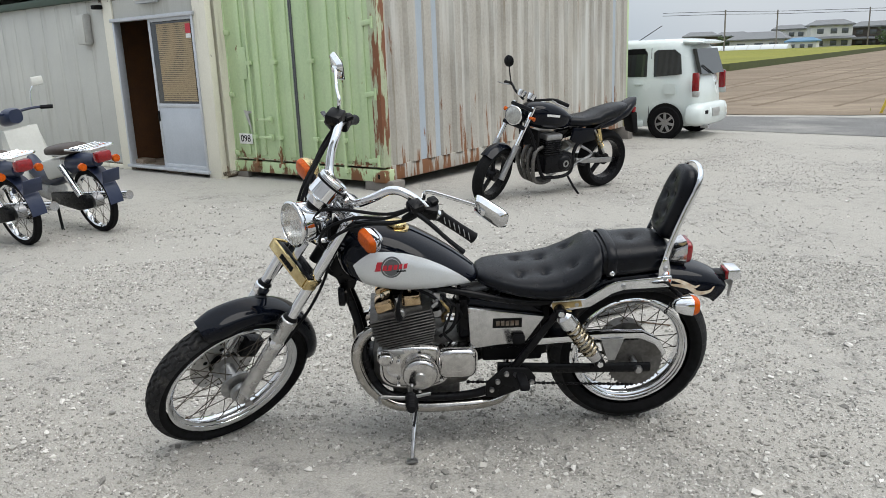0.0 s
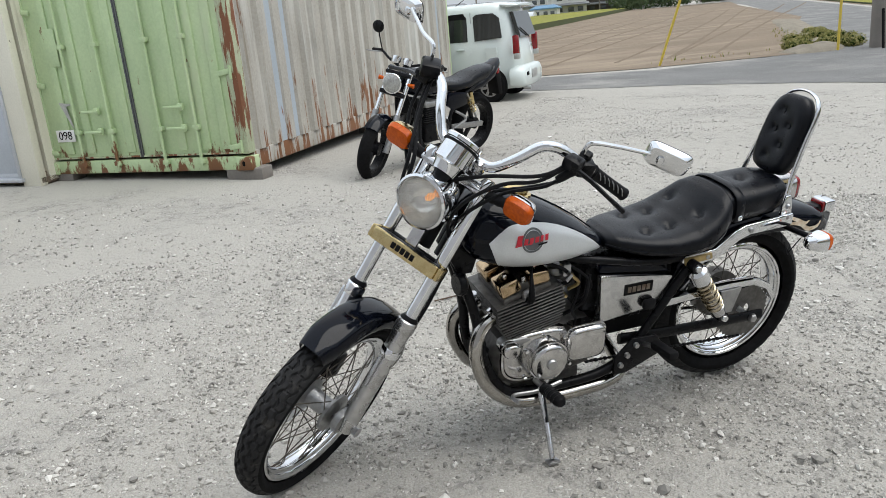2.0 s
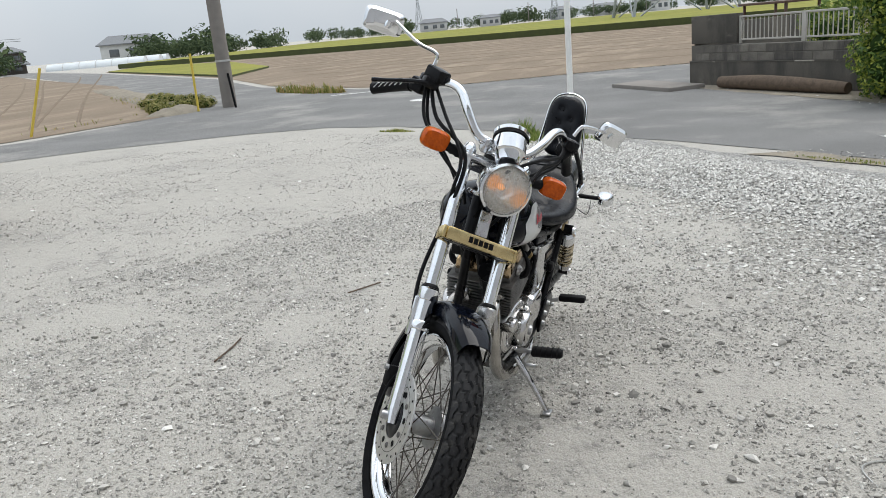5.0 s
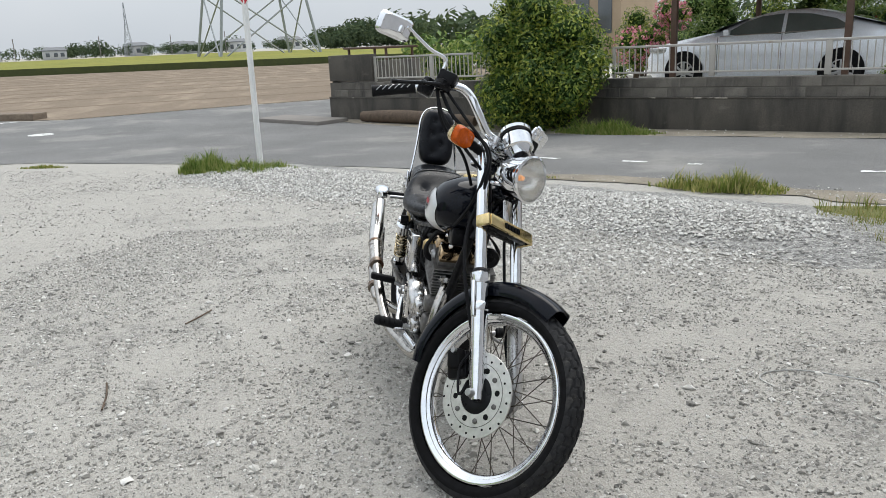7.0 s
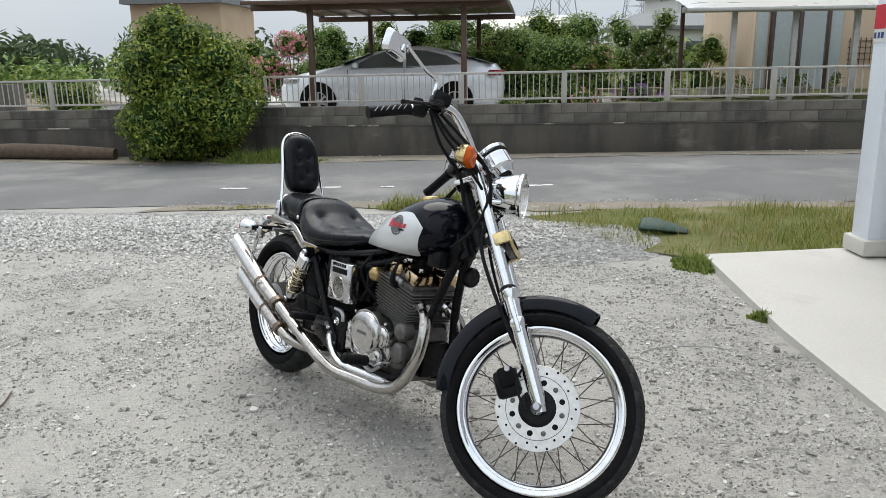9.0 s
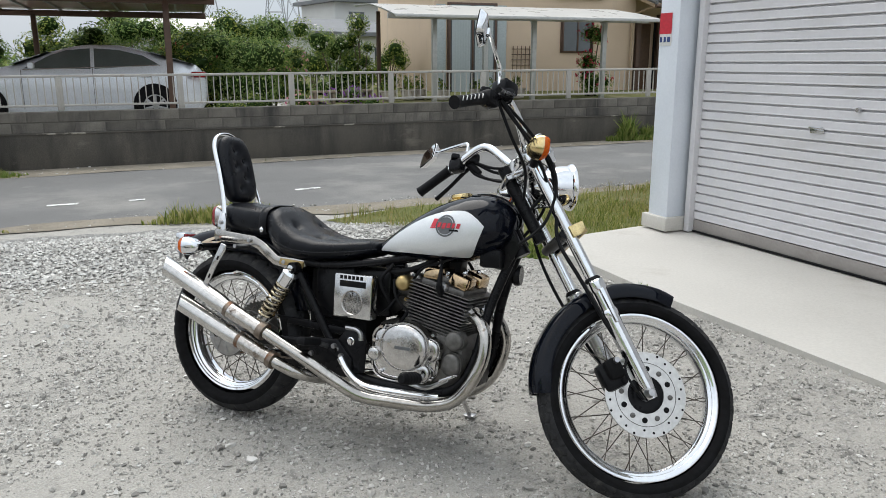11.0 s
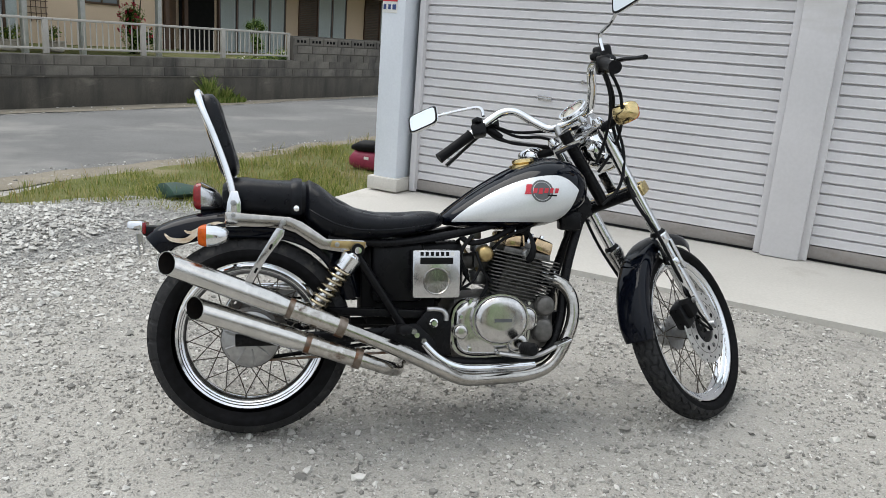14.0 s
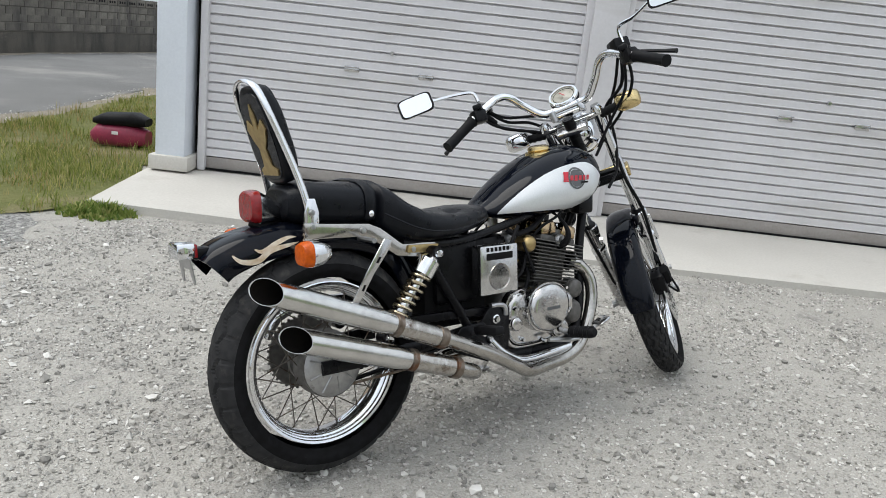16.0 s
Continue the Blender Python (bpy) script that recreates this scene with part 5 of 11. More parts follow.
STEER = Matrix.Translation(STEER_AT) @ Matrix.Rotation(radians(39), 4, STEER_AXIS) @ Matrix.Translation(-STEER_AT)
RAKE = Matrix.Rotation(radians(-32), 4, "Y")  # turns up into the fork's direction


def tri_wave(t):
    return 4 * abs(t - math.floor(t + 0.5)) - 1


def tyre(R, width, rim_r, tread, crown, seg=432):
    """The crown or the carcass of a tyre round the y axis. tread: 'zigzag' or 'road'."""
    half, b = width / 2, bmesh.new()
    depth = R - rim_r
    prof = []
    n = 64
    for i in range(n + 1):
        a = -1.0 + 2.0 * i / n
        ang = a * radians(118)
        y = half * math.sin(ang) * (1.0 if abs(a) < 0.8 else 1.0 - 0.9 * (abs(a) - 0.8))
        r = R - depth * 0.5 * (1 - math.cos(ang)) * 1.15
        prof.append((y, max(r, rim_r - 0.004), a))
    rings = []
    for k in range(seg):
        th = 2 * math.pi * k / seg
        t = k / seg
        ring = []
        for y, r, a in prof:
            g = 0.0
            u = a / 0.62
            if abs(u) < 1:
                if tread == "zigzag":
                    for c in (-0.62, -0.2, 0.2, 0.62):
                        if abs(u - c - 0.10 * max(-1.0, min(1.0, 2.2 * tri_wave(t * 36)))) < 0.062:
                            g = 0.006
                    if abs(u) > 0.62 and (t * 36 + 0.3) % 1 < 0.2:
                        g = 0.004
                    if 0.2 < abs(u) < 0.62 and (t * 36 + 0.8) % 1 < 0.13:
                        g = 0.004
                else:
                    for c in (-0.3, 0.3):
                        if abs(u - c - 0.10 * tri_wave(t * 30)) < 0.06:
                            g = 0.006
                    if 0.45 < abs(u) < 1 and (t * 30 + (0.5 if u > 0 else 0)) % 1 < 0.18:
                        g = 0.0035
            rr = r - g
            ring.append(b.verts.new((rr * math.cos(th), y, rr * math.sin(th))))
        rings.append(ring)
    for k in range(seg):
        a, c = rings[k], rings[(k + 1) % seg]
        for i in range(n):
            if (abs(prof[i][2] + prof[i + 1][2]) / 2 < 0.62) == crown:
                b.faces.new((a[i], a[i + 1], c[i + 1], c[i]))
    bmesh.ops.delete(b, geom=[v for v in b.verts if not v.link_faces], context="VERTS")
    return b


def wheel_rim(r, w):
    """A chromed steel rim: turned lips, a ridge beside each, and a dropped centre."""
    h = w / 2
    half = [(r + 0.004, 0.66), (r + 0.009, 0.86), (r + 0.010, 0.97), (r + 0.007, 1.0), (r + 0.001, 0.95), (r - 0.001, 0.87), (r - 0.005, 0.84), (r - 0.007, 0.78), (r - 0.005, 0.72), (r - 0.006, 0.66), (r - 0.013, 0.58), (r - 0.018, 0.44), (r - 0.020, 0.2)]
    return lathe([(q, -k * h) for q, k in half[::-1]] + [(q, k * h) for q, k in half], 72, "Y", closed=True)


def spokes(parent, m, hub_r, hub_y, rim_r, count=36, mat=None):
    """Laced wire spokes, each a part, on four shared meshes."""
    meshes = []
    for sy in (1, -1):
        for lean in (1, -1):
            a = radians(52) * lean
            p0 = Vector((hub_r * math.sin(a), sy * hub_y, hub_r * math.cos(a)))
            p1 = Vector((rim_r * math.sin(radians(3) * lean), sy * 0.004, rim_r * math.cos(radians(3) * lean)))
            meshes.append(finish(tube([p0, p1], 0.0017, 6), mat or SPOKE_STEEL, "spoke", 60))
    for i in range(count):
        o = new("spoke", meshes[i % 4])
        o.matrix_basis = m @ Matrix.Rotation(2 * math.pi * i / count, 4, "Y")
        o.parent = parent


bike = thing("cruiser_motorcycle", "black and silver cruiser motorcycle leaning on its side stand", "motorcycle", BIKE)
FC = pose(1.445, -0.014, 0.279)
SF = STEER @ FC
fw = part("front_wheel", lathe([(0.024, -0.055), (0.052, -0.05), (0.052, -0.042), (0.03, -0.035), (0.028, 0.035), (0.06, 0.04), (0.06, 0.05), (0.03, 0.058)], 32, "Y"), ALLOY, bike, "alloy hub of the spoked front wheel", m=SF)
part("front_tyre", tyre(0.303, 0.088, 0.240, "zigzag", False), RUBBER, fw, "worn black tyre", 30, SF)
part("front_tread", tyre(0.303, 0.088, 0.240, "zigzag", True), TREAD, fw, "dusty zigzag tread", 30, SF)
part("rim", wheel_rim(0.235, 0.064), CHROME, fw, "chrome rim", m=SF)
spokes(fw, SF, 0.050, 0.044, 0.222, 36)
disc = part("brake_disc", lathe([(0.055, -0.072), (0.122, -0.072), (0.123, -0.071), (0.123, -0.068), (0.122, -0.067), (0.055, -0.067)], 64, "Y", closed=True), DISC_STEEL, fw, "drilled steel brake disc", m=SF)
part("disc_groove", lathe([(0.0905, -0.0724), (0.0925, -0.0724), (0.0925, -0.068), (0.0905, -0.068)], 64, "Y", closed=True), ALLOY_DARK, disc, m=SF)
for k in range(24):
    a = 2 * math.pi * k / 24
    r = (0.102, 0.110, 0.117)[k % 3]
    part("disc_hole", lathe([(0.0036, -0.0727), (0.0036, -0.0663)], 10, "Y", (r * math.cos(a), 0, r * math.sin(a))), DARK, disc, m=SF)
for k in range(6):
    a = 2 * math.pi * (k + 0.5) / 6
    part("disc_hole", lathe([(0.0085, -0.0727), (0.0085, -0.0663)], 14, "Y", (0.074 * math.cos(a), 0, 0.074 * math.sin(a))), DARK, disc, m=SF)
part("disc_carrier", lathe([(0.02, -0.070), (0.040, -0.074), (0.052, -0.071), (0.055, -0.070), (0.055, -0.064), (0.02, -0.06)], 32, "Y", closed=True), BLACK_FRAME, disc, m=SF)
for k in range(6):
    a = 2 * math.pi * k / 6
    part("disc_bolt", lathe([(0, -0.076), (0.004, -0.076), (0.0075, -0.0745), (0.008, -0.071)], 12, "Y", (0.074 * math.cos(a), 0, 0.074 * math.sin(a))), ALLOY_DARK, disc, m=SF)

# fork
FORK0, FORK_DIR = Vector((1.45, 0, 0.288)), Vector((-math.sin(radians(31.6)), 0, math.cos(radians(31.6))))


def on_fork(s, y=0.0, ahead=0.0):
    """A point s metres up the fork from the axle, y to the side, ahead in front of it."""
    return FORK0 + FORK_DIR * s + Vector((math.cos(radians(31.6)) * ahead, y, math.sin(radians(31.6)) * ahead))


fork = part("fork", tube([on_fork(0.515, -0.10, -0.012), on_fork(0.515, 0.10, -0.012)], 0.016, 14, flat=1.2), BLACK_FRAME, bike, "lower yoke", m=STEER)
for s in (1, -1):
    y = 0.092 * s
    leg = part("fork_leg", tube([on_fork(-0.022, y), on_fork(0.02, y), on_fork(0.30, y), on_fork(0.345, y)], [0.018, 0.024, 0.0255, 0.0275], 18), FORK_ALLOY if s > 0 else CHROME, fork, "alloy fork leg", m=STEER)
    part("leg_collar", tube([on_fork(0.318, y), on_fork(0.322, y), on_fork(0.350, y), on_fork(0.354, y)], [0.027, 0.0295, 0.0295, 0.026], 18), FORK_ALLOY if s > 0 else CHROME, leg, m=STEER)
    part("dust_seal", tube([on_fork(0.353, y), on_fork(0.358, y), on_fork(0.366, y)], [0.026, 0.026, 0.020], 18), BLACK_FRAME, leg, m=STEER)
    part("leg_band", tube([on_fork(0.235, y), on_fork(0.240, y), on_fork(0.256, y), on_fork(0.261, y)], [0.0255, 0.0285, 0.0285, 0.0255], 18), CHROME, leg, m=STEER)
    part("fork_tube", tube([on_fork(0.36, y), on_fork(0.77, y)], 0.0185, 18), CHROME, fork, "chrome fork tube", m=STEER)
    part("fork_cap", tube([on_fork(0.765, y), on_fork(0.775, y), on_fork(0.79, y)], [0.021, 0.021, 0.014], 14), CHROME, fork, m=STEER)
    part("axle_nut", lathe([(0, 0.0), (0.010, 0.0), (0.012, 0.004), (0.012, 0.014), (0.016, 0.02)], 12, "Y", (1.446, s * 0.128 if s < 0 else 0.108, 0.281)), STEEL, leg, m=STEER)
    part("fender_stay", tube([on_fork(0.24, y * 0.95), on_fork(0.30, y * 0.72, -0.02)], 0.008, 8), CHROME, leg, m=STEER)
part("reflector_bracket", box(0.014, 0.018, 0.11, tuple(on_fork(0.27, -0.118)), 0.004, Matrix.Rotation(radians(-31.6), 4, "Y")), CHROME, fork, "chrome reflector bracket", m=STEER)
part("yoke", joined(tube([on_fork(0.755, -0.105), on_fork(0.755, 0.105)], 0.014, 12, flat=1.5), box(0.08, 0.11, 0.022, tuple(on_fork(0.755, 0, -0.045)), 0.008, RAKE)), CHROME_WORN, fork, "polished upper yoke", m=STEER)
part("steering_stem", tube([on_fork(0.535, 0, -0.055), on_fork(0.80, 0, -0.06)], 0.020, 14), BLACK_FRAME, fork, m=STEER)
part("axle", tube([(1.446, -0.12, 0.280), (1.446, 0.115, 0.280)], 0.009, 10), STEEL, fork, m=STEER)
cal = part("brake_caliper", box(0.075, 0.05, 0.085, tuple(on_fork(0.085, -0.075, -0.075)), 0.014, RAKE), BLACK_FRAME, fork, "black brake caliper", m=STEER)
part("caliper_body", box(0.05, 0.035, 0.06, tuple(on_fork(0.10, -0.105, -0.07)), 0.012, RAKE), DARK, cal, m=STEER)
part("caliper_bolt", lathe([(0, -0.01), (0.008, -0.01), (0.009, 0.0)], 8, "Y", tuple(on_fork(0.12, -0.125, -0.06))), STEEL, cal, m=STEER)
part("speedo_drive", lathe([(0.0, 0.062), (0.035, 0.062), (0.04, 0.07), (0.038, 0.085), (0.018, 0.092), (0.0, 0.092)], 24, "Y", (1.446, -0.008, 0.280)), ALLOY, fork, m=STEER)

# name plate across the fork
npz = on_fork(0.512, 0, 0.045)
part("plate_bracket", box(0.022, 0.200, 0.036, tuple(on_fork(0.512, 0, 0.026)), 0.004, RAKE), BLACK_FRAME, fork, m=STEER)
npl = part("fork_plate", box(0.012, 0.215, 0.037, tuple(npz), 0.004, RAKE), GOLD, fork, "gold-plated fork badge plate", m=STEER)
for s in (1, -1):
    part("plate_end", box(0.05, 0.012, 0.037, tuple(on_fork(0.512, 0.113 * s, 0.022)), 0.004, RAKE), GOLD, npl, m=STEER)
for k in range(5):
    part("print_bar", box(0.003, 0.012, 0.017, tuple(on_fork(0.512, 0.030 - 0.016 * k, 0.0525)), 0.001, RAKE), DARK, npl, m=STEER)

# front fender
fend = []
for i in range(25):
    a = radians(73 + (188 - 73) * i / 24)
    end = min(1.0, 0.75 + 0.12 * i, 0.82 + 0.10 * (24 - i))
    w, R = 0.055 * end, 0.326 + 0.010 * math.sin(math.pi * i / 24)
    ring = []
    for k in range(13):
        u = -1 + 2 * k / 12
        drop = 0.030 * abs(u) ** 2.6 + (0.018 * max(0, abs(u) - 0.75) * 4)
        ring.append((1.45 + (R - drop) * math.cos(a), w * math.sin(u * math.pi / 2) if abs(u) < 1 else w * u, 0.303 + (R - drop) * math.sin(a)))
    inner = [(1.45 + (math.hypot(p[0] - 1.45, p[2] - 0.303) - 0.003) * math.cos(a), p[1] * 0.97, 0.303 + (math.hypot(p[0] - 1.45, p[2] - 0.303) - 0.003) * math.sin(a)) for p in ring[::-1]]
    fend.append(ring + inner)
fend = [[(x - 0.004, y - 0.012, z - 0.014) for x, y, z in ring] for ring in fend]
part("front_fender", loft(fend), BLACK_GLOSS, fork, "glossy black front fender", m=STEER)

# headlight
HL = STEER @ Matrix.Translation((1.200, 0, 0.912)) @ Matrix.Rotation(radians(82), 4, "Y")
hl = part("headlight", lathe([(0.0, -0.135), (0.022, -0.130), (0.045, -0.112), (0.060, -0.080), (0.067, -0.04), (0.069, -0.012), (0.071, -0.010), (0.075, -0.004), (0.075, 0.004), (0.069, 0.008), (0.0675, 0.004), (0.0675, -0.012), (0.052, -0.050), (0.02, -0.075), (0.0, -0.076)], 40), CHROME, fork, "chrome round headlight", m=HL)
part("lens", lathe([(0.0, 0.0145), (0.02, 0.014), (0.040, 0.0115), (0.058, 0.0065), (0.066, 0.0015), (0.067, 0.003), (0.058, 0.008), (0.040, 0.013), (0.02, 0.0155), (0.0, 0.016)], 36), HEAD_GLASS, hl, "fluted clear glass", m=HL).visible_shadow = False
part("reflector_bowl", lathe([(0.0, -0.066), (0.015, -0.065), (0.036, -0.055), (0.054, -0.036), (0.0655, -0.013), (0.067, 0.0), (0.0662, 0.0), (0.063, -0.012), (0.052, -0.034), (0.034, -0.052), (0.014, -0.062), (0.0, -0.063)], 36), REFLECTOR, hl, "bright reflector bowl", m=HL)
part("bulb", lathe([(0, -0.06), (0.008, -0.055), (0.010, -0.040), (0.007, -0.028), (0, -0.024)], 16), BULB, hl, "glowing amber pilot bulb", m=HL)
for s in (1, -1):
    if s > 0:
        part("lamp_stay", box(0.010, 0.036, 0.075, tuple(on_fork(0.572, 0.0, 0.030)), 0.003, RAKE), CHROME_WORN, hl, "bright stay under the headlight", m=STEER)
    part("headlight_bracket", tube([on_fork(0.66, 0.06 * s, 0.0), (1.15, 0.05 * s, 0.86)], 0.008, 8), CHROME, hl, m=STEER)

# speedometer
GA = STEER @ Matrix.Translation((1.083, 0, 1.006)) @ Matrix.Rotation(radians(-46), 4, "Y") @ Matrix.Scale(1.13, 4)
ga = part("speedometer", lathe([(0.0, -0.052), (0.030, -0.050), (0.036, -0.03), (0.040, -0.026), (0.043, -0.024), (0.043, 0.026), (0.046, 0.028), (0.047, 0.036), (0.045, 0.039), (0.039, 0.039), (0.038, 0.033)], 40), CHROME, fork, "chrome speedometer housing", m=GA)
part("dial", lathe([(0.0395, 0.0335), (0.0, 0.0335)], 32), DIAL, ga, m=GA)
part("dial_ring", lathe([(0.032, 0.0345), (0.034, 0.0345), (0.034, 0.034), (0.032, 0.034)], 32, closed=True), DARK, ga, m=GA)
part("needle", box(0.026, 0.002, 0.001, (0.008, 0.003, 0.036), 0, Matrix.Rotation(0.6, 4, "Z")), RED_PAINT, ga, m=GA)
part("gauge_band", lathe([(0.0435, 0.018), (0.0465, 0.018), (0.0465, 0.024), (0.0435, 0.024)], 36, closed=True), RUBBER_CLEAN, ga, m=GA)
part("gauge_base", lathe([(0.0, -0.080), (0.016, -0.078), (0.022, -0.055), (0.026, -0.045), (0.0, -0.045)], 20), BLACK_FRAME, ga, m=GA)
part("idiot_lights", box(0.035, 0.10, 0.022, (1.035, 0, 0.965), 0.006, RAKE), CHROME, fork, "chrome warning light bar", m=STEER)
part("ignition_lock", tube([(1.025, 0.045, 0.95), (1.02, 0.05, 0.985)], 0.012, 10), STEEL, fork, m=STEER)

# handlebar and controls
half_bar = [(1.035, 0.0, 0.985), (1.03, 0.045, 0.985), (1.022, 0.085, 0.992), (0.992, 0.128, 1.035), (0.955, 0.160, 1.073), (0.925, 0.195, 1.078), (0.885, 0.240, 1.050), (0.850, 0.275, 1.022), (0.765, 0.352, 0.955)]
bar = [(x, -y, z) for x, y, z in half_bar[:0:-1]] + half_bar
hb = part("handlebar", tube(bar, 0.0140, 14, 5), CHROME, fork, "chrome pull-back handlebar", m=STEER)
for s in (1, -1):
    part("bar_clamp", box(0.038, 0.026, 0.045, (1.035, 0.05 * s, 0.975), 0.008), CHROME_WORN, hb, m=STEER)
    g0, g1 = Vector((0.845, 0.279 * s, 1.018)), Vector((0.757, 0.359 * s, 0.949))
    gp = part("grip", tube([g0, g0.lerp(g1, 0.04), g0.lerp(g1, 0.5), g0.lerp(g1, 0.95), g1], [0.021, 0.0175, 0.0165, 0.0175, 0.019], 14), RUBBER_CLEAN, hb, "black rubber grip with slanted grooves", m=STEER)
    for k in range(6):
        c = g0.lerp(g1, 0.14 + 0.14 * k)
        d = (g1 - g0).normalized()
        part("grip_stripe", tube([c + Vector((0, 0, 0.0172)) - d * 0.008, c + Vector((0.010, 0.012 * s, 0.0125)), c + Vector((0.013, 0.013 * s, 0.0)) + d * 0.008], 0.0015, 5), STEEL, gp, m=STEER)
    part("switch_box", joined(box(0.05, 0.045, 0.045, tuple(g0 + Vector((0.022, -0.02 * s, 0.012))), 0.01, Matrix.Rotation(radians(42 * -s), 4, "Z")), box(0.03, 0.03, 0.02, tuple(g0 + Vector((0.01, -0.03 * s, 0.04))), 0.006)), BLACK_FRAME, hb, "black switch housing", m=STEER)
    lv0 = Vector((0.905, 0.245 * s, 1.058))
    part("lever_perch", box(0.045, 0.05, 0.035, tuple(lv0 + Vector((0.012, 0, 0))), 0.01), BLACK_FRAME, hb, m=STEER)
    lv = [lv0 + Vector((0.03, 0.01 * s, 0)), (0.905, 0.305 * s, 1.035), (0.885, 0.355 * s, 1.01), (0.868, 0.395 * s, 0.99)] if s < 0 else [lv0 + Vector((0.03, 0.01, 0)), (0.898, 0.30, 1.025), (0.862, 0.35, 0.985), (0.822, 0.392, 0.945)]
    part("lever", tube(lv, [0.007, 0.0065, 0.006, 0.0075], 8, 4, flat=1.3), BLACK_FRAME, hb, "black lever", m=STEER)
    if s > 0:
        part("clutch_boot", tube([(0.90, 0.262, 1.045), (0.915, 0.25, 1.035), (0.945, 0.228, 1.005)], [0.008, 0.015, 0.009], 10, 3), RUBBER_CLEAN, hb, "black rubber cable boot", m=STEER)
    if s < 0:
        part("master_cylinder", box(0.06, 0.055, 0.04, (0.915, -0.235, 1.085), 0.008, Matrix.Rotation(radians(35), 4, "Z")), BLACK_FRAME, hb, "black brake fluid reservoir", m=STEER)
    mb0 = Vector((0.895, 0.252 * s, 1.085))
    if s < 0:
        stem = [mb0, mb0 + Vector((-0.005, -0.004, 0.05)), Vector((0.865, -0.315, 1.140)), Vector((0.825, -0.392, 1.165))]
        mc, tilt = Vector((0.800, -0.420, 1.148)), (8, 6, -14)
    else:
        stem = [mb0, mb0 + Vector((0, 0.01, 0.035)), Vector((0.865, 0.31, 1.128)), Vector((0.80, 0.395, 1.125))]
        mc, tilt = Vector((0.782, 0.428, 1.122)), (-4, 10, 16)
    mir = part("mirror", tube(stem, [0.006, 0.006, 0.0055, 0.005], 8, 5), CHROME, bike, "chrome-stemmed rear-view mirror", m=STEER)
    MM = STEER @ pose(*mc, *tilt)
    # the head faces backwards: x forward, y across, z up
    out = [(p[1], p[2]) for p in superring(0, 0.057, -0.034, 0.035, 5.5, 36)]
    ring = lambda x, k: [(x, y * k, z * k) for y, z in out]
    part("mirror_shell", loft([ring(0.016, 0.45), ring(0.013, 0.85), ring(0.0, 1.02), ring(-0.004, 1.04), ring(-0.007, 1.0)]), CHROME, mir, "chrome mirror shell", m=MM)
    part("mirror_rim", loft([ring(-0.0062, 1.03), ring(-0.0078, 1.02), ring(-0.0079, 0.90)]), RUBBER_CLEAN, mir, m=MM)
    part("mirror_glass", loft([ring(-0.0065, 0.92), ring(-0.0088, 0.91)]), MIRROR, mir, m=MM)
    part("mirror_joint", lathe([(0, -0.012), (0.009, -0.01), (0.011, 0), (0.009, 0.01), (0, 0.012)], 12, "Z", tuple(mc + Vector((0.018, -0.012 * s, 0.0)))), CHROME, mir, m=STEER)
    # front indicator
    ic = Vector((1.040, 0.198 * s, 0.936))
    ind = part("indicator", tube([(1.055 - 0.010 * k / 8, (0.095 + 0.072 * k / 8) * s, 0.925 + 0.007 * k / 8) for k in range(9)], [0.016 if k % 2 else 0.0135 for k in range(9)], 12), RUBBER_CLEAN, bike, "front indicator with amber lens", m=STEER)
    IM = STEER @ pose(ic.x, ic.y, ic.z, 0, 0, 0)
    sr = lambda x, ky, kz: [(x, p[1], p[2]) for p in superring(0, 0.042 * ky, -0.030 * kz, 0.030 * kz, 3.4, 20)]
    part("indicator_shell", loft([sr(-0.034, 0.35, 0.35), sr(-0.028, 0.7, 0.7), sr(-0.01, 0.97, 0.97), sr(0.006, 1.04, 1.05)]), GOLD if s < 0 else CHROME, ind, "bright plated shell", m=IM)
    part("indicator_lens", loft([sr(0.005, 1.0, 1.0), sr(0.016, 0.97, 0.97), sr(0.024, 0.85, 0.84), sr(0.027, 0.5, 0.5)]), AMBER, ind, "amber lens", m=IM)

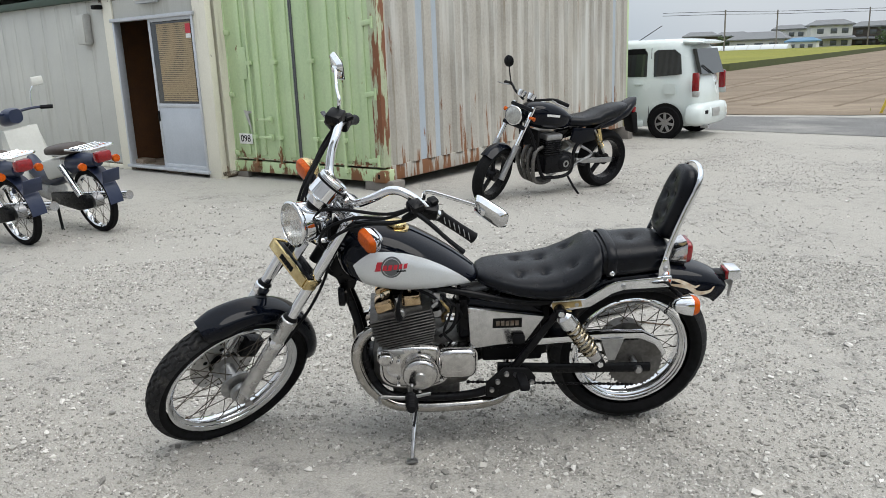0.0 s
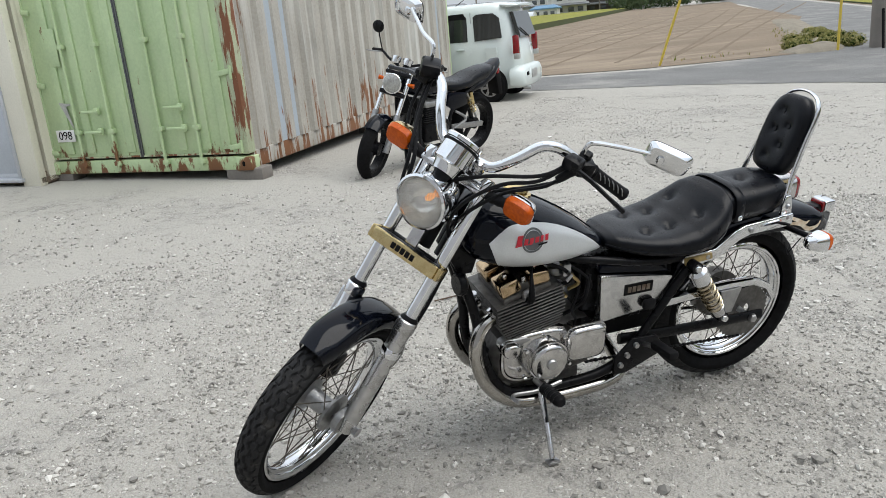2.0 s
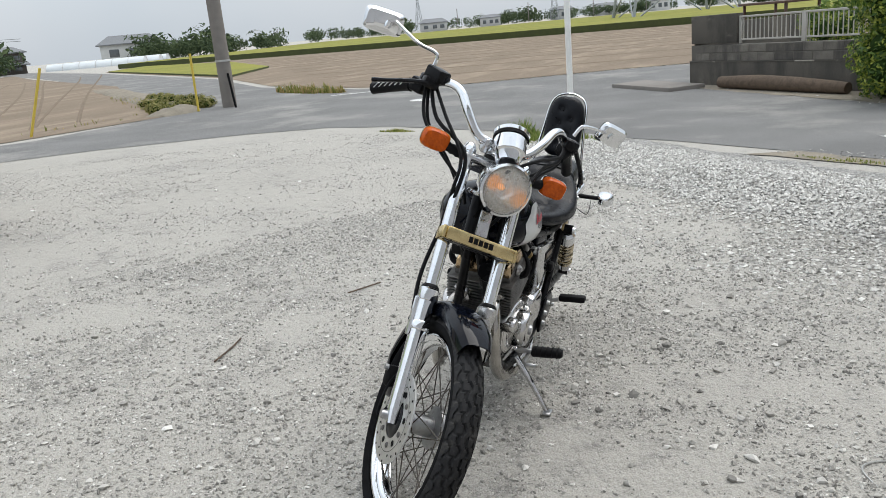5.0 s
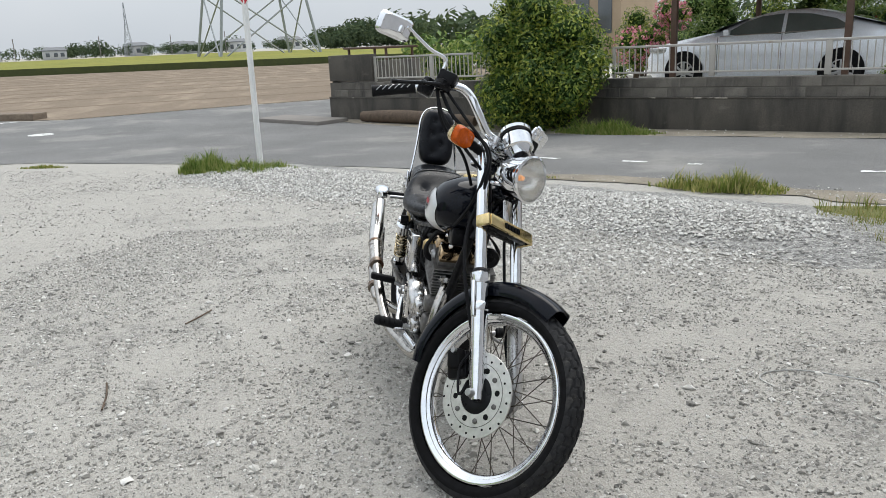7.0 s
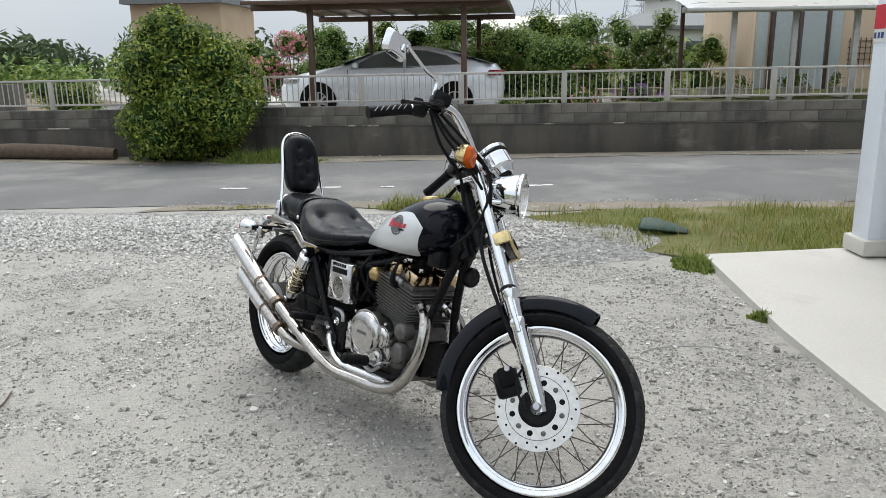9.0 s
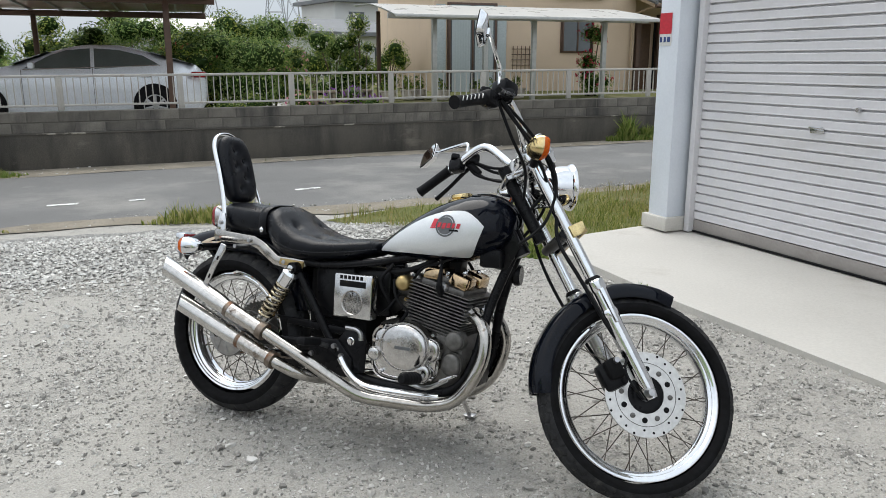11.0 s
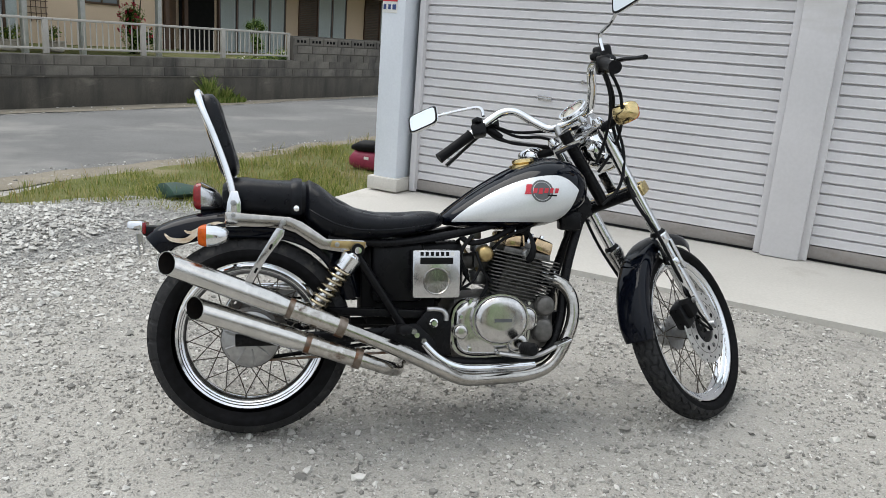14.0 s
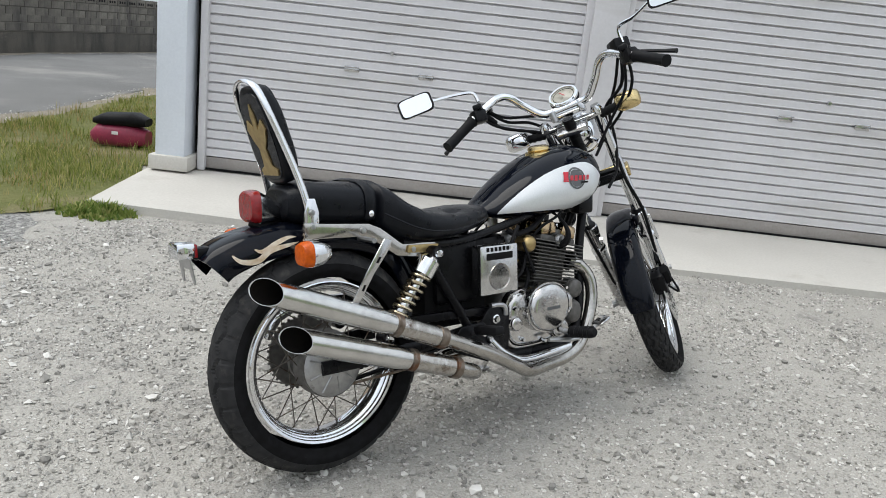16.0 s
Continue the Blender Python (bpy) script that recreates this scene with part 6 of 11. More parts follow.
# cables
for k, pts in enumerate((
    [(0.90, -0.235, 1.05), (0.985, -0.20, 0.98), (1.09, -0.115, 0.94), (1.135, -0.10, 0.82), (1.145, -0.10, 0.70), (1.22, -0.115, 0.58), (1.33, -0.10, 0.44), (1.385, -0.10, 0.40)],
    [(0.905, -0.25, 1.04), (0.97, -0.235, 0.97), (1.05, -0.17, 0.91), (1.10, -0.09, 0.86), (1.07, -0.04, 0.80)],
    [(0.895, -0.24, 1.045), (0.95, -0.21, 0.955), (1.02, -0.13, 0.89), (1.04, -0.06, 0.82)],
    [(0.905, 0.235, 1.05), (0.985, 0.20, 1.02), (1.08, 0.10, 1.0), (1.12, 0.02, 0.95), (1.08, -0.04, 0.85)],
    [(0.91, 0.25, 1.04), (0.96, 0.215, 0.985), (1.04, 0.14, 0.95), (1.11, 0.085, 0.88), (1.06, 0.055, 0.80)],
    [(0.90, -0.228, 1.06), (1.00, -0.185, 1.00), (1.10, -0.125, 0.93), (1.125, -0.112, 0.84), (1.10, -0.09, 0.74), (1.04, -0.05, 0.68)],
    [(0.915, 0.24, 1.05), (0.99, 0.20, 1.005), (1.06, 0.135, 0.985), (1.13, 0.085, 0.93), (1.135, 0.06, 0.84), (1.05, 0.045, 0.70)],
    [(0.90, 0.262, 1.045), (0.93, 0.235, 1.0), (0.985, 0.175, 0.965), (1.05, 0.10, 0.93), (1.03, 0.07, 0.85)],
    [(1.06, 0.0, 0.955), (1.10, 0.05, 0.88), (1.12, 0.085, 0.75), (1.20, 0.10, 0.60), (1.33, 0.09, 0.42), (1.42, 0.085, 0.32)],
)):
    part("control_cable", tube(pts, 0.0052 if k else 0.006, 7, 6), RUBBER_CLEAN, bike, "black control cable", m=STEER)
part("rear_brake_hose", tube([(1.385, -0.10, 0.40), (1.37, -0.115, 0.33), (1.42, -0.125, 0.26), (1.40, -0.09, 0.30)], 0.004, 7, 5), RUBBER_CLEAN, bike, "loose black hose", m=STEER)

# frame
SEC = lambda s, pts, r, n=6: tube([(x, y * s, z) for x, y, z in pts], r, 12, n)
fr = part("frame", tube([(1.062, 0, 0.665), (0.985, 0, 0.795)], 0.030, 16), BLACK_FRAME, bike, "black steel frame")
for s in (1, -1):
    part("down_tube", SEC(s, [(1.05, 0.012, 0.70), (0.985, 0.045, 0.50), (0.955, 0.075, 0.33), (0.90, 0.095, 0.235), (0.80, 0.105, 0.215), (0.60, 0.11, 0.22), (0.50, 0.115, 0.26)], 0.0155), BLACK_FRAME, fr)
    part("seat_tube", SEC(s, [(0.50, 0.115, 0.25), (0.42, 0.118, 0.37), (0.30, 0.122, 0.555)], 0.014, 3), BLACK_FRAME, fr)
    part("seat_rail", SEC(s, [(0.98, 0.02, 0.70), (0.80, 0.07, 0.66), (0.62, 0.085, 0.615), (0.40, 0.11, 0.585), (0.22, 0.115, 0.60)], 0.013), BLACK_FRAME, fr)
    part("neck_bolt", lathe([(0, 0.018), (0.011, 0.018), (0.013, 0.010), (0.013, 0)], 14, "Y", (1.015, 0.045 * s, 0.735), m=Matrix.Scale(s, 4, (0, 1, 0))), CHROME, fr)
    part("neck_gusset", plate([(1.07, 0.70), (1.02, 0.79), (0.95, 0.74), (0.99, 0.62), (1.03, 0.62)], 0.02, Matrix.Translation((0, 0.03 * s, 0)), 0.003), BLACK_FRAME, fr)
    part("foot_bracket", plate([(0.545, 0.225), (0.545, 0.285), (0.485, 0.345), (0.40, 0.34), (0.37, 0.30), (0.375, 0.272), (0.50, 0.222)], 0.010, Matrix.Translation((0, 0.135 * s, 0)), 0.003), BLACK_FRAME, fr, "black footrest plate")
    for x, z in ((0.475, 0.322), (0.525, 0.26), (0.505, 0.292), (0.385, 0.285)):
        part("plate_bolt", lathe([(0, 0.010), (0.008, 0.010), (0.010, 0.0)], 10, "Y", (x, 0.141 * s, z), m=Matrix.Scale(s, 4, (0, 1, 0))), STEEL, fr)
part("horn", lathe([(0.0, 0.0), (0.030, 0.0), (0.034, -0.006), (0.034, -0.02), (0.02, -0.03), (0, -0.03)], 24, "Y"), BLACK_FRAME, bike, "black round horn", m=pose(1.045, 0.055, 0.600, 0, 0, -84))
part("fuse_box", box(0.07, 0.05, 0.06, (0.985, -0.055, 0.655), 0.01), BLACK_FRAME, bike)

# tank: rounded body, widest low, with a silver flash on each side
TANK = [(0.575, 0.050, 0.640, 0.668), (0.60, 0.078, 0.632, 0.690), (0.66, 0.105, 0.625, 0.736), (0.72, 0.127, 0.622, 0.775), (0.78, 0.142, 0.622, 0.808), (0.84, 0.151, 0.626, 0.834), (0.90, 0.153, 0.636, 0.850), (0.95, 0.148, 0.650, 0.852), (0.99, 0.134, 0.668, 0.842), (1.02, 0.108, 0.690, 0.822), (1.037, 0.072, 0.712, 0.798), (1.043, 0.03, 0.730, 0.775)]


def tank_at(x):
    for a, b in zip(TANK, TANK[1:]):
        if a[0] <= x <= b[0]:
            t = (x - a[0]) / (b[0] - a[0])
            return [a[k] + (b[k] - a[k]) * t for k in range(1, 4)]
    return TANK[-1][1:]


def tank_y(x, z):
    w, z0, z1 = tank_at(x)
    zc, hz = z0 + (z1 - z0) * 0.42, max(z1 - z0, 1e-3)
    u = (z - zc) / (z1 - zc) if z > zc else (zc - z) / (zc - z0)
    return w * max(0.0, 1 - min(abs(u), 1) ** 2.3) ** (1 / 2.3)


def tank_ring(x, count=40):
    w, z0, z1 = tank_at(x)
    zc, out = z0 + (z1 - z0) * 0.42, []
    for k in range(count):
        a = 2 * math.pi * k / count
        c, s = math.cos(a), math.sin(a)
        y = w * math.copysign(abs(c) ** (2 / 2.3), c)
        h = abs(s) ** (2 / 2.3)
        out.append((x, y, zc + (z1 - zc) * h if s > 0 else zc - (zc - z0) * h))
    return out


tank_x = [TANK[0][0] + (TANK[-1][0] - TANK[0][0]) * (1 - math.cos(math.pi * i / 30)) / 2 for i in range(31)]
tank = part("fuel_tank", loft([tank_ring(x) for x in tank_x]), BLACK_GLOSS, bike, "black teardrop fuel tank with silver flashes", 60)


def flash(s, lift=0.0022):
    """The silver teardrop that follows the tank's side."""
    b, rows = bmesh.new(), []
    n, k = 34, 12
    for i in range(n + 1):
        u = i / n
        x = 0.598 + (0.985 - 0.598) * u
        w, z0, z1 = tank_at(min(x, 1.03))
        lo = 0.648 + 0.004 * math.sin(math.pi * u) + 0.105 * max(0, (u - 0.80) / 0.20) ** 2.2
        hi = 0.652 + 0.145 * math.sin(math.pi * min(u / 1.62, 0.5) + 0.0) ** 0.85 - 0.045 * max(0, (u - 0.80) / 0.20) ** 2.0
        hi = max(hi, lo + 0.0005)
        rows.append([b.verts.new((x, s * (tank_y(x, lo + (hi - lo) * j / k) + lift), lo + (hi - lo) * j / k)) for j in range(k + 1)])
    for r1, r2 in zip(rows, rows[1:]):
        for j in range(k):
            b.faces.new((r1[j], r1[j + 1], r2[j + 1], r2[j]))
    return b


def badge(s):
    """A grey roundel with a dark ring and a red slanted wordmark of plain bars."""
    def wrap(bm, lift):
        for v in bm.verts:
            x, z = 0.862 - s * v.co.x, 0.748 + v.co.y
            v.co = Vector((x, s * (tank_y(x, z) + lift + v.co.z), z))
        return bm
    ring = wrap(lathe([(0.029, 0), (0.034, 0), (0.034, 0.0004), (0.029, 0.0004)], 36, closed=True), 0.0036)
    part("badge_ring", ring, GREY_PRINT, tank)
    dsk = wrap(lathe([(0.0, 0.0), (0.014, 0.0), (0.0265, 0.0), (0.0265, 0.0004)], 36), 0.0036)
    part("badge_roundel", dsk, GREY_PRINT, tank)
    word = bmesh.new()
    for x0, w, h in ((-0.052, 0.020, 0.026), (-0.029, 0.014, 0.015), (-0.012, 0.014, 0.015), (0.005, 0.014, 0.015), (0.022, 0.012, 0.015), (0.038, 0.013, 0.015)):
        q = [word.verts.new((x0 + px * w + 0.25 * py * h, -0.006 + py * h, 0)) for px, py in ((0, 0), (0.85, 0), (0.85, 0.5), (0.85, 1), (0, 1), (0, 0.5))]
        word.faces.new(q)
    q = [word.verts.new(p) for p in ((-0.054, -0.0105, 0), (0.0, -0.0085, 0), (0.0, -0.0065, 0), (-0.054, -0.0065, 0))]
    word.faces.new(q)
    part("badge_mark", wrap(word, 0.0046), RED_PAINT, tank, "red emblem bars", 0)
    small = bmesh.new()
    q = [small.verts.new(p) for p in ((0.016, -0.0155, 0), (0.046, -0.0155, 0), (0.046, -0.0105, 0), (0.016, -0.0105, 0))]
    small.faces.new(q)
    part("badge_small_print", wrap(small, 0.0046), DARK, tank, "", 0)


for s in (1, -1):
    part("silver_flash", flash(s), SILVER_PAINT, tank, "silver painted teardrop flash", 60)
    badge(s)
part("filler_cap", lathe([(0.0, 0.020), (0.028, 0.019), (0.035, 0.015), (0.037, 0.007), (0.033, 0.003), (0.045, 0.0), (0.047, -0.01)], 30, m=Matrix.Rotation(radians(-8), 4, "Y"), at=(0.845, 0, 0.832)), GOLD, tank, "gold filler cap")
part("tank_seam", tube([(x, 0, tank_at(x)[2] + 0.0006) for x in tank_x[3:-4]], 0.0028, 6), BLACK_GLOSS, tank)


# seats
def seat_loft(stations, dips):
    rings = []
    for i in range(len(stations) - 1):
        for t in [k / 6 for k in range(6 if i < len(stations) - 2 else 7)]:
            x, w, z0, z1 = [stations[i][k] + (stations[i + 1][k] - stations[i][k]) * t for k in range(4)]
            rings.append(superring(x, w, z0, z1, 2.9, 88))
    out = []
    for ring in rings:
        r2 = []
        for x, y, z in ring:
            d = 0.0
            for bx, by, amount in dips:
                q = math.hypot(x - bx, y - by)
                d += amount * 0.9 * math.exp(-(q / 0.014) ** 2) + amount * 0.45 * math.exp(-(q / 0.045) ** 2)
            mid = min(max((z - 0.64) / 0.02, 0), 1)
            r2.append((x, y, z - d * mid))
        out.append(r2)
    return loft(out)


RIDER = [(0.578, 0.035, 0.640, 0.664), (0.570, 0.062, 0.632, 0.672), (0.545, 0.090, 0.622, 0.678), (0.50, 0.115, 0.610, 0.678), (0.44, 0.138, 0.600, 0.676), (0.37, 0.155, 0.592, 0.676), (0.30, 0.163, 0.588, 0.690), (0.24, 0.158, 0.592, 0.722), (0.195, 0.142, 0.606, 0.756), (0.165, 0.122, 0.625, 0.770), (0.150, 0.095, 0.650, 0.762), (0.145, 0.06, 0.67, 0.74)]
DIPS = [(0.342, 0.06, 0.020), (0.342, -0.06, 0.020), (0.43, 0.065, 0.018), (0.43, -0.065, 0.018), (0.25, 0.075, 0.018), (0.25, -0.075, 0.018)]
rs = part("rider_seat", seat_loft(RIDER, DIPS), LEATHER, bike, "buttoned black vinyl saddle", 75)
for x, y, d in DIPS:
    part("seat_button", lathe([(0, 0.004), (0.006, 0.003), (0.008, 0)], 12, at=(x, y, (0.676 if x > 0.33 else 0.70) - d * 1.2)), LEATHER, rs)
part("seat_piping", tube([(x, w * 0.985, z0 + (z1 - z0) * 0.40) for x, w, z0, z1 in RIDER[1:-2]], 0.003, 6, 3), LEATHER, rs)
part("seat_piping", tube([(x, -w * 0.985, z0 + (z1 - z0) * 0.40) for x, w, z0, z1 in RIDER[1:-2]], 0.003, 6, 3), LEATHER, rs)
PILLION = [(0.172, 0.080, 0.665, 0.745), (0.160, 0.102, 0.655, 0.762), (0.12, 0.110, 0.648, 0.768), (0.05, 0.110, 0.652, 0.772), (-0.02, 0.104, 0.660, 0.776), (-0.065, 0.092, 0.668, 0.772), (-0.085, 0.070, 0.680, 0.755), (-0.088, 0.04, 0.69, 0.74)]
ps = part("pillion_seat", seat_loft(PILLION, [(0.045, 0.0, 0.018)]), LEATHER, bike, "buttoned black vinyl pillion pad", 75)
part("seat_button", lathe([(0, 0.004), (0.006, 0.003), (0.008, 0)], 12, at=(0.045, 0, 0.752)), LEATHER, ps)
strap = [(0.128, 0.1135 * math.copysign(abs(math.cos(a)) ** 0.69, math.cos(a)), 0.708 + 0.0635 * math.copysign(abs(math.sin(a)) ** 0.69, math.sin(a))) for a in [radians(-30 + 240 * i / 30) for i in range(31)]]
part("grab_strap", tube(strap, [0.0035] * 31, 8, flat=4.5), LEATHER, ps, "black grab strap with studs")
for s in (1, -1):
    part("strap_stud", lathe([(0, 0.006), (0.006, 0.005), (0.009, 0.002), (0.009, 0)], 12, "Y", (0.128, 0.116 * s, 0.685), m=Matrix.Scale(s, 4, (0, 1, 0))), CHROME, ps)

# backrest on a chrome sissy bar
BR = Matrix.Translation((-0.098, 0, 0.895)) @ Matrix.Rotation(radians(-17), 4, "Y")
pad_out = [(0.079 * math.copysign(abs(math.cos(a)) ** 0.52, math.cos(a)), 0.127 * math.copysign(abs(math.sin(a)) ** 0.52, math.sin(a))) for a in [2 * math.pi * k / 72 for k in range(72)]]
pad = lambda x, k: [(x, y * k * (1 - 0.15 * (z > 0) * (z / 0.118) ** 2), z * k) for y, z in pad_out]
BUT = [(-0.016, 0.070), (0.026, 0.028), (-0.022, 0.008), (0.020, -0.036), (-0.016, -0.078)]
pm = loft([pad(-0.022, 0.93), pad(-0.016, 1.0), pad(0.006, 1.0), pad(0.020, 0.95), pad(0.028, 0.82), pad(0.0295, 0.76), pad(0.0305, 0.70)] + [pad(0.031 + 0.001 * (1 - k), k) for k in (0.64, 0.58, 0.52, 0.46, 0.40, 0.34, 0.28, 0.22, 0.16, 0.10, 0.04)])
for v in pm.verts:
    if v.co.x > 0.015:
        v.co.x -= sum(0.009 * math.exp(-(((v.co.y - by) ** 2 + (v.co.z - bz) ** 2) / 0.00016)) + 0.005 * math.exp(-(((v.co.y - by) ** 2 + (v.co.z - bz) ** 2) / 0.0012)) for by, bz in BUT)
br = part("backrest", pm, LEATHER, bike, "buttoned black vinyl backrest", 75, BR)
for by, bz in BUT[:4]:
    part("seat_button", lathe([(0, 0.0), (0.007, 0.001), (0.008, -0.004)], 12, "X", (0.0215, by, bz)), LEATHER, br, m=BR)
part("back_plate", loft([pad(-0.0225, 0.88), pad(-0.0245, 0.87)]), BLACK_GLOSS, br, "glossy dark back plate", m=BR)
eagle = [(x * 0.78, z) for x, z in [(0.0, 0.085), (0.015, 0.055), (0.012, 0.02), (0.05, 0.045), (0.068, 0.02), (0.045, -0.01), (0.022, -0.03), (0.03, -0.075), (0.06, -0.085), (0.055, -0.10), (-0.055, -0.10), (-0.06, -0.085), (-0.03, -0.075), (-0.022, -0.03), (-0.045, -0.01), (-0.068, 0.02), (-0.05, 0.045), (-0.012, 0.02), (-0.015, 0.055)]]
part("back_ornament", plate(eagle, 0.003, BR @ Matrix.Translation((-0.0265, 0, 0)) @ Matrix.Rotation(radians(90), 4, "Z"), 0), BRASS_DULL, br, "gold ornament on the back plate")
arch = [(-0.044, 0.106, 0.650), (-0.052, 0.106, 0.72), (-0.070, 0.097, 0.79), (-0.105, 0.086, 0.885), (-0.138, 0.078, 0.965), (-0.152, 0.060, 1.005), (-0.158, 0.03, 1.022), (-0.160, 0.0, 1.026)]
arch = arch + [(x, -y, z) for x, y, z in arch[-2::-1]]
sb = part("sissy_bar", tube(arch, 0.0052, 10, 5, flat=1.9), CHROME, bike, "chrome sissy bar")
for s in (1, -1):
    part("bar_foot", plate([(-0.075, 0.63), (-0.03, 0.63), (-0.028, 0.70), (-0.038, 0.735), (-0.058, 0.735), (-0.068, 0.70)], 0.008, Matrix.Translation((0, 0.118 * s, 0)), 0.003), CHROME, sb)
    for z in (0.665, 0.70):
        part("foot_bolt", lathe([(0, 0.010), (0.007, 0.009), (0.009, 0.002), (0.009, 0)], 10, "Y", (-0.05, 0.121 * s, z), m=Matrix.Scale(s, 4, (0, 1, 0))), STEEL, sb)
    rail = [(0.315, 0.560), (0.335, 0.575), (0.325, 0.595), (0.285, 0.598), (0.215, 0.600), (0.145, 0.648), (0.11, 0.662), (-0.03, 0.672), (-0.075, 0.675), (-0.075, 0.636), (-0.03, 0.632), (0.085, 0.628), (0.125, 0.615), (0.195, 0.568), (0.27, 0.556)]
    # off-side rail is browner: its brownish reflection is put into the colour
    fre = part("fender_rail", plate(rail, 0.016, Matrix.Translation((0, 0.122 * s, 0)), 0.005), CHROME if s > 0 else PIPE, bike, "chrome fender rail")
    part("gold_bracket", plate([(0.325, 0.565), (0.33, 0.59), (0.23, 0.594), (0.225, 0.574)], 0.006, Matrix.Translation((0, 0.133 * s, 0)), 0.002), BRASS_DULL, fre)
    for x, z in ((0.245, 0.582), (0.09, 0.645)):
        part("rail_bolt", lathe([(0, 0.009), (0.007, 0.008), (0.009, 0.0)], 10, "Y", (x, 0.130 * s, z), m=Matrix.Scale(s, 4, (0, 1, 0))), STEEL, fre)

# rear fender with flame decals, tail lamp and plate bracket
RF = [(0.335, 0.42, 0.070), (0.315, 0.50, 0.078), (0.26, 0.585, 0.086), (0.18, 0.643, 0.090), (0.08, 0.672, 0.092), (-0.03, 0.676, 0.092), (-0.13, 0.670, 0.092), (-0.21, 0.653, 0.090), (-0.272, 0.628, 0.085), (-0.306, 0.600, 0.076)]
RFS = spline([(x, w, z) for x, z, w in RF], 4)


def rf_point(i, u, inner=0.0):
    """A point on the fender's skin: i along it, u from -1 to 1 across."""
    p = RFS[i]
    a, b = RFS[max(i - 1, 0)], RFS[min(i + 1, len(RFS) - 1)]
    t = Vector((b.x - a.x, 0, b.z - a.z)).normalized()
    nrm = Vector((t.z, 0, -t.x))
    if nrm.z < 0 and i > 8:
        nrm = -nrm
    if i <= 8 and nrm.x < 0:
        nrm = -nrm
    drop = 0.075 * abs(u) ** 3.2
    y = (p.y - inner) * math.sin(max(-1, min(1, u)) * math.pi / 2) ** 1 if abs(u) < 1 else (p.y - inner) * u
    q = Vector((p.x, 0, p.z)) - nrm * (drop + inner)
    return (q.x, y, q.z), nrm


rows = []
for i in range(len(RFS)):
    top = [rf_point(i, -1 + 2 * k / 16)[0] for k in range(17)]
    low = [rf_point(i, -1 + 2 * k / 16, 0.003)[0] for k in range(17)]
    rows.append(top + low[::-1])
rf = part("rear_fender", loft(rows), BLACK_GLOSS, bike, "glossy black rear fender with painted flames", 50)


def flame(s, pts, w):
    """A tapering painted lick that follows the fender's side; pts are (x, z)."""
    b = bmesh.new()
    sp = spline([(x, 0, z) for x, z in pts], 6)
    rows = []
    n = len(sp) - 1
    for i, p in enumerate(sp):
        d = (sp[min(i + 1, n)] - sp[max(i - 1, 0)]).normalized()
        q = Vector((-d.z, 0, d.x)) * w * math.sin(math.pi * min(i / n + 0.04, 1)) ** 0.8
        row = []
        for e in (p - q, p + q):
            j = min(range(len(RFS)), key=lambda k: abs(RFS[k].x - e.x))
            down = max(0.0, min(RFS[j].z - e.z, 0.075))
            u = (down / 0.075) ** (1 / 3.2)
            y = RFS[j].y * (math.sin(u * math.pi / 2)) + 0.0032
            row.append(b.verts.new((e.x, s * y, e.z)))
        rows.append(row)
    for r1, r2 in zip(rows, rows[1:]):
        b.faces.new((r1[0], r1[1], r2[1], r2[0]))
    return b


for s in (1, -1):
    part("flame", flame(s, [(-0.245, 0.608), (-0.225, 0.592), (-0.185, 0.590), (-0.15, 0.612), (-0.10, 0.622), (-0.07, 0.628)], 0.0075), BONE, rf, "cream flame", 0)
    part("flame", flame(s, [(-0.19, 0.618), (-0.17, 0.612), (-0.135, 0.628), (-0.10, 0.640), (-0.075, 0.640)], 0.006), BONE, rf, "cream flame", 0)
tl = part("tail_lamp", loft([superring(-0.078, 0.022, 0.676, 0.700, 4), superring(-0.112, 0.040, 0.674, 0.738, 4), superring(-0.148, 0.050, 0.672, 0.758, 4)]), CHROME_WORN, bike, "tail lamp in a plated housing")
part("tail_lens", loft([superring(-0.147, 0.049, 0.673, 0.757, 4), superring(-0.163, 0.047, 0.676, 0.755, 4), superring(-0.170, 0.040, 0.683, 0.748, 4)]), RED_LENS, tl, "red lens")
part("lamp_foot", loft([superring(-0.085, 0.03, 0.64, 0.676, 4), superring(-0.150, 0.035, 0.64, 0.676, 4)]), RUBBER_CLEAN, tl)
pl = part("plate_lamp", box(0.046, 0.066, 0.040, (-0.336, 0.0, 0.622), 0.008), CHROME, bike, "chrome plate lamp with bracket")
part("lamp_mount", box(0.05, 0.05, 0.03, (-0.292, 0.0, 0.612), 0.008), BLACK_FRAME, pl)
part("reflector", box(0.010, 0.056, 0.034, (-0.311, 0.0, 0.620), 0.004), RED_LENS, pl, "thin red reflector")
part("plate_bracket", plate([(-0.042, 0.0), (0.042, 0.0), (0.044, -0.062), (0.030, -0.062), (0.022, -0.026), (-0.022, -0.026), (-0.030, -0.062), (-0.044, -0.062)], 0.003, Matrix.Translation((-0.330, 0, 0.604)) @ Matrix.Rotation(radians(90), 4, "Z") @ Matrix.Rotation(radians(-8), 4, "X"), 0), STEEL, pl, "bent steel plate bracket")
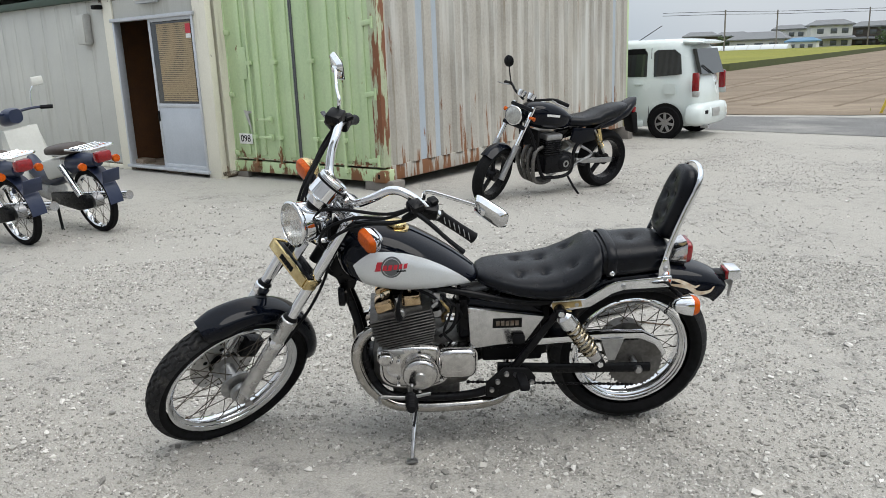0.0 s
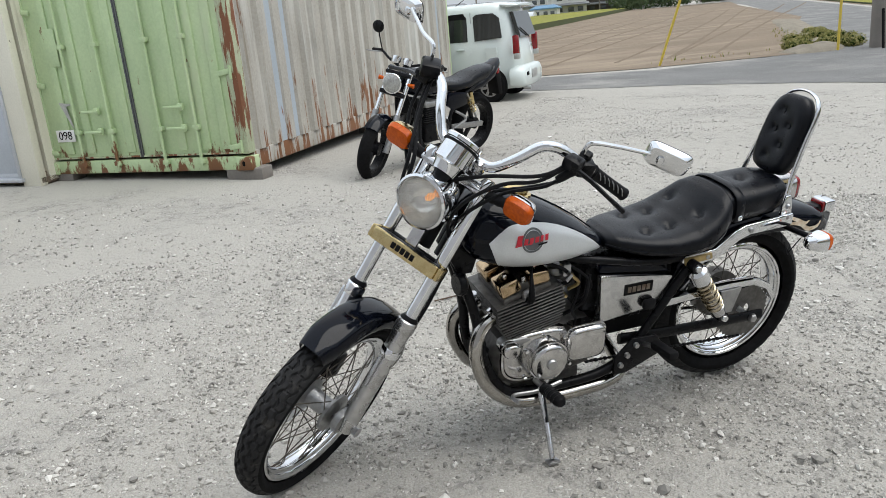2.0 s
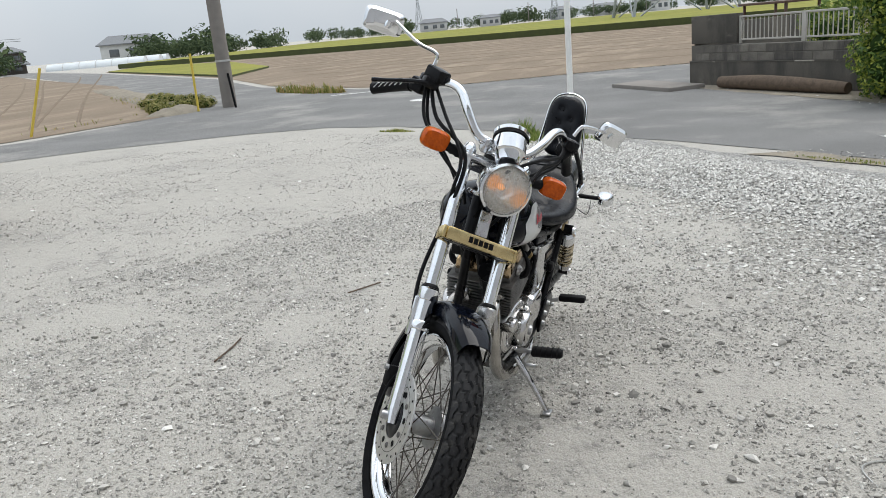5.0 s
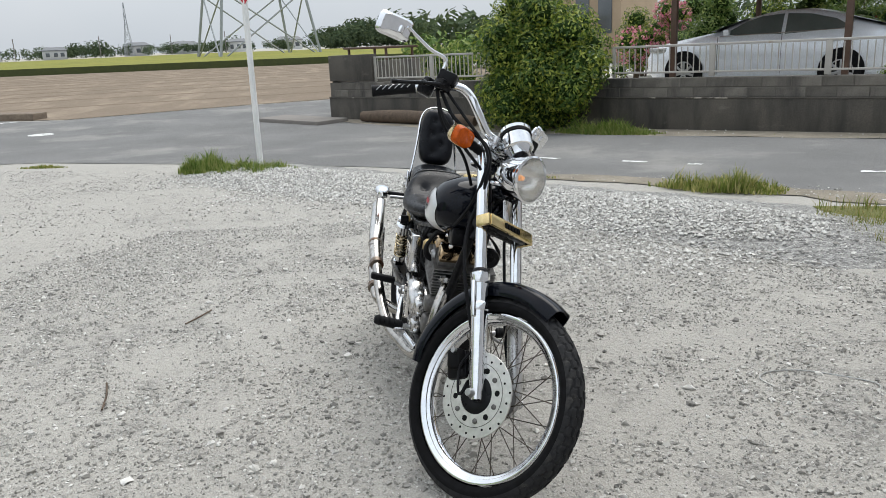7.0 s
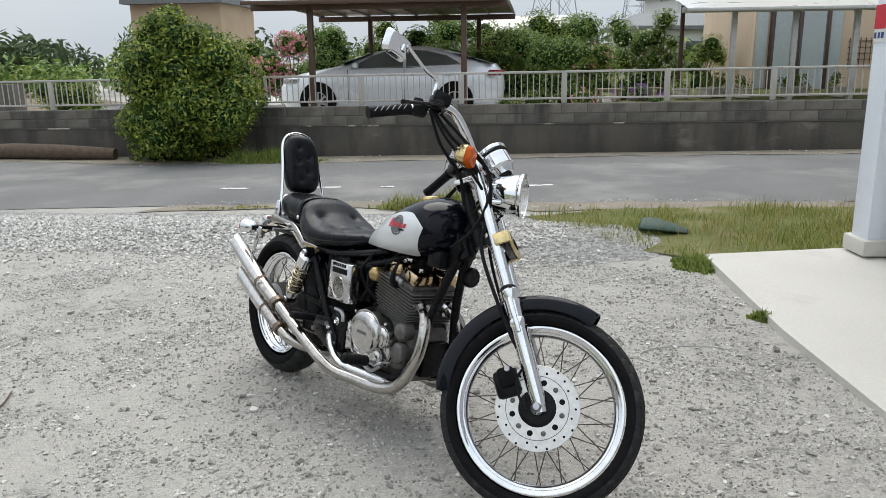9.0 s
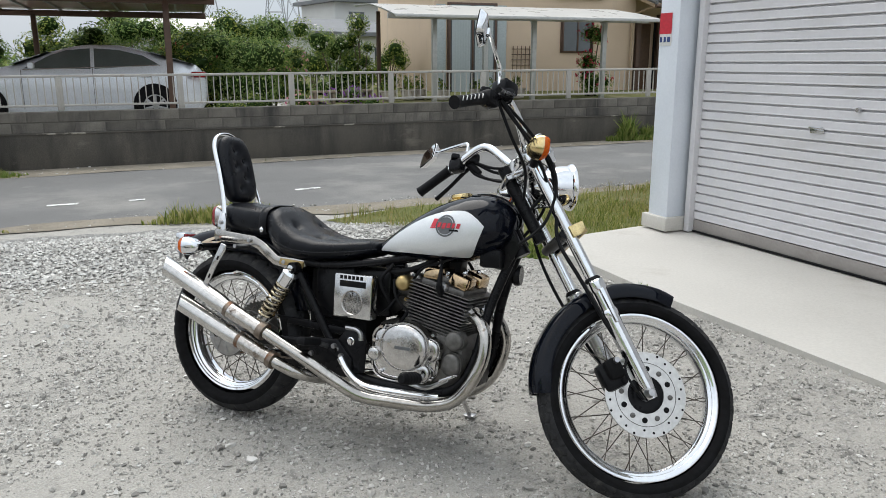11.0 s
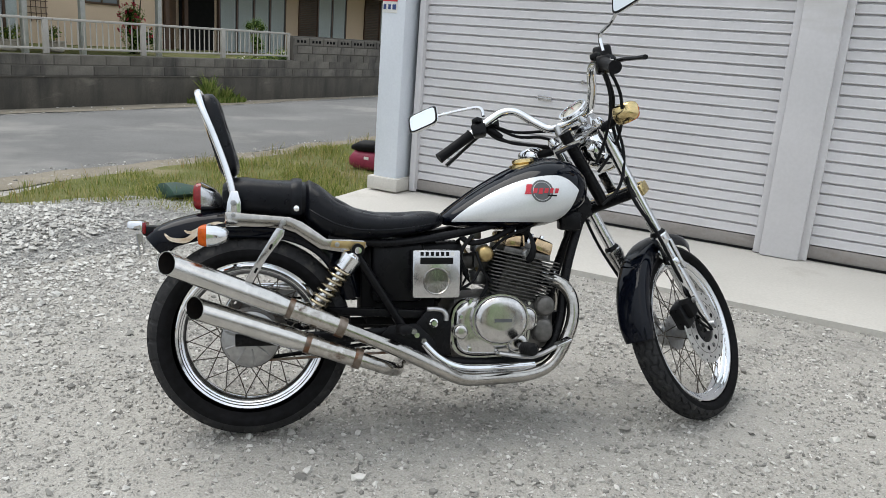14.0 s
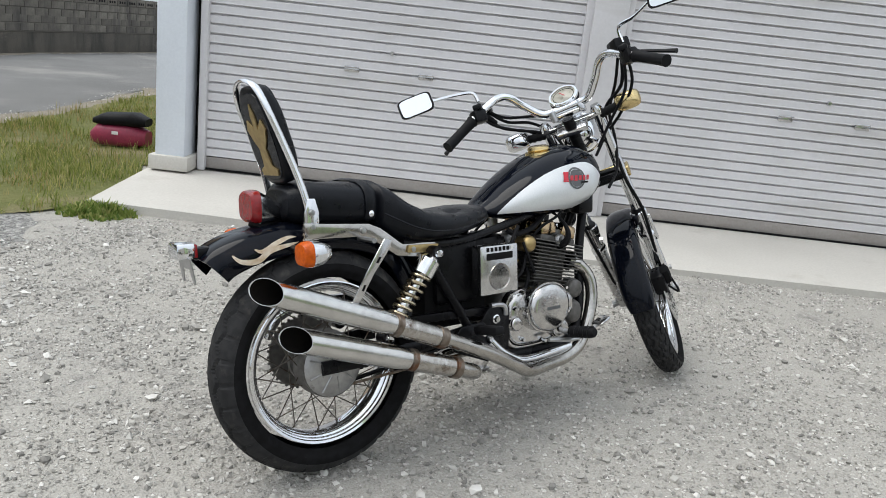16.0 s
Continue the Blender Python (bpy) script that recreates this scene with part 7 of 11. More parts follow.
for s in (1, -1):
    ri = part("indicator", tube([(-0.09, 0.095 * s, 0.612), (-0.105, 0.185 * s, 0.612)], 0.0095, 10), BLACK_FRAME, bike, "rear indicator with amber lens")
    sr = lambda x, k: [(x, 0.218 * s + p[1], p[2]) for p in superring(0, 0.034 * k, 0.612 - 0.031 * k, 0.612 + 0.031 * k, 2.8, 20)]
    part("indicator_shell", loft([sr(-0.055, 0.35), sr(-0.062, 0.6), sr(-0.085, 0.9), sr(-0.112, 1.04)]), CHROME, ri, "chrome shell")
    part("indicator_lens", loft([sr(-0.111, 1.0), sr(-0.124, 0.96), sr(-0.134, 0.8), sr(-0.137, 0.4)]), AMBER, ri, "amber lens")
    if s > 0:
        part("loose_wire", tube([(-0.09, 0.16 * s, 0.60), (-0.05, 0.165 * s, 0.565), (-0.06, 0.15 * s, 0.545), (-0.09, 0.10 * s, 0.56)], 0.0018, 5, 5), RUBBER_CLEAN, ri)

# rear wheel, swing arm, chain, shocks
RC = pose(-0.004, -0.044, 0.302)
SC = pose(-0.002, -0.004, 0.302)
rw = part("rear_wheel", lathe([(0.03, -0.075), (0.085, -0.07), (0.088, -0.02), (0.05, -0.012), (0.045, 0.03), (0.07, 0.036), (0.07, 0.05), (0.03, 0.06)], 36, "Y"), ALLOY_DARK, bike, "alloy drum hub of the spoked rear wheel", m=RC)
part("rear_tyre", tyre(0.299, 0.130, 0.212, "road", False), RUBBER, rw, "wide worn black tyre", 30, RC)
part("rear_tread", tyre(0.299, 0.130, 0.212, "road", True), TREAD, rw, "worn grooved tread", 30, RC)
part("rim", wheel_rim(0.206, 0.092), CHROME, rw, "chrome rim", m=RC)
spokes(rw, RC, 0.072, 0.045, 0.198, 36)
drum = part("drum_plate", lathe([(0.0, -0.088), (0.03, -0.088), (0.07, -0.082), (0.082, -0.072)], 32, "Y"), ALLOY, rw, "dull alloy drum plate", m=RC)
for k in range(9):
    a = 2 * math.pi * k / 9
    part("drum_rib", tube([(0.026 * math.cos(a), -0.088, 0.026 * math.sin(a)), (0.074 * math.cos(a), -0.081, 0.074 * math.sin(a))], 0.0035, 6), ALLOY, drum, m=RC)
spk = bmesh.new()
for k in range(36):
    a = 2 * math.pi * k / 36
    spk = box(0.010, 0.006, 0.008, (0.098 * math.cos(a), 0.068, 0.098 * math.sin(a)), 0.002, Matrix.Rotation(-a, 4, "Y"), spk, 1)
spk = lathe([(0.03, 0.065), (0.097, 0.065), (0.097, 0.071), (0.03, 0.071)], 48, "Y", bm=spk, closed=True)
part("sprocket", spk, ALLOY_DARK, rw, "toothed chain sprocket", m=SC)
part("axle", tube([(0, -0.125, 0.303), (0, 0.125, 0.303)], 0.010, 12), STEEL, bike)
for s in (1, -1):
    part("axle_nut", lathe([(0, 0.014), (0.013, 0.014), (0.016, 0.008), (0.016, 0.0)], 6, "Y", (0, 0.112 * s, 0.303), m=Matrix.Scale(s, 4, (0, 1, 0))), STEEL, bike)
    part("swing_arm", tube([(0.50, 0.085 * s, 0.315), (0.25, 0.098 if s > 0 else -0.132, 0.308), (-0.045, 0.104 if s > 0 else -0.132, 0.303)], 0.019, 10, 4, flat=0.6), BLACK_FRAME, bike, "black swing arm")
    # shock absorber
    T, B_ = Vector((0.304, 0.150 * s, 0.568)), Vector((0.150, 0.130 * s, 0.352))
    sh = part("shock_absorber", tube([T.lerp(B_, 0.05), T.lerp(B_, 0.62)], 0.013, 14), CHROME, bike, "chrome shock absorber with gold-tinted spring")
    part("shock_cap", tube([T.lerp(B_, 0.05), T.lerp(B_, 0.09), T.lerp(B_, 0.26), T.lerp(B_, 0.27)], [0.02, 0.031, 0.031, 0.025], 20), CHROME, sh)
    part("shock_body", tube([T.lerp(B_, 0.62), T.lerp(B_, 0.78), T.lerp(B_, 0.80), T.lerp(B_, 0.93)], [0.018, 0.018, 0.027, 0.022], 18), CHROME_WORN, sh)
    d = (B_ - T).normalized()
    e1 = d.cross(Vector((0, 1, 0))).normalized()
    e2 = d.cross(e1)
    turns, L = 7.5, (B_ - T).length
    coil = [T + d * L * (0.27 + 0.54 * i / 150) + (e1 * math.cos(2 * math.pi * turns * i / 150) + e2 * math.sin(2 * math.pi * turns * i / 150)) * 0.0255 for i in range(151)]
    part("spring", tube(coil, 0.0046, 7), SPRING, sh, "coil spring")
    for q in (T, B_):
        part("shock_eye", lathe([(0.010, -0.018), (0.019, -0.018), (0.019, 0.018), (0.010, 0.018)], 18, "Y", tuple(q), closed=True), BLACK_FRAME, sh)
        part("eye_nut", lathe([(0, 0.022), (0.010, 0.021), (0.013, 0.014), (0.013, 0)], 14, "Y", (q.x, q.y + 0.006 * s, q.z), m=Matrix.Scale(s, 4, (0, 1, 0))), CHROME, sh)
for z0, z1 in ((0.400, 0.385), (0.207, 0.245)):
    chain = tube([(0.0, 0.068, z0), (0.60, 0.068, z1)], 0.0030, 6)
    for i in range(36):
        t = i / 35
        chain = box(0.013, 0.012 if i % 2 else 0.007, 0.009, (0.60 * t, 0.068, z0 + (z1 - z0) * t), 0.002, None, chain, 1)
    part("drive_chain", chain, BLACK_FRAME, bike, "dark roller chain", 0)
guard = [(0.38, 0.405), (0.40, 0.432), (0.10, 0.445), (-0.01, 0.442), (-0.07, 0.41), (-0.105, 0.35), (-0.09, 0.345), (-0.055, 0.392), (0.0, 0.418), (0.10, 0.42)]
part("chain_guard", plate(guard, 0.03, Matrix.Translation((0, 0.085, 0)), 0.005), CHROME, bike, "chrome chain guard")
part("guard_gusset", plate([(0.06, 0.425), (0.14, 0.425), (0.11, 0.34), (0.085, 0.34)], 0.006, Matrix.Translation((0, 0.105, 0))), ALLOY, bike)
part("brake_rod", tube([(0.46, -0.11, 0.255), (0.20, -0.11, 0.245), (0.02, -0.10, 0.235)], 0.004, 8), BURNT, bike, "rusty brake rod")
part("brake_arm", plate([(-0.01, 0.30), (0.02, 0.30), (0.03, 0.235), (0.012, 0.23)], 0.008, Matrix.Translation((0, -0.098, 0)), 0.002), BURNT, bike)
part("torque_arm", tube([(0.40, -0.10, 0.285), (0.03, -0.092, 0.24)], 0.006, 8), BLACK_FRAME, bike)

# engine
eng = part("engine", loft([superring(*q, 5, 32) for q in ((0.585, 0.07, 0.27, 0.38), (0.61, 0.09, 0.245, 0.415), (0.72, 0.095, 0.225, 0.425), (0.86, 0.095, 0.225, 0.415), (0.915, 0.085, 0.25, 0.40), (0.935, 0.06, 0.29, 0.37))]), ALLOY_DARK, bike, "air-cooled twin-cylinder engine")
CYL = Matrix.Translation((0.806, 0, 0.402)) @ Matrix.Rotation(radians(12), 4, "Y")
for k in range(13):
    w = 0.168 + 0.046 * min(1, k / 6)
    d = 0.190 + 0.03 * min(1, k / 5)
    part("cylinder_fin", box(w, d, 0.0040, (0, 0, 0.012 + 0.0110 * k), 0.0015, None, None, 1), ALLOY_DARK, eng, m=CYL)
part("cylinder_block", box(0.135, 0.165, 0.150, (0, 0, 0.070), 0.02), ALLOY_DARK, eng, m=CYL)
part("cylinder_head", joined(box(0.155, 0.19, 0.022, (0, 0, 0.152), 0.006), box(0.045, 0.17, 0.03, (0, 0, 0.172), 0.008)), ALLOY_DARK, eng, m=CYL)
for s in (1, -1):
    for q in (1, -1):
        part("rocker_cover", box(0.070, 0.082, 0.042, (0.047 * q, 0.054 * s, 0.186), 0.009, Matrix.Rotation(radians(9 * q), 4, "Y"), None, 2, (0.86, 0.86)), ROCKER, eng, "bronze-tinted rocker cover", m=CYL)
        part("cover_bolt", lathe([(0, 0.012), (0.006, 0.012), (0.008, 0.006), (0.008, 0)], 8, at=(0.047 * q, 0.054 * s, 0.206)), CHROME, eng, m=CYL)
        part("head_bolt", lathe([(0, 0.018), (0.007, 0.018), (0.009, 0.010), (0.009, 0)], 8, at=(0.0, 0.075 * q, 0.185)), CHROME, eng, m=CYL)
    part("plug_cap", tube([(0.005, 0.095 * s, 0.135), (0.005, 0.125 * s, 0.150), (0.0, 0.130 * s, 0.185), (-0.02, 0.10 * s, 0.225), (-0.05, 0.06 * s, 0.245)], [0.012, 0.012, 0.008, 0.004, 0.004], 8, 4), RUBBER_CLEAN, eng, "black spark plug cap", m=CYL)
    part("cam_casing", lathe([(0, 0.012), (0.014, 0.012), (0.020, 0.006), (0.021, 0)], 18, "Y", (0.0, 0.098 * s, 0.152), m=Matrix.Scale(s, 4, (0, 1, 0))), ALLOY, eng, m=CYL)


def blob_cover(cx, cz, rx, rz, y0, thick, s, mat, label, n=2.4, egg=0.0, step=True):
    """A domed casing on the side of the crankcase, with a raised rim; egg narrows its front."""
    rings = []
    prof = ((0, 1.0), (0.5, 1.0), (0.62, 0.985), (0.62, 0.93), (0.8, 0.91), (0.93, 0.84), (1.0, 0.70), (1.02, 0.35)) if step else ((0, 1.0), (0.55, 1.0), (0.82, 0.95), (0.95, 0.86), (1.0, 0.70), (1.0, 0.35))
    for d, k in prof:
        ring = []
        for i in range(40):
            a = 2 * math.pi * i / 40
            c, q = math.cos(a), math.sin(a)
            e = 1 - egg * c
            ring.append((cx + rx * k * math.copysign(abs(c) ** (2 / n), c), s * (y0 + thick * d), cz + rz * k * e * math.copysign(abs(q) ** (2 / n), q)))
        rings.append(ring)
    return part("engine_cover", loft(rings), mat, eng, label, 50)


blob_cover(0.722, 0.322, 0.128, 0.094, 0.085, 0.036, -1, POLISHED, "cast clutch casing", 3.2, 0.10)
blob_cover(0.742, 0.354, 0.090, 0.080, 0.116, 0.050, -1, POLISHED, "polished round clutch cover", 2.1)
blob_cover(0.812, 0.352, 0.050, 0.040, 0.110, 0.036, -1, POLISHED, "polished nose of the clutch cover", 2.6)
blob_cover(0.800, 0.278, 0.036, 0.034, 0.108, 0.040, -1, POLISHED, "polished oil filter cap", 2.0)
part("cover_mark", box(0.055, 0.0015, 0.010, (0.745, -0.1672, 0.354), 0), GREY_PRINT, eng)
blob_cover(0.890, 0.312, 0.034, 0.040, 0.075, 0.045, -1, ALLOY_DARK, "small cast casing")
blob_cover(0.896, 0.388, 0.033, 0.033, 0.075, 0.045, -1, ALLOY_DARK, "dark round casing", 2.0)
blob_cover(0.622, 0.315, 0.024, 0.024, 0.11, 0.028, -1, POLISHED, "polished oil filler cap", 2.0)
blob_cover(0.79, 0.335, 0.125, 0.088, 0.075, 0.030, 1, POLISHED, "polished cast generator casing", 3.0)
blob_cover(0.774, 0.328, 0.066, 0.066, 0.10, 0.050, 1, POLISHED, "round polished generator cover", 2.0)
blob_cover(0.645, 0.362, 0.072, 0.062, 0.085, 0.055, 1, POLISHED, "polished sprocket cover", 4.2)
blob_cover(0.892, 0.382, 0.030, 0.026, 0.075, 0.055, 1, POLISHED, "polished side casing", 2.2)
blob_cover(0.865, 0.388, 0.055, 0.024, 0.07, 0.035, 1, ALLOY, "cast upper casing", 3.0, 0, False)
for s, pts in ((-1, ((0.622, 0.362), (0.648, 0.408), (0.74, 0.425), (0.835, 0.402), (0.855, 0.335), (0.835, 0.262), (0.74, 0.245), (0.65, 0.262))), (1, ((0.70, 0.30), (0.705, 0.365), (0.775, 0.405), (0.848, 0.375), (0.850, 0.285), (0.775, 0.255), (0.59, 0.405), (0.59, 0.318), (0.700, 0.408)))):
    for x, z in pts:
        part("cover_bolt", lathe([(0, 0.014), (0.0055, 0.014), (0.007, 0.009), (0.007, 0)], 8, "Y", (x, (0.122 if s < 0 else 0.118) * s, z), m=Matrix.Scale(s, 4, (0, 1, 0))), CHROME, eng)
part("inspection_cap", lathe([(0, 0.008), (0.014, 0.008), (0.017, 0.004), (0.017, 0)], 20, "Y", (0.774, 0.150, 0.328)), STEEL, eng)
part("oil_pan", box(0.24, 0.15, 0.05, (0.75, 0, 0.222), 0.012), ALLOY_DARK, eng)
part("drain_bolt", lathe([(0, -0.02), (0.010, -0.02), (0.012, -0.01), (0.012, 0)], 8, at=(0.78, 0.03, 0.20)), STEEL, eng)
part("engine_mount", plate([(0.90, 0.24), (0.955, 0.24), (0.965, 0.36), (0.93, 0.36)], 0.10, None, 0.004), BLACK_FRAME, eng)
part("top_mount", plate([(0.80, 0.575), (0.86, 0.575), (0.875, 0.66), (0.80, 0.66)], 0.05, None, 0.004), BLACK_FRAME, eng)
# carburettor, intake and odds under the tank
carb = part("carburettor", joined(box(0.055, 0.075, 0.06, (0.705, 0, 0.520), 0.012), tube([(0.64, 0, 0.520), (0.775, 0, 0.525)], 0.026, 16)), ALLOY_DARK, bike, "cast carburettor")
part("float_bowl", lathe([(0, -0.035), (0.024, -0.033), (0.030, -0.02), (0.031, 0.0), (0.034, 0.002), (0.034, 0.010)], 20, at=(0.705, 0, 0.480)), ALLOY, carb)
part("carburettor_top", lathe([(0.030, 0.0), (0.030, 0.012), (0.026, 0.022), (0.010, 0.028), (0, 0.028)], 20, at=(0.705, 0.0, 0.552)), ALLOY, carb)
part("throttle_drum", lathe([(0, 0.016), (0.018, 0.016), (0.022, 0.008), (0.022, 0)], 18, "Y", (0.712, 0.040, 0.525)), STEEL, carb)
for s in (1, -1):
    part("carburettor_screw", tube([(0.69, 0.035 * s, 0.50), (0.69, 0.062 * s, 0.495)], 0.006, 8), BRASS_DULL, carb)
    part("intake_boot", tube([(0.755, 0.0, 0.525), (0.785, 0.03 * s, 0.525), (0.81, 0.045 * s, 0.52)], 0.022, 14, 3), RUBBER_CLEAN, bike, "black rubber intake boot")
part("gold_canister", lathe([(0, 0.022), (0.016, 0.020), (0.024, 0.012), (0.026, 0.0), (0.026, -0.03), (0.018, -0.04)], 24, "Y", (0.700, -0.10, 0.552), m=Matrix.Scale(-1, 4, (0, 1, 0))), BRASS_DULL, bike, "dull brass air canister")
for k, pts in enumerate(([(0.70, -0.06, 0.53), (0.76, -0.10, 0.60), (0.83, -0.10, 0.63), (0.90, -0.06, 0.66)], [(0.65, -0.09, 0.48), (0.62, -0.11, 0.55), (0.66, -0.10, 0.61)], [(0.66, 0.06, 0.47), (0.63, 0.10, 0.54), (0.68, 0.10, 0.60), (0.75, 0.08, 0.64)], [(0.70, 0.07, 0.44), (0.66, 0.11, 0.50), (0.64, 0.10, 0.58)], [(0.74, -0.09, 0.45), (0.69, -0.12, 0.50), (0.67, -0.11, 0.56)],
                         [(0.73, 0.05, 0.53), (0.70, 0.095, 0.57), (0.74, 0.10, 0.62), (0.86, 0.07, 0.66)], [(0.66, 0.08, 0.42), (0.69, 0.10, 0.47), (0.67, 0.095, 0.53), (0.65, 0.06, 0.58)], [(0.72, -0.05, 0.49), (0.71, -0.09, 0.45), (0.68, -0.10, 0.40)], [(0.62, -0.10, 0.44), (0.66, -0.115, 0.47), (0.69, -0.10, 0.52)])):
    part("hose", tube(pts, 0.006 if k % 2 else 0.0045, 7, 5), RUBBER_CLEAN, bike, "black hose")
part("fuel_tap", joined(box(0.028, 0.03, 0.04, (0.715, 0.085, 0.605), 0.006), tube([(0.715, 0.10, 0.60), (0.715, 0.122, 0.60), (0.73, 0.122, 0.585)], 0.006, 8)), STEEL, bike)
part("fuel_line", tube([(0.705, 0.085, 0.59), (0.675, 0.10, 0.56), (0.69, 0.07, 0.525)], 0.0055, 8, 5), BRASS_DULL, bike, "clear amber fuel line")
part("wiring_loom", tube([(0.63, -0.08, 0.60), (0.66, -0.095, 0.585), (0.73, -0.09, 0.60), (0.80, -0.07, 0.635)], 0.009, 8, 5), RUBBER_CLEAN, bike)
part("air_box", box(0.17, 0.15, 0.16, (0.555, 0, 0.505), 0.02), BLACK_FRAME, bike, "black air box")
part("battery_cover", box(0.16, 0.19, 0.19, (0.43, 0, 0.495), 0.02), BLACK_FRAME, bike, "black battery cover")
part("inner_fender", box(0.05, 0.15, 0.22, (0.345, 0, 0.46), 0.015), DARK, bike)
part("battery_tray", box(0.215, 0.14, 0.10, (0.445, 0, 0.378), 0.012), DARK, bike, "black battery tray")
part("swing_arm_brace", plate([(0.20, 0.394), (0.555, 0.380), (0.555, 0.352), (0.26, 0.368)], 0.022, Matrix.Translation((0, -0.105, 0)), 0.005), BLACK_FRAME, bike)
pv = part("pivot_plate", plate([(0.462, 0.318), (0.515, 0.384), (0.575, 0.386), (0.592, 0.345), (0.588, 0.245), (0.51, 0.232), (0.47, 0.28)], 0.010, Matrix.Translation((0, -0.128, 0)), 0.003), BLACK_FRAME, bike, "black pivot plate with bright bolts")
for x, z in ((0.536, 0.345), (0.484, 0.310), (0.528, 0.258)):
    part("pivot_bolt", lathe([(0, 0.014), (0.008, 0.014), (0.010, 0.008), (0.014, 0.006), (0.014, 0)], 12, "Y", (x, -0.132, z), m=Matrix.Scale(-1, 4, (0, 1, 0))), CHROME, pv)
part("plate_hook", tube([(0.515, -0.136, 0.388), (0.555, -0.136, 0.386), (0.572, -0.136, 0.372), (0.574, -0.136, 0.352)], 0.008, 8, 4), STEEL, pv, "bent steel bracket")
part("side_cover_flange", plate([(0.612, 0.577), (0.60, 0.602), (0.40, 0.572), (0.345, 0.536)], 0.03, Matrix.Translation((0, 0.088, 0)), 0.006), BLACK_GLOSS, bike, "black upper edge of the side cover")
sc = part("side_cover", plate([(0.612, 0.575), (0.345, 0.532), (0.405, 0.430), (0.60, 0.412)], 0.035, Matrix.Translation((0, 0.102, 0)), 0.008), CHROME_WORN, bike, "brushed metal side cover")
part("cover_emblem", box(0.10, 0.002, 0.036, (0.475, 0.1205, 0.512), 0), DARK, sc)
for k in range(5):
    part("emblem_bar", box(0.012, 0.002, 0.018, (0.508 - 0.0165 * k, 0.1222, 0.512), 0), BURNT, sc)
part("cover_knob", box(0.045, 0.02, 0.035, (0.435, 0.128, 0.452), 0.01), RUBBER_CLEAN, bike)
rad = part("chrome_box", box(0.146, 0.045, 0.146, (0.540, -0.128, 0.495), 0.007), CHROME_WORN, bike, "chrome-framed side box with round grille")
part("box_window", box(0.100, 0.003, 0.020, (0.540, -0.1505, 0.535), 0.001), DARK, rad)
part("box_roundel", lathe([(0.0, 0.0), (0.036, 0.0), (0.039, 0.003), (0.041, 0.0), (0.041, -0.004)], 32, "Y", (0.540, -0.1505, 0.474), m=Matrix.Scale(-1, 4, (0, 1, 0))), LINK_STEEL, rad, "tarnished round ornament")
for k in range(7):
    part("print_bar", box(0.0095, 0.002, 0.012, (0.588 - 0.0155 * k, -0.1508, 0.556), 0), DARK if k else WHITE_PRINT, rad)

# exhausts: both pipes end in slash-cut mufflers on the off side


def muffler(tip, mid, r, label):
    t, m_ = Vector(tip), Vector(mid)
    d = (m_ - t).normalized()
    b = bmesh.new()
    side = d.cross(Vector((0, 0, 1))).normalized()
    up = side.cross(d)
    n = 28
    def ring(p, rr, slash=0.0):
        return [b.verts.new(p + rr * (side * math.cos(2 * math.pi * k / n) + up * math.sin(2 * math.pi * k / n)) + d * slash * rr * math.cos(2 * math.pi * k / n) * -1) for k in range(n)]
    L = (m_ - t).length
    rings = [ring(t, r - 0.0015, -1.0), ring(t, r, -1.0), ring(t + d * 0.06, r), ring(t + d * (L - 0.05), r), ring(t + d * L, r * 0.80)]
    for a, c in zip(rings, rings[1:]):
        for k in range(n):
            b.faces.new((a[k], a[(k + 1) % n], c[(k + 1) % n], c[k]))
    mu = part("muffler", b, MUFFLER, bike, label)
    b = bmesh.new()
    rings = [ring(t + d * 0.003, r - 0.0016, -1.0), ring(t + d * 0.05, r - 0.002, -0.6), ring(t + d * 0.16, r - 0.006)]
    for a, c in zip(rings, rings[1:]):
        for k in range(n):
            b.faces.new((a[k], c[k], c[(k + 1) % n], a[(k + 1) % n]))
    b.faces.new(rings[-1])
    part("muffler_core", b, SOOT, mu, "sooty black muffler mouth")
    return d, L


du, _ = muffler((-0.222, -0.216, 0.536), (0.110, -0.2425, 0.4115), 0.0315, "slash-cut brushed steel muffler")
dl, _ = muffler((-0.150, -0.208, 0.410), (0.160, -0.235, 0.311), 0.0315, "slash-cut brushed steel muffler")
up_pipe = [(0.105, -0.2425, 0.4135), (0.25, -0.2385, 0.356)]
part("link_pipe", tube(up_pipe, [0.029, 0.027], 18), LINK_STEEL, bike, "heat-stained link pipe")
part("link_pipe", tube([(0.155, -0.235, 0.313), (0.30, -0.239, 0.2645)], [0.029, 0.026], 18), LINK_STEEL, bike, "heat-stained link pipe")
for p, q in (((0.240, -0.239, 0.360), (0.262, -0.238, 0.351)), ((0.104, -0.2425, 0.414), (0.118, -0.2425, 0.4085)), ((0.288, -0.239, 0.2685), (0.308, -0.239, 0.262)), ((0.153, -0.235, 0.3135), (0.167, -0.2355, 0.309))):
    part("pipe_clamp", tube([p, q], 0.0298, 18), BURNT, bike, "rusty clamp")
part("exhaust_pipe", tube([(0.17, -0.242, 0.390), (0.40, -0.232, 0.293), (0.54, -0.212, 0.222), (0.615, -0.19, 0.186), (0.70, -0.165, 0.178), (0.84, -0.135, 0.180), (0.925, -0.115, 0.215), (0.985, -0.10, 0.32), (0.992, -0.088, 0.40), (0.965, -0.070, 0.450), (0.915, -0.055, 0.475)], 0.0205, 16, 7), PIPE, bike, "chrome exhaust pipe")
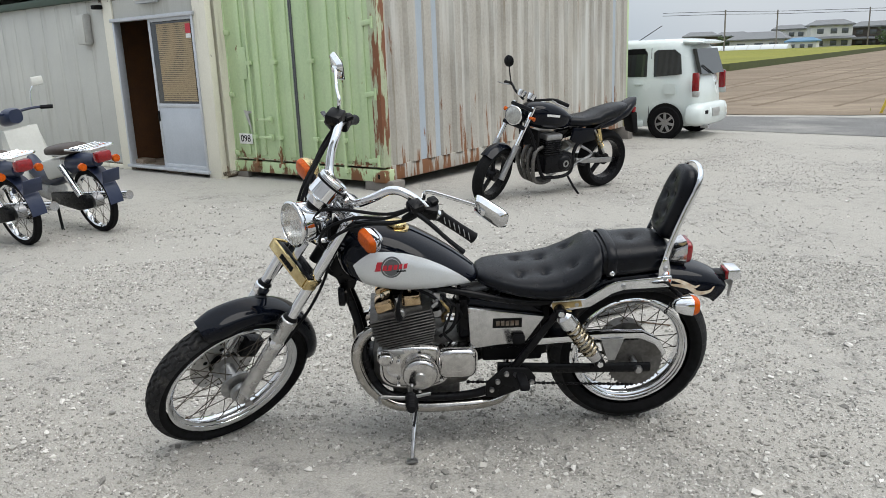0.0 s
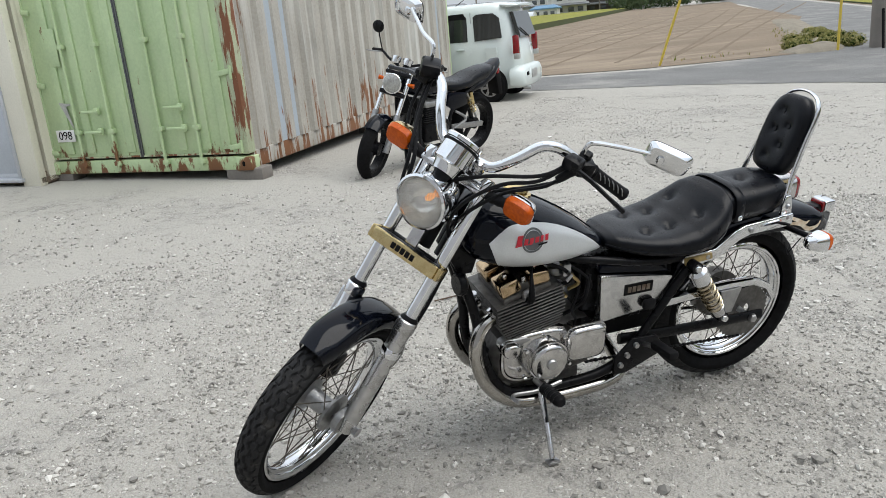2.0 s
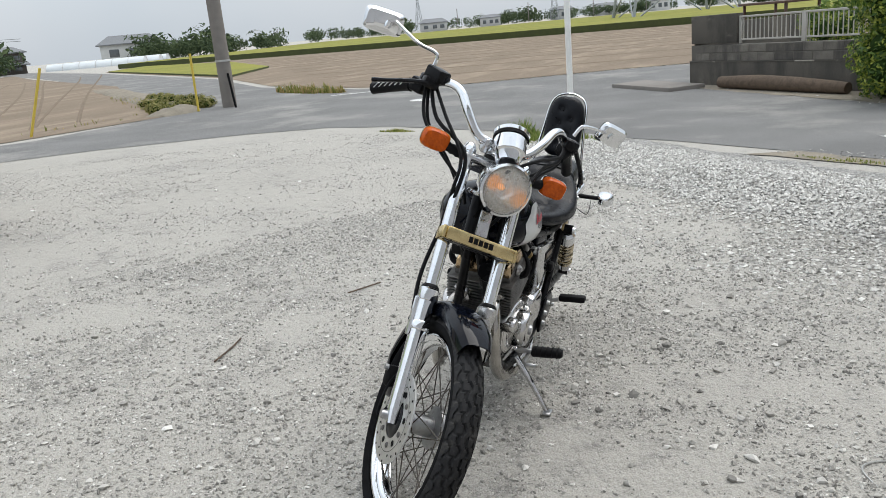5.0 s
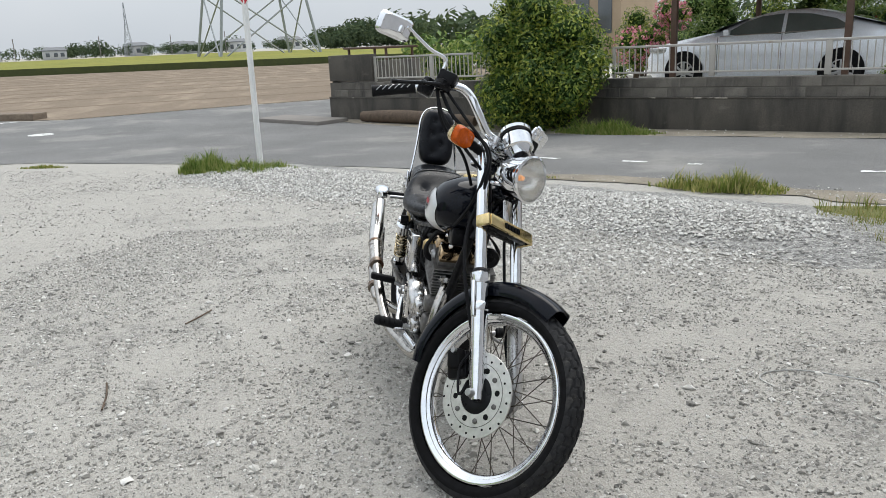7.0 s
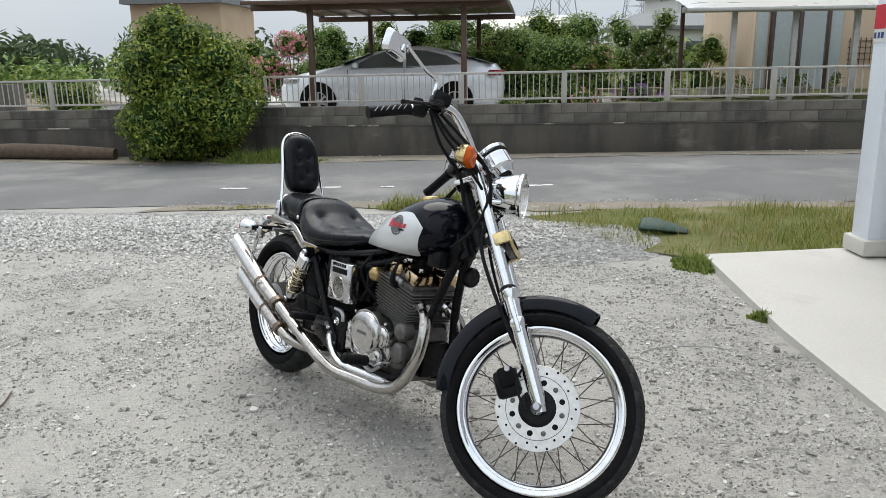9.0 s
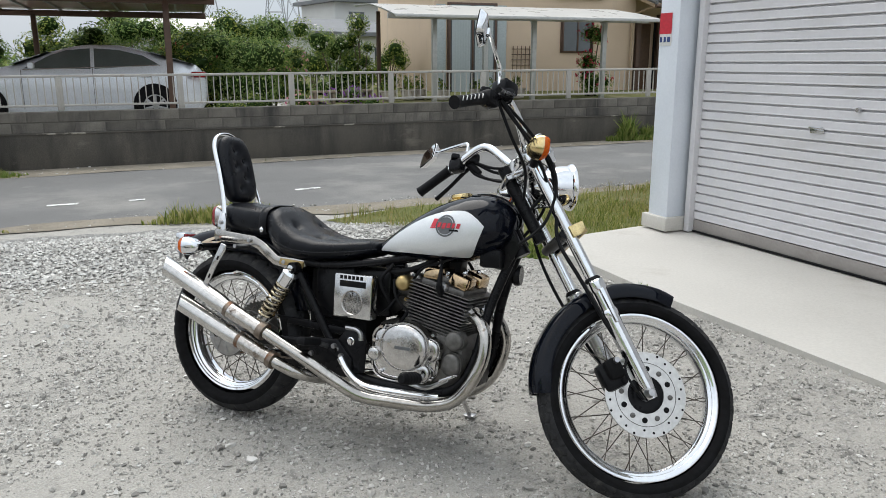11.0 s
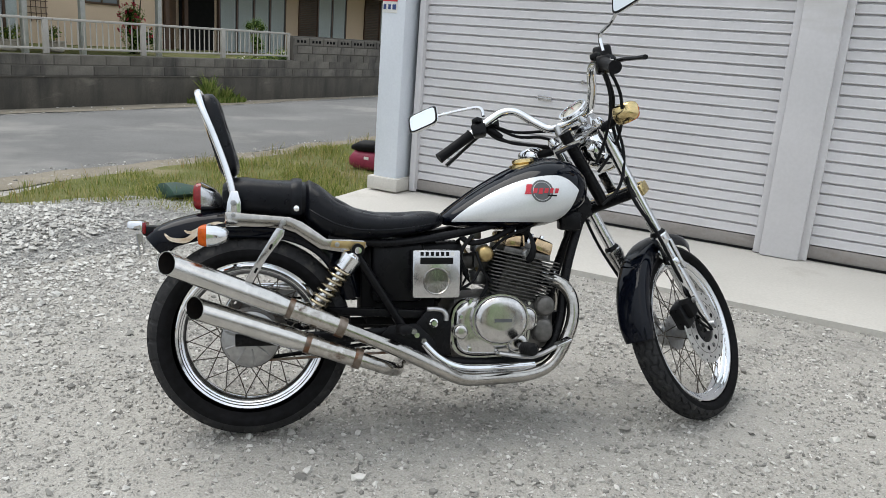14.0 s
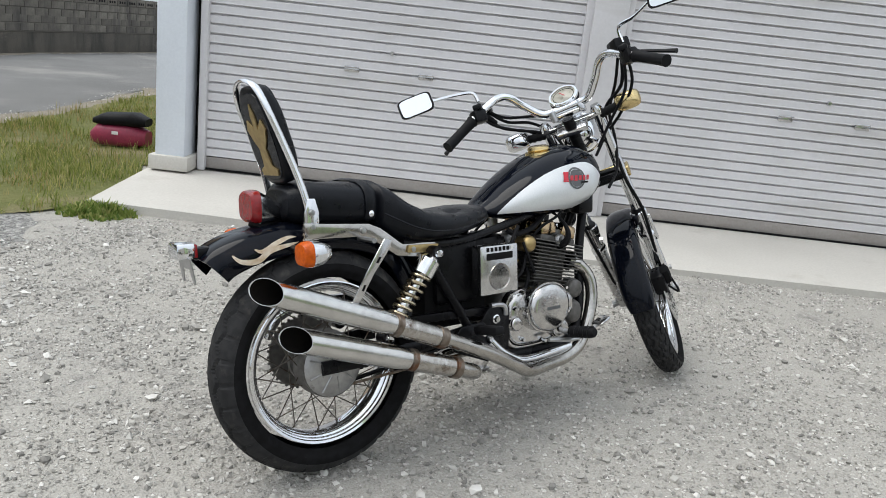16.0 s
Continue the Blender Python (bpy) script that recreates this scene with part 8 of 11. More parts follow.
part("exhaust_pipe", tube([(0.235, -0.24, 0.288), (0.34, -0.238, 0.250), (0.39, -0.21, 0.228), (0.425, -0.13, 0.205), (0.445, -0.02, 0.194), (0.475, 0.075, 0.190), (0.55, 0.112, 0.186), (0.66, 0.116, 0.181), (0.77, 0.110, 0.178), (0.87, 0.100, 0.188), (0.955, 0.092, 0.26), (0.992, 0.085, 0.37), (0.968, 0.068, 0.445), (0.915, 0.055, 0.475)], 0.0205, 16, 7), PIPE, bike, "chrome exhaust pipe")
for s in (1, -1):
    part("exhaust_flange", tube([(0.93, 0.06 * s, 0.468), (0.915, 0.055 * s, 0.476)], 0.033, 16), CHROME_WORN, bike)
part("engine_guard", tube([(0.505, -0.145, 0.285), (0.545, -0.155, 0.245), (0.60, -0.16, 0.215), (0.68, -0.15, 0.205), (0.86, -0.12, 0.205)], 0.013, 12, 6), CHROME, bike, "chrome lower tube")
stay = part("muffler_strut", plate([(0.074, 0.640), (0.096, 0.634), (0.094, 0.618), (0.046, 0.552), (0.006, 0.482), (-0.014, 0.488), (0.026, 0.560)], 0.005, Matrix.Translation((0, -0.190, 0)) @ Matrix.Rotation(radians(6), 4, "X"), 0.002), CHROME_WORN, bike, "slim slotted chrome muffler stay")
for x, z in ((0.060, 0.588), (0.020, 0.522)):
    part("stay_slot", plate([(x - 0.001, z + 0.008), (x + 0.005, z + 0.006), (x - 0.002, z - 0.009), (x - 0.008, z - 0.006)], 0.0058, Matrix.Translation((0, -0.190, 0)) @ Matrix.Rotation(radians(6), 4, "X"), 0), DARK, stay)
part("strut_spacer", tube([(0.082, -0.125, 0.625), (0.082, -0.20, 0.625)], 0.007, 8), STEEL, bike)

# foot controls
for s in (1, -1):
    fp = part("footpeg", tube([(0.81, 0.12 * s, 0.262), (0.81, 0.185 * s, 0.270)], 0.009, 10), STEEL, bike, "folding rubber footpeg")
    part("peg_rubber", tube([(0.81, 0.175 * s, 0.270), (0.81, 0.18 * s, 0.270), (0.808, 0.27 * s, 0.284), (0.808, 0.278 * s, 0.285)], [0.014, 0.019, 0.017, 0.012], 10), RUBBER_CLEAN, fp)
    for k in range(5):
        part("peg_rib", lathe([(0.0185, -0.003), (0.0205, 0), (0.0185, 0.003)], 10, "Y", (0.809, (0.19 + 0.018 * k) * s, 0.2725 + 0.0028 * k), closed=True), RUBBER_CLEAN, fp)
    rp = part("footpeg", tube([(0.445, 0.135 * s, 0.315), (0.44, 0.175 * s, 0.33)], 0.008, 10), STEEL, bike, "pillion footpeg")
    part("peg_rubber", box(0.035, 0.10, 0.026, (0.432, 0.225 * s, 0.343), 0.008, Matrix.Rotation(radians(8 * s), 4, "X")), RUBBER_CLEAN, rp)
part("gear_lever", tube([(0.74, 0.155, 0.262), (0.82, 0.165, 0.255), (0.91, 0.175, 0.268), (0.912, 0.215, 0.27)], 0.006, 8, 4), STEEL, bike, "steel gear lever")
part("brake_pedal", tube([(0.74, -0.15, 0.25), (0.84, -0.18, 0.245), (0.92, -0.195, 0.285)], 0.007, 8, 4), STEEL, bike, "steel brake pedal")
part("pedal_pad", box(0.05, 0.04, 0.01, (0.925, -0.20, 0.292), 0.004, Matrix.Rotation(radians(-25), 4, "Y")), CHROME_WORN, bike)
ks = part("side_stand", tube([(0.79, 0.115, 0.225), (0.797, 0.175, 0.16), (0.805, 0.225, 0.10), (0.809, 0.252, 0.064)], [0.012, 0.010, 0.009, 0.008], 10, 4), CHROME_WORN, bike, "chrome side stand, out")
part("stand_foot", box(0.04, 0.03, 0.008, (0.810, 0.257, 0.059), 0.003, Matrix.Rotation(radians(10.5), 4, "X")), STEEL, ks)
part("stand_spring", tube([(0.785, 0.125, 0.225), (0.80, 0.19, 0.15)], 0.006, 8), BLACK_FRAME, ks)


# ---- block courses on the retaining wall ----
BL = 0.40
blk = finish(box(BL - 0.012, 0.165, 0.138, (0, 0, 0), 0.006, None, None, 1), BLOCK, "block", 0)
for row in range(2):
    s = -10.75 + 0.2 * row
    while s < 17.6:
        o = new("block", blk)
        o.matrix_basis = wall_pose(s + BL / 2, 0.15, WALL_Z0 + 0.62 + 0.078 + row * 0.150)
        o.parent = wall
        s += BL
tall = thing("block_wall", "tall grey concrete block wall with a pierced top course", "wall", kind="structure")
part("backing", box(9.0, 0.13, 0.46, (4.5, 0.15, WALL_TOP + 0.20), 0), MORTAR, tall, m=wall_pose(8.08))
for row in range(3):
    for k in range(22):
        o = new("block", blk)
        o.matrix_basis = wall_pose(8.08 + 0.2 + k * BL + (0.1 if row % 2 else 0), 0.15, WALL_TOP + 0.035 + row * 0.150)
        o.parent = tall
for k in range(22):
    for q in (-0.09, 0.0, 0.09):
        part("piercing", box(0.05, 0.18, 0.05, (0, 0, 0), 0.004), DARK, tall, m=wall_pose(8.28 + k * BL + q, 0.15, WALL_TOP + 0.335))
part("end_block", box(1.2, 0.16, 0.52, (0.6, 0.15, WALL_TOP + 0.27), 0.01), CONCRETE_DARK, wall, "raised solid end of the wall", m=wall_pose(-10.85))
part("return_wall", box(3.5, 0.15, 1.2, (1.75, 0, 0.6), 0.004), CONCRETE_DARK, wall, m=garden_pose(-10.78, 0.15, -0.30) @ pose(0, 0, 0, 0, 0, 96))
solid("log", tube([(0, 0, 0), (0.9, 0.03, 0.015), (1.8, -0.02, 0.01), (2.7, 0.0, -0.02)], [0.10, 0.13, 0.12, 0.09], 12, 3), BARK, "grey weathered log lying at the foot of the wall", "log", m=garden_pose(-9.6, -0.35, -0.10))

# ---- poles and slabs at the crossing ----
wpole = thing("white_pole", "slim white painted pole with a red reflector at the top", "pole", pose(-6.70, -1.13, -0.18, 0, -1.0, 0))
part("shaft", tube([(0, 0, -0.1), (0, 0, 2.25)], 0.037, 14), WHITE_POLE, wpole)
part("reflector", plate([(-0.05, 0.0), (0, 0.07), (0.05, 0.0), (0, -0.07)], 0.012, pose(0.03, 0.0, 2.06, 0, 0, 80)), RED_PAINT, wpole, "red diamond reflector")
part("reflector_rim", plate([(-0.07, 0.0), (0, 0.095), (0.07, 0.0), (0, -0.095)], 0.008, pose(0.028, 0.0, 2.06, 0, 0, 80)), WHITE_PRINT, wpole)
up = thing("utility_pole", "brown-grey concrete utility pole", "utility pole", pose(-14.4, -11.8, -0.25))
part("shaft", tube([(0, 0, -0.2), (0, 0, 9)], [0.19, 0.14], 18), POLE_CONC, up)
part("band", lathe([(0.192, 1.2), (0.198, 1.2), (0.198, 1.25), (0.192, 1.25)], 18, closed=True), GALV, up)
part("guy_guard", tube([(0.30, 0.4, 0), (0.15, 0.2, 0.9)], 0.03, 8), DARK, up)
for x, y, tilt in ((-9.75, -13.75, 19), (-13.6, -12.2, 1)):
    yp = thing("yellow_stake", "thin faded yellow marker stake in the field edge", "stake", pose(x, y, -0.22, 0, 0, 135), group="yellow stakes")
    part("shaft", tube([(0, 0, 0), (1.45 * math.sin(radians(tilt)), 0, 1.45)], 0.03, 8), YELLOW, yp)
solid("culvert_slab", box(2.0, 0.8, 0.14, (0, 0, 0.01), 0.015), POLE_CONC, "pale concrete slab bridging the ditch", "concrete slab", m=pose(-13.1, -0.75, -0.22, 0, 0, 40))
solid("culvert_slab", box(2.1, 0.5, 0.22, (0, 0, 0.06), 0.02), WOOD_OLD, "weathered plank-edged slab beside the field", "concrete slab", m=pose(-17.9, -8.2, -0.22, 0, 0, 66))

# ---- naked motorcycle standing by the container ----


def wheel_set(parent, name, c, R, r, w, m, spokes_n=5, mat=None):
    wh = part(name, lathe([(0.02, -0.05), (0.06, -0.045), (0.06, 0.045), (0.02, 0.05)], 20, "Y", c), mat or BLACK_FRAME, parent, m=m)
    part("tyre", lathe([(r, -w * 0.40), (r + (R - r) * 0.4, -w * 0.5), (R - 0.03, -w * 0.42), (R - 0.006, -w * 0.2), (R, 0), (R - 0.006, w * 0.2), (R - 0.03, w * 0.42), (r + (R - r) * 0.4, w * 0.5), (r, w * 0.40)], 48, "Y", c, closed=True), RUBBER, wh, m=m)
    part("rim", lathe([(r - 0.025, -w * 0.3), (r + 0.005, -w * 0.4), (r + 0.005, w * 0.4), (r - 0.025, w * 0.3)], 40, "Y", c, closed=True), mat or BLACK_FRAME, wh, m=m)
    for k in range(spokes_n):
        a = 2 * math.pi * k / spokes_n + 0.3
        part("spoke", box(0.05, 0.028, r - 0.05, (c[0] + (r + 0.02) / 2 * math.sin(a), c[1], c[2] + (r + 0.02) / 2 * math.cos(a)), 0.008, Matrix.Rotation(a, 4, "Y")), mat or BLACK_FRAME, wh, m=m)
    return wh


nb = thing("naked_motorcycle", "black naked motorcycle leaning on its side stand by the container", "motorcycle", pose(-1.33, -5.36, ground_z(-1.33), 0, 0, 28.4) @ pose(0, 0, 0, -9, 0, 0))
NS = Matrix.Translation((1.52, 0, 0)) @ Matrix.Rotation(radians(24), 4, Vector((-0.44, 0, 0.9))) @ Matrix.Translation((-1.52, 0, 0))
wheel_set(nb, "front_wheel", (1.42, 0, 0.295), 0.295, 0.225, 0.12, NS, 3)
wheel_set(nb, "rear_wheel", (0, 0, 0.305), 0.305, 0.225, 0.16, None, 3)
NFD = Vector((-0.44, 0, 0.9)).normalized()
for s in (1, -1):
    a = Vector((1.42, 0.105 * s, 0.30))
    part("fork_leg", tube([a - NFD * 0.02, a + NFD * 0.33], 0.029, 14), ALLOY, nb, "silver fork leg", m=NS)
    part("fork_tube", tube([a + NFD * 0.33, a + NFD * 0.72], 0.021, 14), CHROME, nb, m=NS)
    part("handlebar", tube([(1.11, 0.02 * s, 0.99), (1.08, 0.14 * s, 1.03), (1.00, 0.24 * s, 1.055), (0.93, 0.33 * s, 1.03)], 0.012, 10, 4), BLACK_FRAME, nb, m=NS)
    part("grip", tube([(0.985, 0.26 * s, 1.05), (0.915, 0.36 * s, 1.02)], 0.018, 10), RUBBER_CLEAN, nb, m=NS)
    part("lever", tube([(1.03, 0.24 * s, 1.05), (1.03, 0.33 * s, 1.035), (0.99, 0.40 * s, 1.02)], 0.006, 7, 3), ALLOY, nb, "silver lever", m=NS)
    gz = Vector((1.10, 0.055 * s, 1.05))
    ggm = NS @ Matrix.Translation(gz) @ Matrix.Rotation(radians(-28), 4, "Y")
    gg = part("gauge", lathe([(0, -0.05), (0.036, -0.045), (0.046, -0.01), (0.048, 0.012), (0.042, 0.014), (0.0, 0.010)], 24), CHROME, nb, "chrome cased gauge", m=ggm)
    part("indicator", tube([(1.16, 0.11 * s, 0.86), (1.16, 0.17 * s, 0.86)], [0.012, 0.02], 10), AMBER, nb, m=NS)
    sh = part("shock_absorber", tube([(0.28, 0.14 * s, 0.66), (0.10, 0.13 * s, 0.40)], 0.012, 10), STEEL, nb)
    T, B_ = Vector((0.28, 0.14 * s, 0.66)), Vector((0.10, 0.13 * s, 0.40))
    d = (B_ - T).normalized()
    e1 = d.cross(Vector((0, 1, 0))).normalized()
    e2 = d.cross(e1)
    part("spring", tube([T + d * 0.30 * (0.1 + 0.7 * i / 72) + (e1 * math.cos(i * 0.55) + e2 * math.sin(i * 0.55)) * 0.026 for i in range(73)], 0.005, 6), GOLD, sh)
    part("reservoir", tube([T + Vector((-0.045, 0.01 * s, 0.01)), T + Vector((-0.09, 0.01 * s, -0.11))], 0.02, 12), GOLD, sh, "gold reservoir")
    part("swing_arm", box(0.50, 0.028, 0.055, (0.22, 0.11 * s, 0.33), 0.01, Matrix.Rotation(radians(-4), 4, "Y")), ALLOY, nb, "silver swing arm")
    part("foot_hanger", tube([(0.42, 0.12 * s, 0.50), (0.30, 0.16 * s, 0.42), (0.42, 0.15 * s, 0.36), (0.52, 0.13 * s, 0.30)], 0.013, 8, 4), ALLOY, nb, "silver footrest hanger")
    part("footpeg", tube([(0.46, 0.14 * s, 0.33), (0.46, 0.25 * s, 0.345)], 0.013, 8), RUBBER_CLEAN, nb)
    part("frame_tube", tube([(1.10, 0.02 * s, 0.82), (1.02, 0.10 * s, 0.60), (0.92, 0.13 * s, 0.28), (0.80, 0.14 * s, 0.22), (0.55, 0.14 * s, 0.25), (0.50, 0.13 * s, 0.50), (0.25, 0.11 * s, 0.66), (0.0, 0.09 * s, 0.74)], 0.018, 10, 5), BLACK_FRAME, nb)
    part("side_panel", plate([(0.55, 0.70), (0.18, 0.66), (0.22, 0.56), (0.48, 0.52), (0.58, 0.58)], 0.03, Matrix.Translation((0, 0.13 * s, 0)), 0.008), BLACK_GLOSS, nb)
part("headlight", lathe([(0, -0.12), (0.05, -0.10), (0.078, -0.05), (0.088, -0.01), (0.092, 0.0), (0.088, 0.006)], 32, m=NS @ Matrix.Translation((1.27, 0, 0.865)) @ Matrix.Rotation(radians(86), 4, "Y")), CHROME, nb, "round chrome headlight")
part("headlight_lens", lathe([(0.086, 0.004), (0.06, 0.014), (0.03, 0.018), (0, 0.019)], 28, m=NS @ Matrix.Translation((1.27, 0, 0.865)) @ Matrix.Rotation(radians(86), 4, "Y")), LENS_CLEAR, nb)
part("yoke", box(0.06, 0.24, 0.035, (1.13, 0, 0.925), 0.01, Matrix.Rotation(radians(-26), 4, "Y")), BLACK_FRAME, nb, m=NS)
part("lower_yoke", box(0.06, 0.24, 0.04, (1.21, 0, 0.76), 0.01, Matrix.Rotation(radians(-26), 4, "Y")), BLACK_FRAME, nb, m=NS)
ff = []
for i in range(13):
    a = radians(50 + 115 * i / 12)
    ff.append([(1.42 + (0.318 - 0.03 * abs(u) ** 2) * math.cos(a), 0.068 * u, 0.295 + (0.318 - 0.03 * abs(u) ** 2) * math.sin(a)) for u in (-1, -0.7, -0.3, 0, 0.3, 0.7, 1)] + [(1.42 + 0.285 * math.cos(a), 0.06 * u, 0.295 + 0.285 * math.sin(a)) for u in (1, 0, -1)])
part("front_fender", loft(ff), BLACK_GLOSS, nb, m=NS)
NT = [(0.52, 0.06, 0.70, 0.80), (0.58, 0.11, 0.68, 0.84), (0.68, 0.14, 0.67, 0.90), (0.80, 0.15, 0.68, 0.945), (0.92, 0.148, 0.70, 0.96), (1.02, 0.135, 0.73, 0.95), (1.08, 0.10, 0.77, 0.92), (1.10, 0.05, 0.80, 0.89)]
ntank = part("fuel_tank", loft([superring(*t, 2.6, 32) for t in NT]), BLACK_GLOSS, nb, "glossy black fuel tank", 60)
part("tank_cap", lathe([(0, 0.012), (0.035, 0.01), (0.04, 0)], 20, at=(0.88, 0, 0.952)), ALLOY, ntank)
for s in (1, -1):
    part("tank_mark", box(0.16, 0.002, 0.022, (0.84, 0.1505 * s, 0.84), 0, Matrix.Rotation(radians(-8), 4, "Y")), WHITE_PRINT, ntank)
part("seat", loft([superring(*t, 3, 32) for t in ((0.58, 0.07, 0.70, 0.78), (0.54, 0.11, 0.69, 0.79), (0.40, 0.14, 0.68, 0.785), (0.22, 0.145, 0.69, 0.80), (0.14, 0.13, 0.70, 0.835), (-0.08, 0.12, 0.73, 0.875), (-0.20, 0.09, 0.76, 0.88), (-0.23, 0.05, 0.79, 0.87))]), LEATHER, nb, "black dual seat", 60)
part("tail_cowl", loft([superring(*t, 3, 24) for t in ((0.20, 0.11, 0.62, 0.71), (0.0, 0.125, 0.66, 0.76), (-0.20, 0.11, 0.72, 0.86), (-0.33, 0.07, 0.82, 0.92), (-0.37, 0.03, 0.87, 0.925))]), BLACK_GLOSS, nb, "black tail cowl", 50)
part("tail_lamp", box(0.05, 0.12, 0.06, (-0.33, 0, 0.80), 0.012), RED_LENS, nb)
part("mud_flap", plate([(-0.28, 0.76), (-0.36, 0.78), (-0.42, 0.56), (-0.36, 0.55)], 0.14, None, 0.01), DARK, nb)
neng = part("engine", box(0.36, 0.34, 0.20, (0.72, 0, 0.36), 0.04), BLACK_FRAME, nb, "black four-cylinder engine")
for k in range(7):
    part("cylinder_fin", box(0.20, 0.36, 0.006, (0.82, 0, 0.47 + 0.02 * k), 0.002, None, None, 1), BLACK_FRAME, neng)
part("cylinder_block", box(0.17, 0.33, 0.16, (0.82, 0, 0.53), 0.01), DARK, neng)
part("cam_cover", box(0.20, 0.34, 0.06, (0.81, 0, 0.63), 0.02), ALLOY, neng, "silver cam cover")
for s in (1, -1):
    part("clutch_cover", lathe([(0, 0.025), (0.05, 0.022), (0.075, 0.010), (0.08, 0.0)], 24, "Y", (0.66, 0.17 * s, 0.36), m=Matrix.Scale(s, 4, (0, 1, 0))), BLACK_FRAME, neng)
    part("cover_ring", lathe([(0.02, 0.026), (0.035, 0.026), (0.035, 0.022), (0.02, 0.022)], 20, "Y", (0.66, 0.171 * s, 0.36), closed=True, m=Matrix.Scale(s, 4, (0, 1, 0))), ALLOY, neng)
for k in range(4):
    y = -0.12 + 0.08 * k
    part("header_pipe", tube([(0.90, y, 0.54), (0.99, y, 0.50), (1.02, y, 0.38), (0.96, y * 0.8, 0.20), (0.84, y * 0.6, 0.155), (0.70, y * 0.4 - 0.03, 0.15)], 0.019, 12, 5), ALLOY_DARK, nb, "dull header pipe")
part("silencer", tube([(0.62, -0.10, 0.17), (0.30, -0.19, 0.24), (-0.15, -0.22, 0.40)], [0.03, 0.05, 0.05], 16, 4), STEEL, nb, "steel silencer")
part("side_stand", tube([(0.58, 0.12, 0.24), (0.54, 0.20, 0.12), (0.50, 0.25, 0.045)], 0.012, 8, 3), BLACK_FRAME, nb)
part("radiator_grille", box(0.03, 0.26, 0.16, (0.98, 0, 0.62), 0.008), DARK, nb)
for s in (1, -1):
    pass
nm = part("mirror", tube([(1.03, -0.22, 1.05), (1.05, -0.25, 1.14), (1.06, -0.28, 1.24)], 0.006, 8, 3), BLACK_FRAME, nb, "round black mirror", m=NS)
part("mirror_head", lathe([(0, 0.02), (0.04, 0.014), (0.055, 0), (0.052, -0.006), (0, -0.006)], 20, "X", (1.06, -0.29, 1.27)), BLACK_FRAME, nm, m=NS)

# ---- two step-through motorbikes ----


def step_through(rear, heading, white, label):
    h = math.degrees(math.atan2(heading[1], heading[0]))
    t = thing("step_through_motorbike", label, "motorbike", pose(rear[0], rear[1], ground_z(rear[0]), 0, 0, h) @ pose(0, 0, 0, -7, 0, 0), "step-through motorbikes")
    for n, x in (("rear_wheel", 0.0), ("front_wheel", 1.19)):
        w = part(n, lathe([(0.015, -0.05), (0.06, -0.04), (0.06, 0.04), (0.015, 0.05)], 20, "Y", (x, 0, 0.27)), ALLOY, t)
        part("tyre", lathe([(0.225, -0.024), (0.25, -0.032), (0.268, -0.02), (0.272, 0), (0.268, 0.02), (0.25, 0.032), (0.225, 0.024)], 40, "Y", (x, 0, 0.27), closed=True), RUBBER, w)
        part("rim", lathe([(0.212, -0.018), (0.228, -0.024), (0.228, 0.024), (0.212, 0.018)], 40, "Y", (x, 0, 0.27), closed=True), CHROME, w)
        spokes(w, pose(x, 0, 0.27), 0.045, 0.035, 0.214, 28)
    body = part("body", tube([(1.00, 0, 0.80), (0.86, 0, 0.55), (0.66, 0, 0.44), (0.42, 0, 0.47), (0.15, 0, 0.58), (-0.18, 0, 0.62)], [0.05, 0.07, 0.075, 0.085, 0.085, 0.05], 14, 5), NAVY, t, "navy pressed body")
    part("leg_shield", loft([[(0.93 - 0.10 * (k / 8), y * (0.8 + 0.25 * math.sin(math.pi * k / 8)), 0.86 - 0.60 * k / 8) for y in (-0.19, -0.13, -0.05, 0.05, 0.13, 0.19)] + [(0.90 - 0.10 * (k / 8) - 0.02, y, 0.86 - 0.60 * k / 8) for y in (0.15, 0, -0.15)] for k in range(9)]), white, t, "pale leg shield")
    part("side_cover", plate([(0.52, 0.60), (0.20, 0.64), (0.16, 0.50), (0.46, 0.44)], 0.22, None, 0.02), white, t)
    part("seat", loft([superring(*q, 3, 24) for q in ((0.42, 0.08, 0.66, 0.71), (0.38, 0.12, 0.65, 0.73), (0.20, 0.13, 0.66, 0.745), (0.08, 0.11, 0.67, 0.74), (0.05, 0.06, 0.68, 0.72))]), pmat("brown_seat_vinyl", (0.06, 0.04, 0.03), (0.03, 0.022, 0.018), 0.5), t, "dark seat with tan top", 60)
    for s in (1, -1):
        part("carrier_rail", tube([(0.05, 0.12 * s, 0.72), (-0.22, 0.13 * s, 0.73), (-0.27, 0.07 * s, 0.73), (-0.27, 0, 0.73)], 0.009, 8, 4), CHROME, t, "chrome carrier")
        part("indicator", lathe([(0, 0.03), (0.025, 0.025), (0.034, 0.0), (0.03, -0.02), (0, -0.025)], 14, "X", (-0.19, 0.15 * s, 0.60)), AMBER, t)
        part("shock_absorber", tube([(0.20, 0.11 * s, 0.58), (0.03, 0.10 * s, 0.33)], 0.026, 12), CHROME, t)
        part("fork_leg", tube([(1.01, 0.06 * s, 0.72), (1.12, 0.065 * s, 0.42), (1.19, 0.065 * s, 0.27)], 0.022, 10), NAVY, t)
        part("handlebar", tube([(0.97, 0, 0.98), (0.93, 0.16 * s, 1.0), (0.86, 0.30 * s, 0.99)], 0.012, 8, 3), NAVY, t)
        part("grip", tube([(0.90, 0.23 * s, 0.995), (0.85, 0.32 * s, 0.985)], 0.018, 8), RUBBER_CLEAN, t)
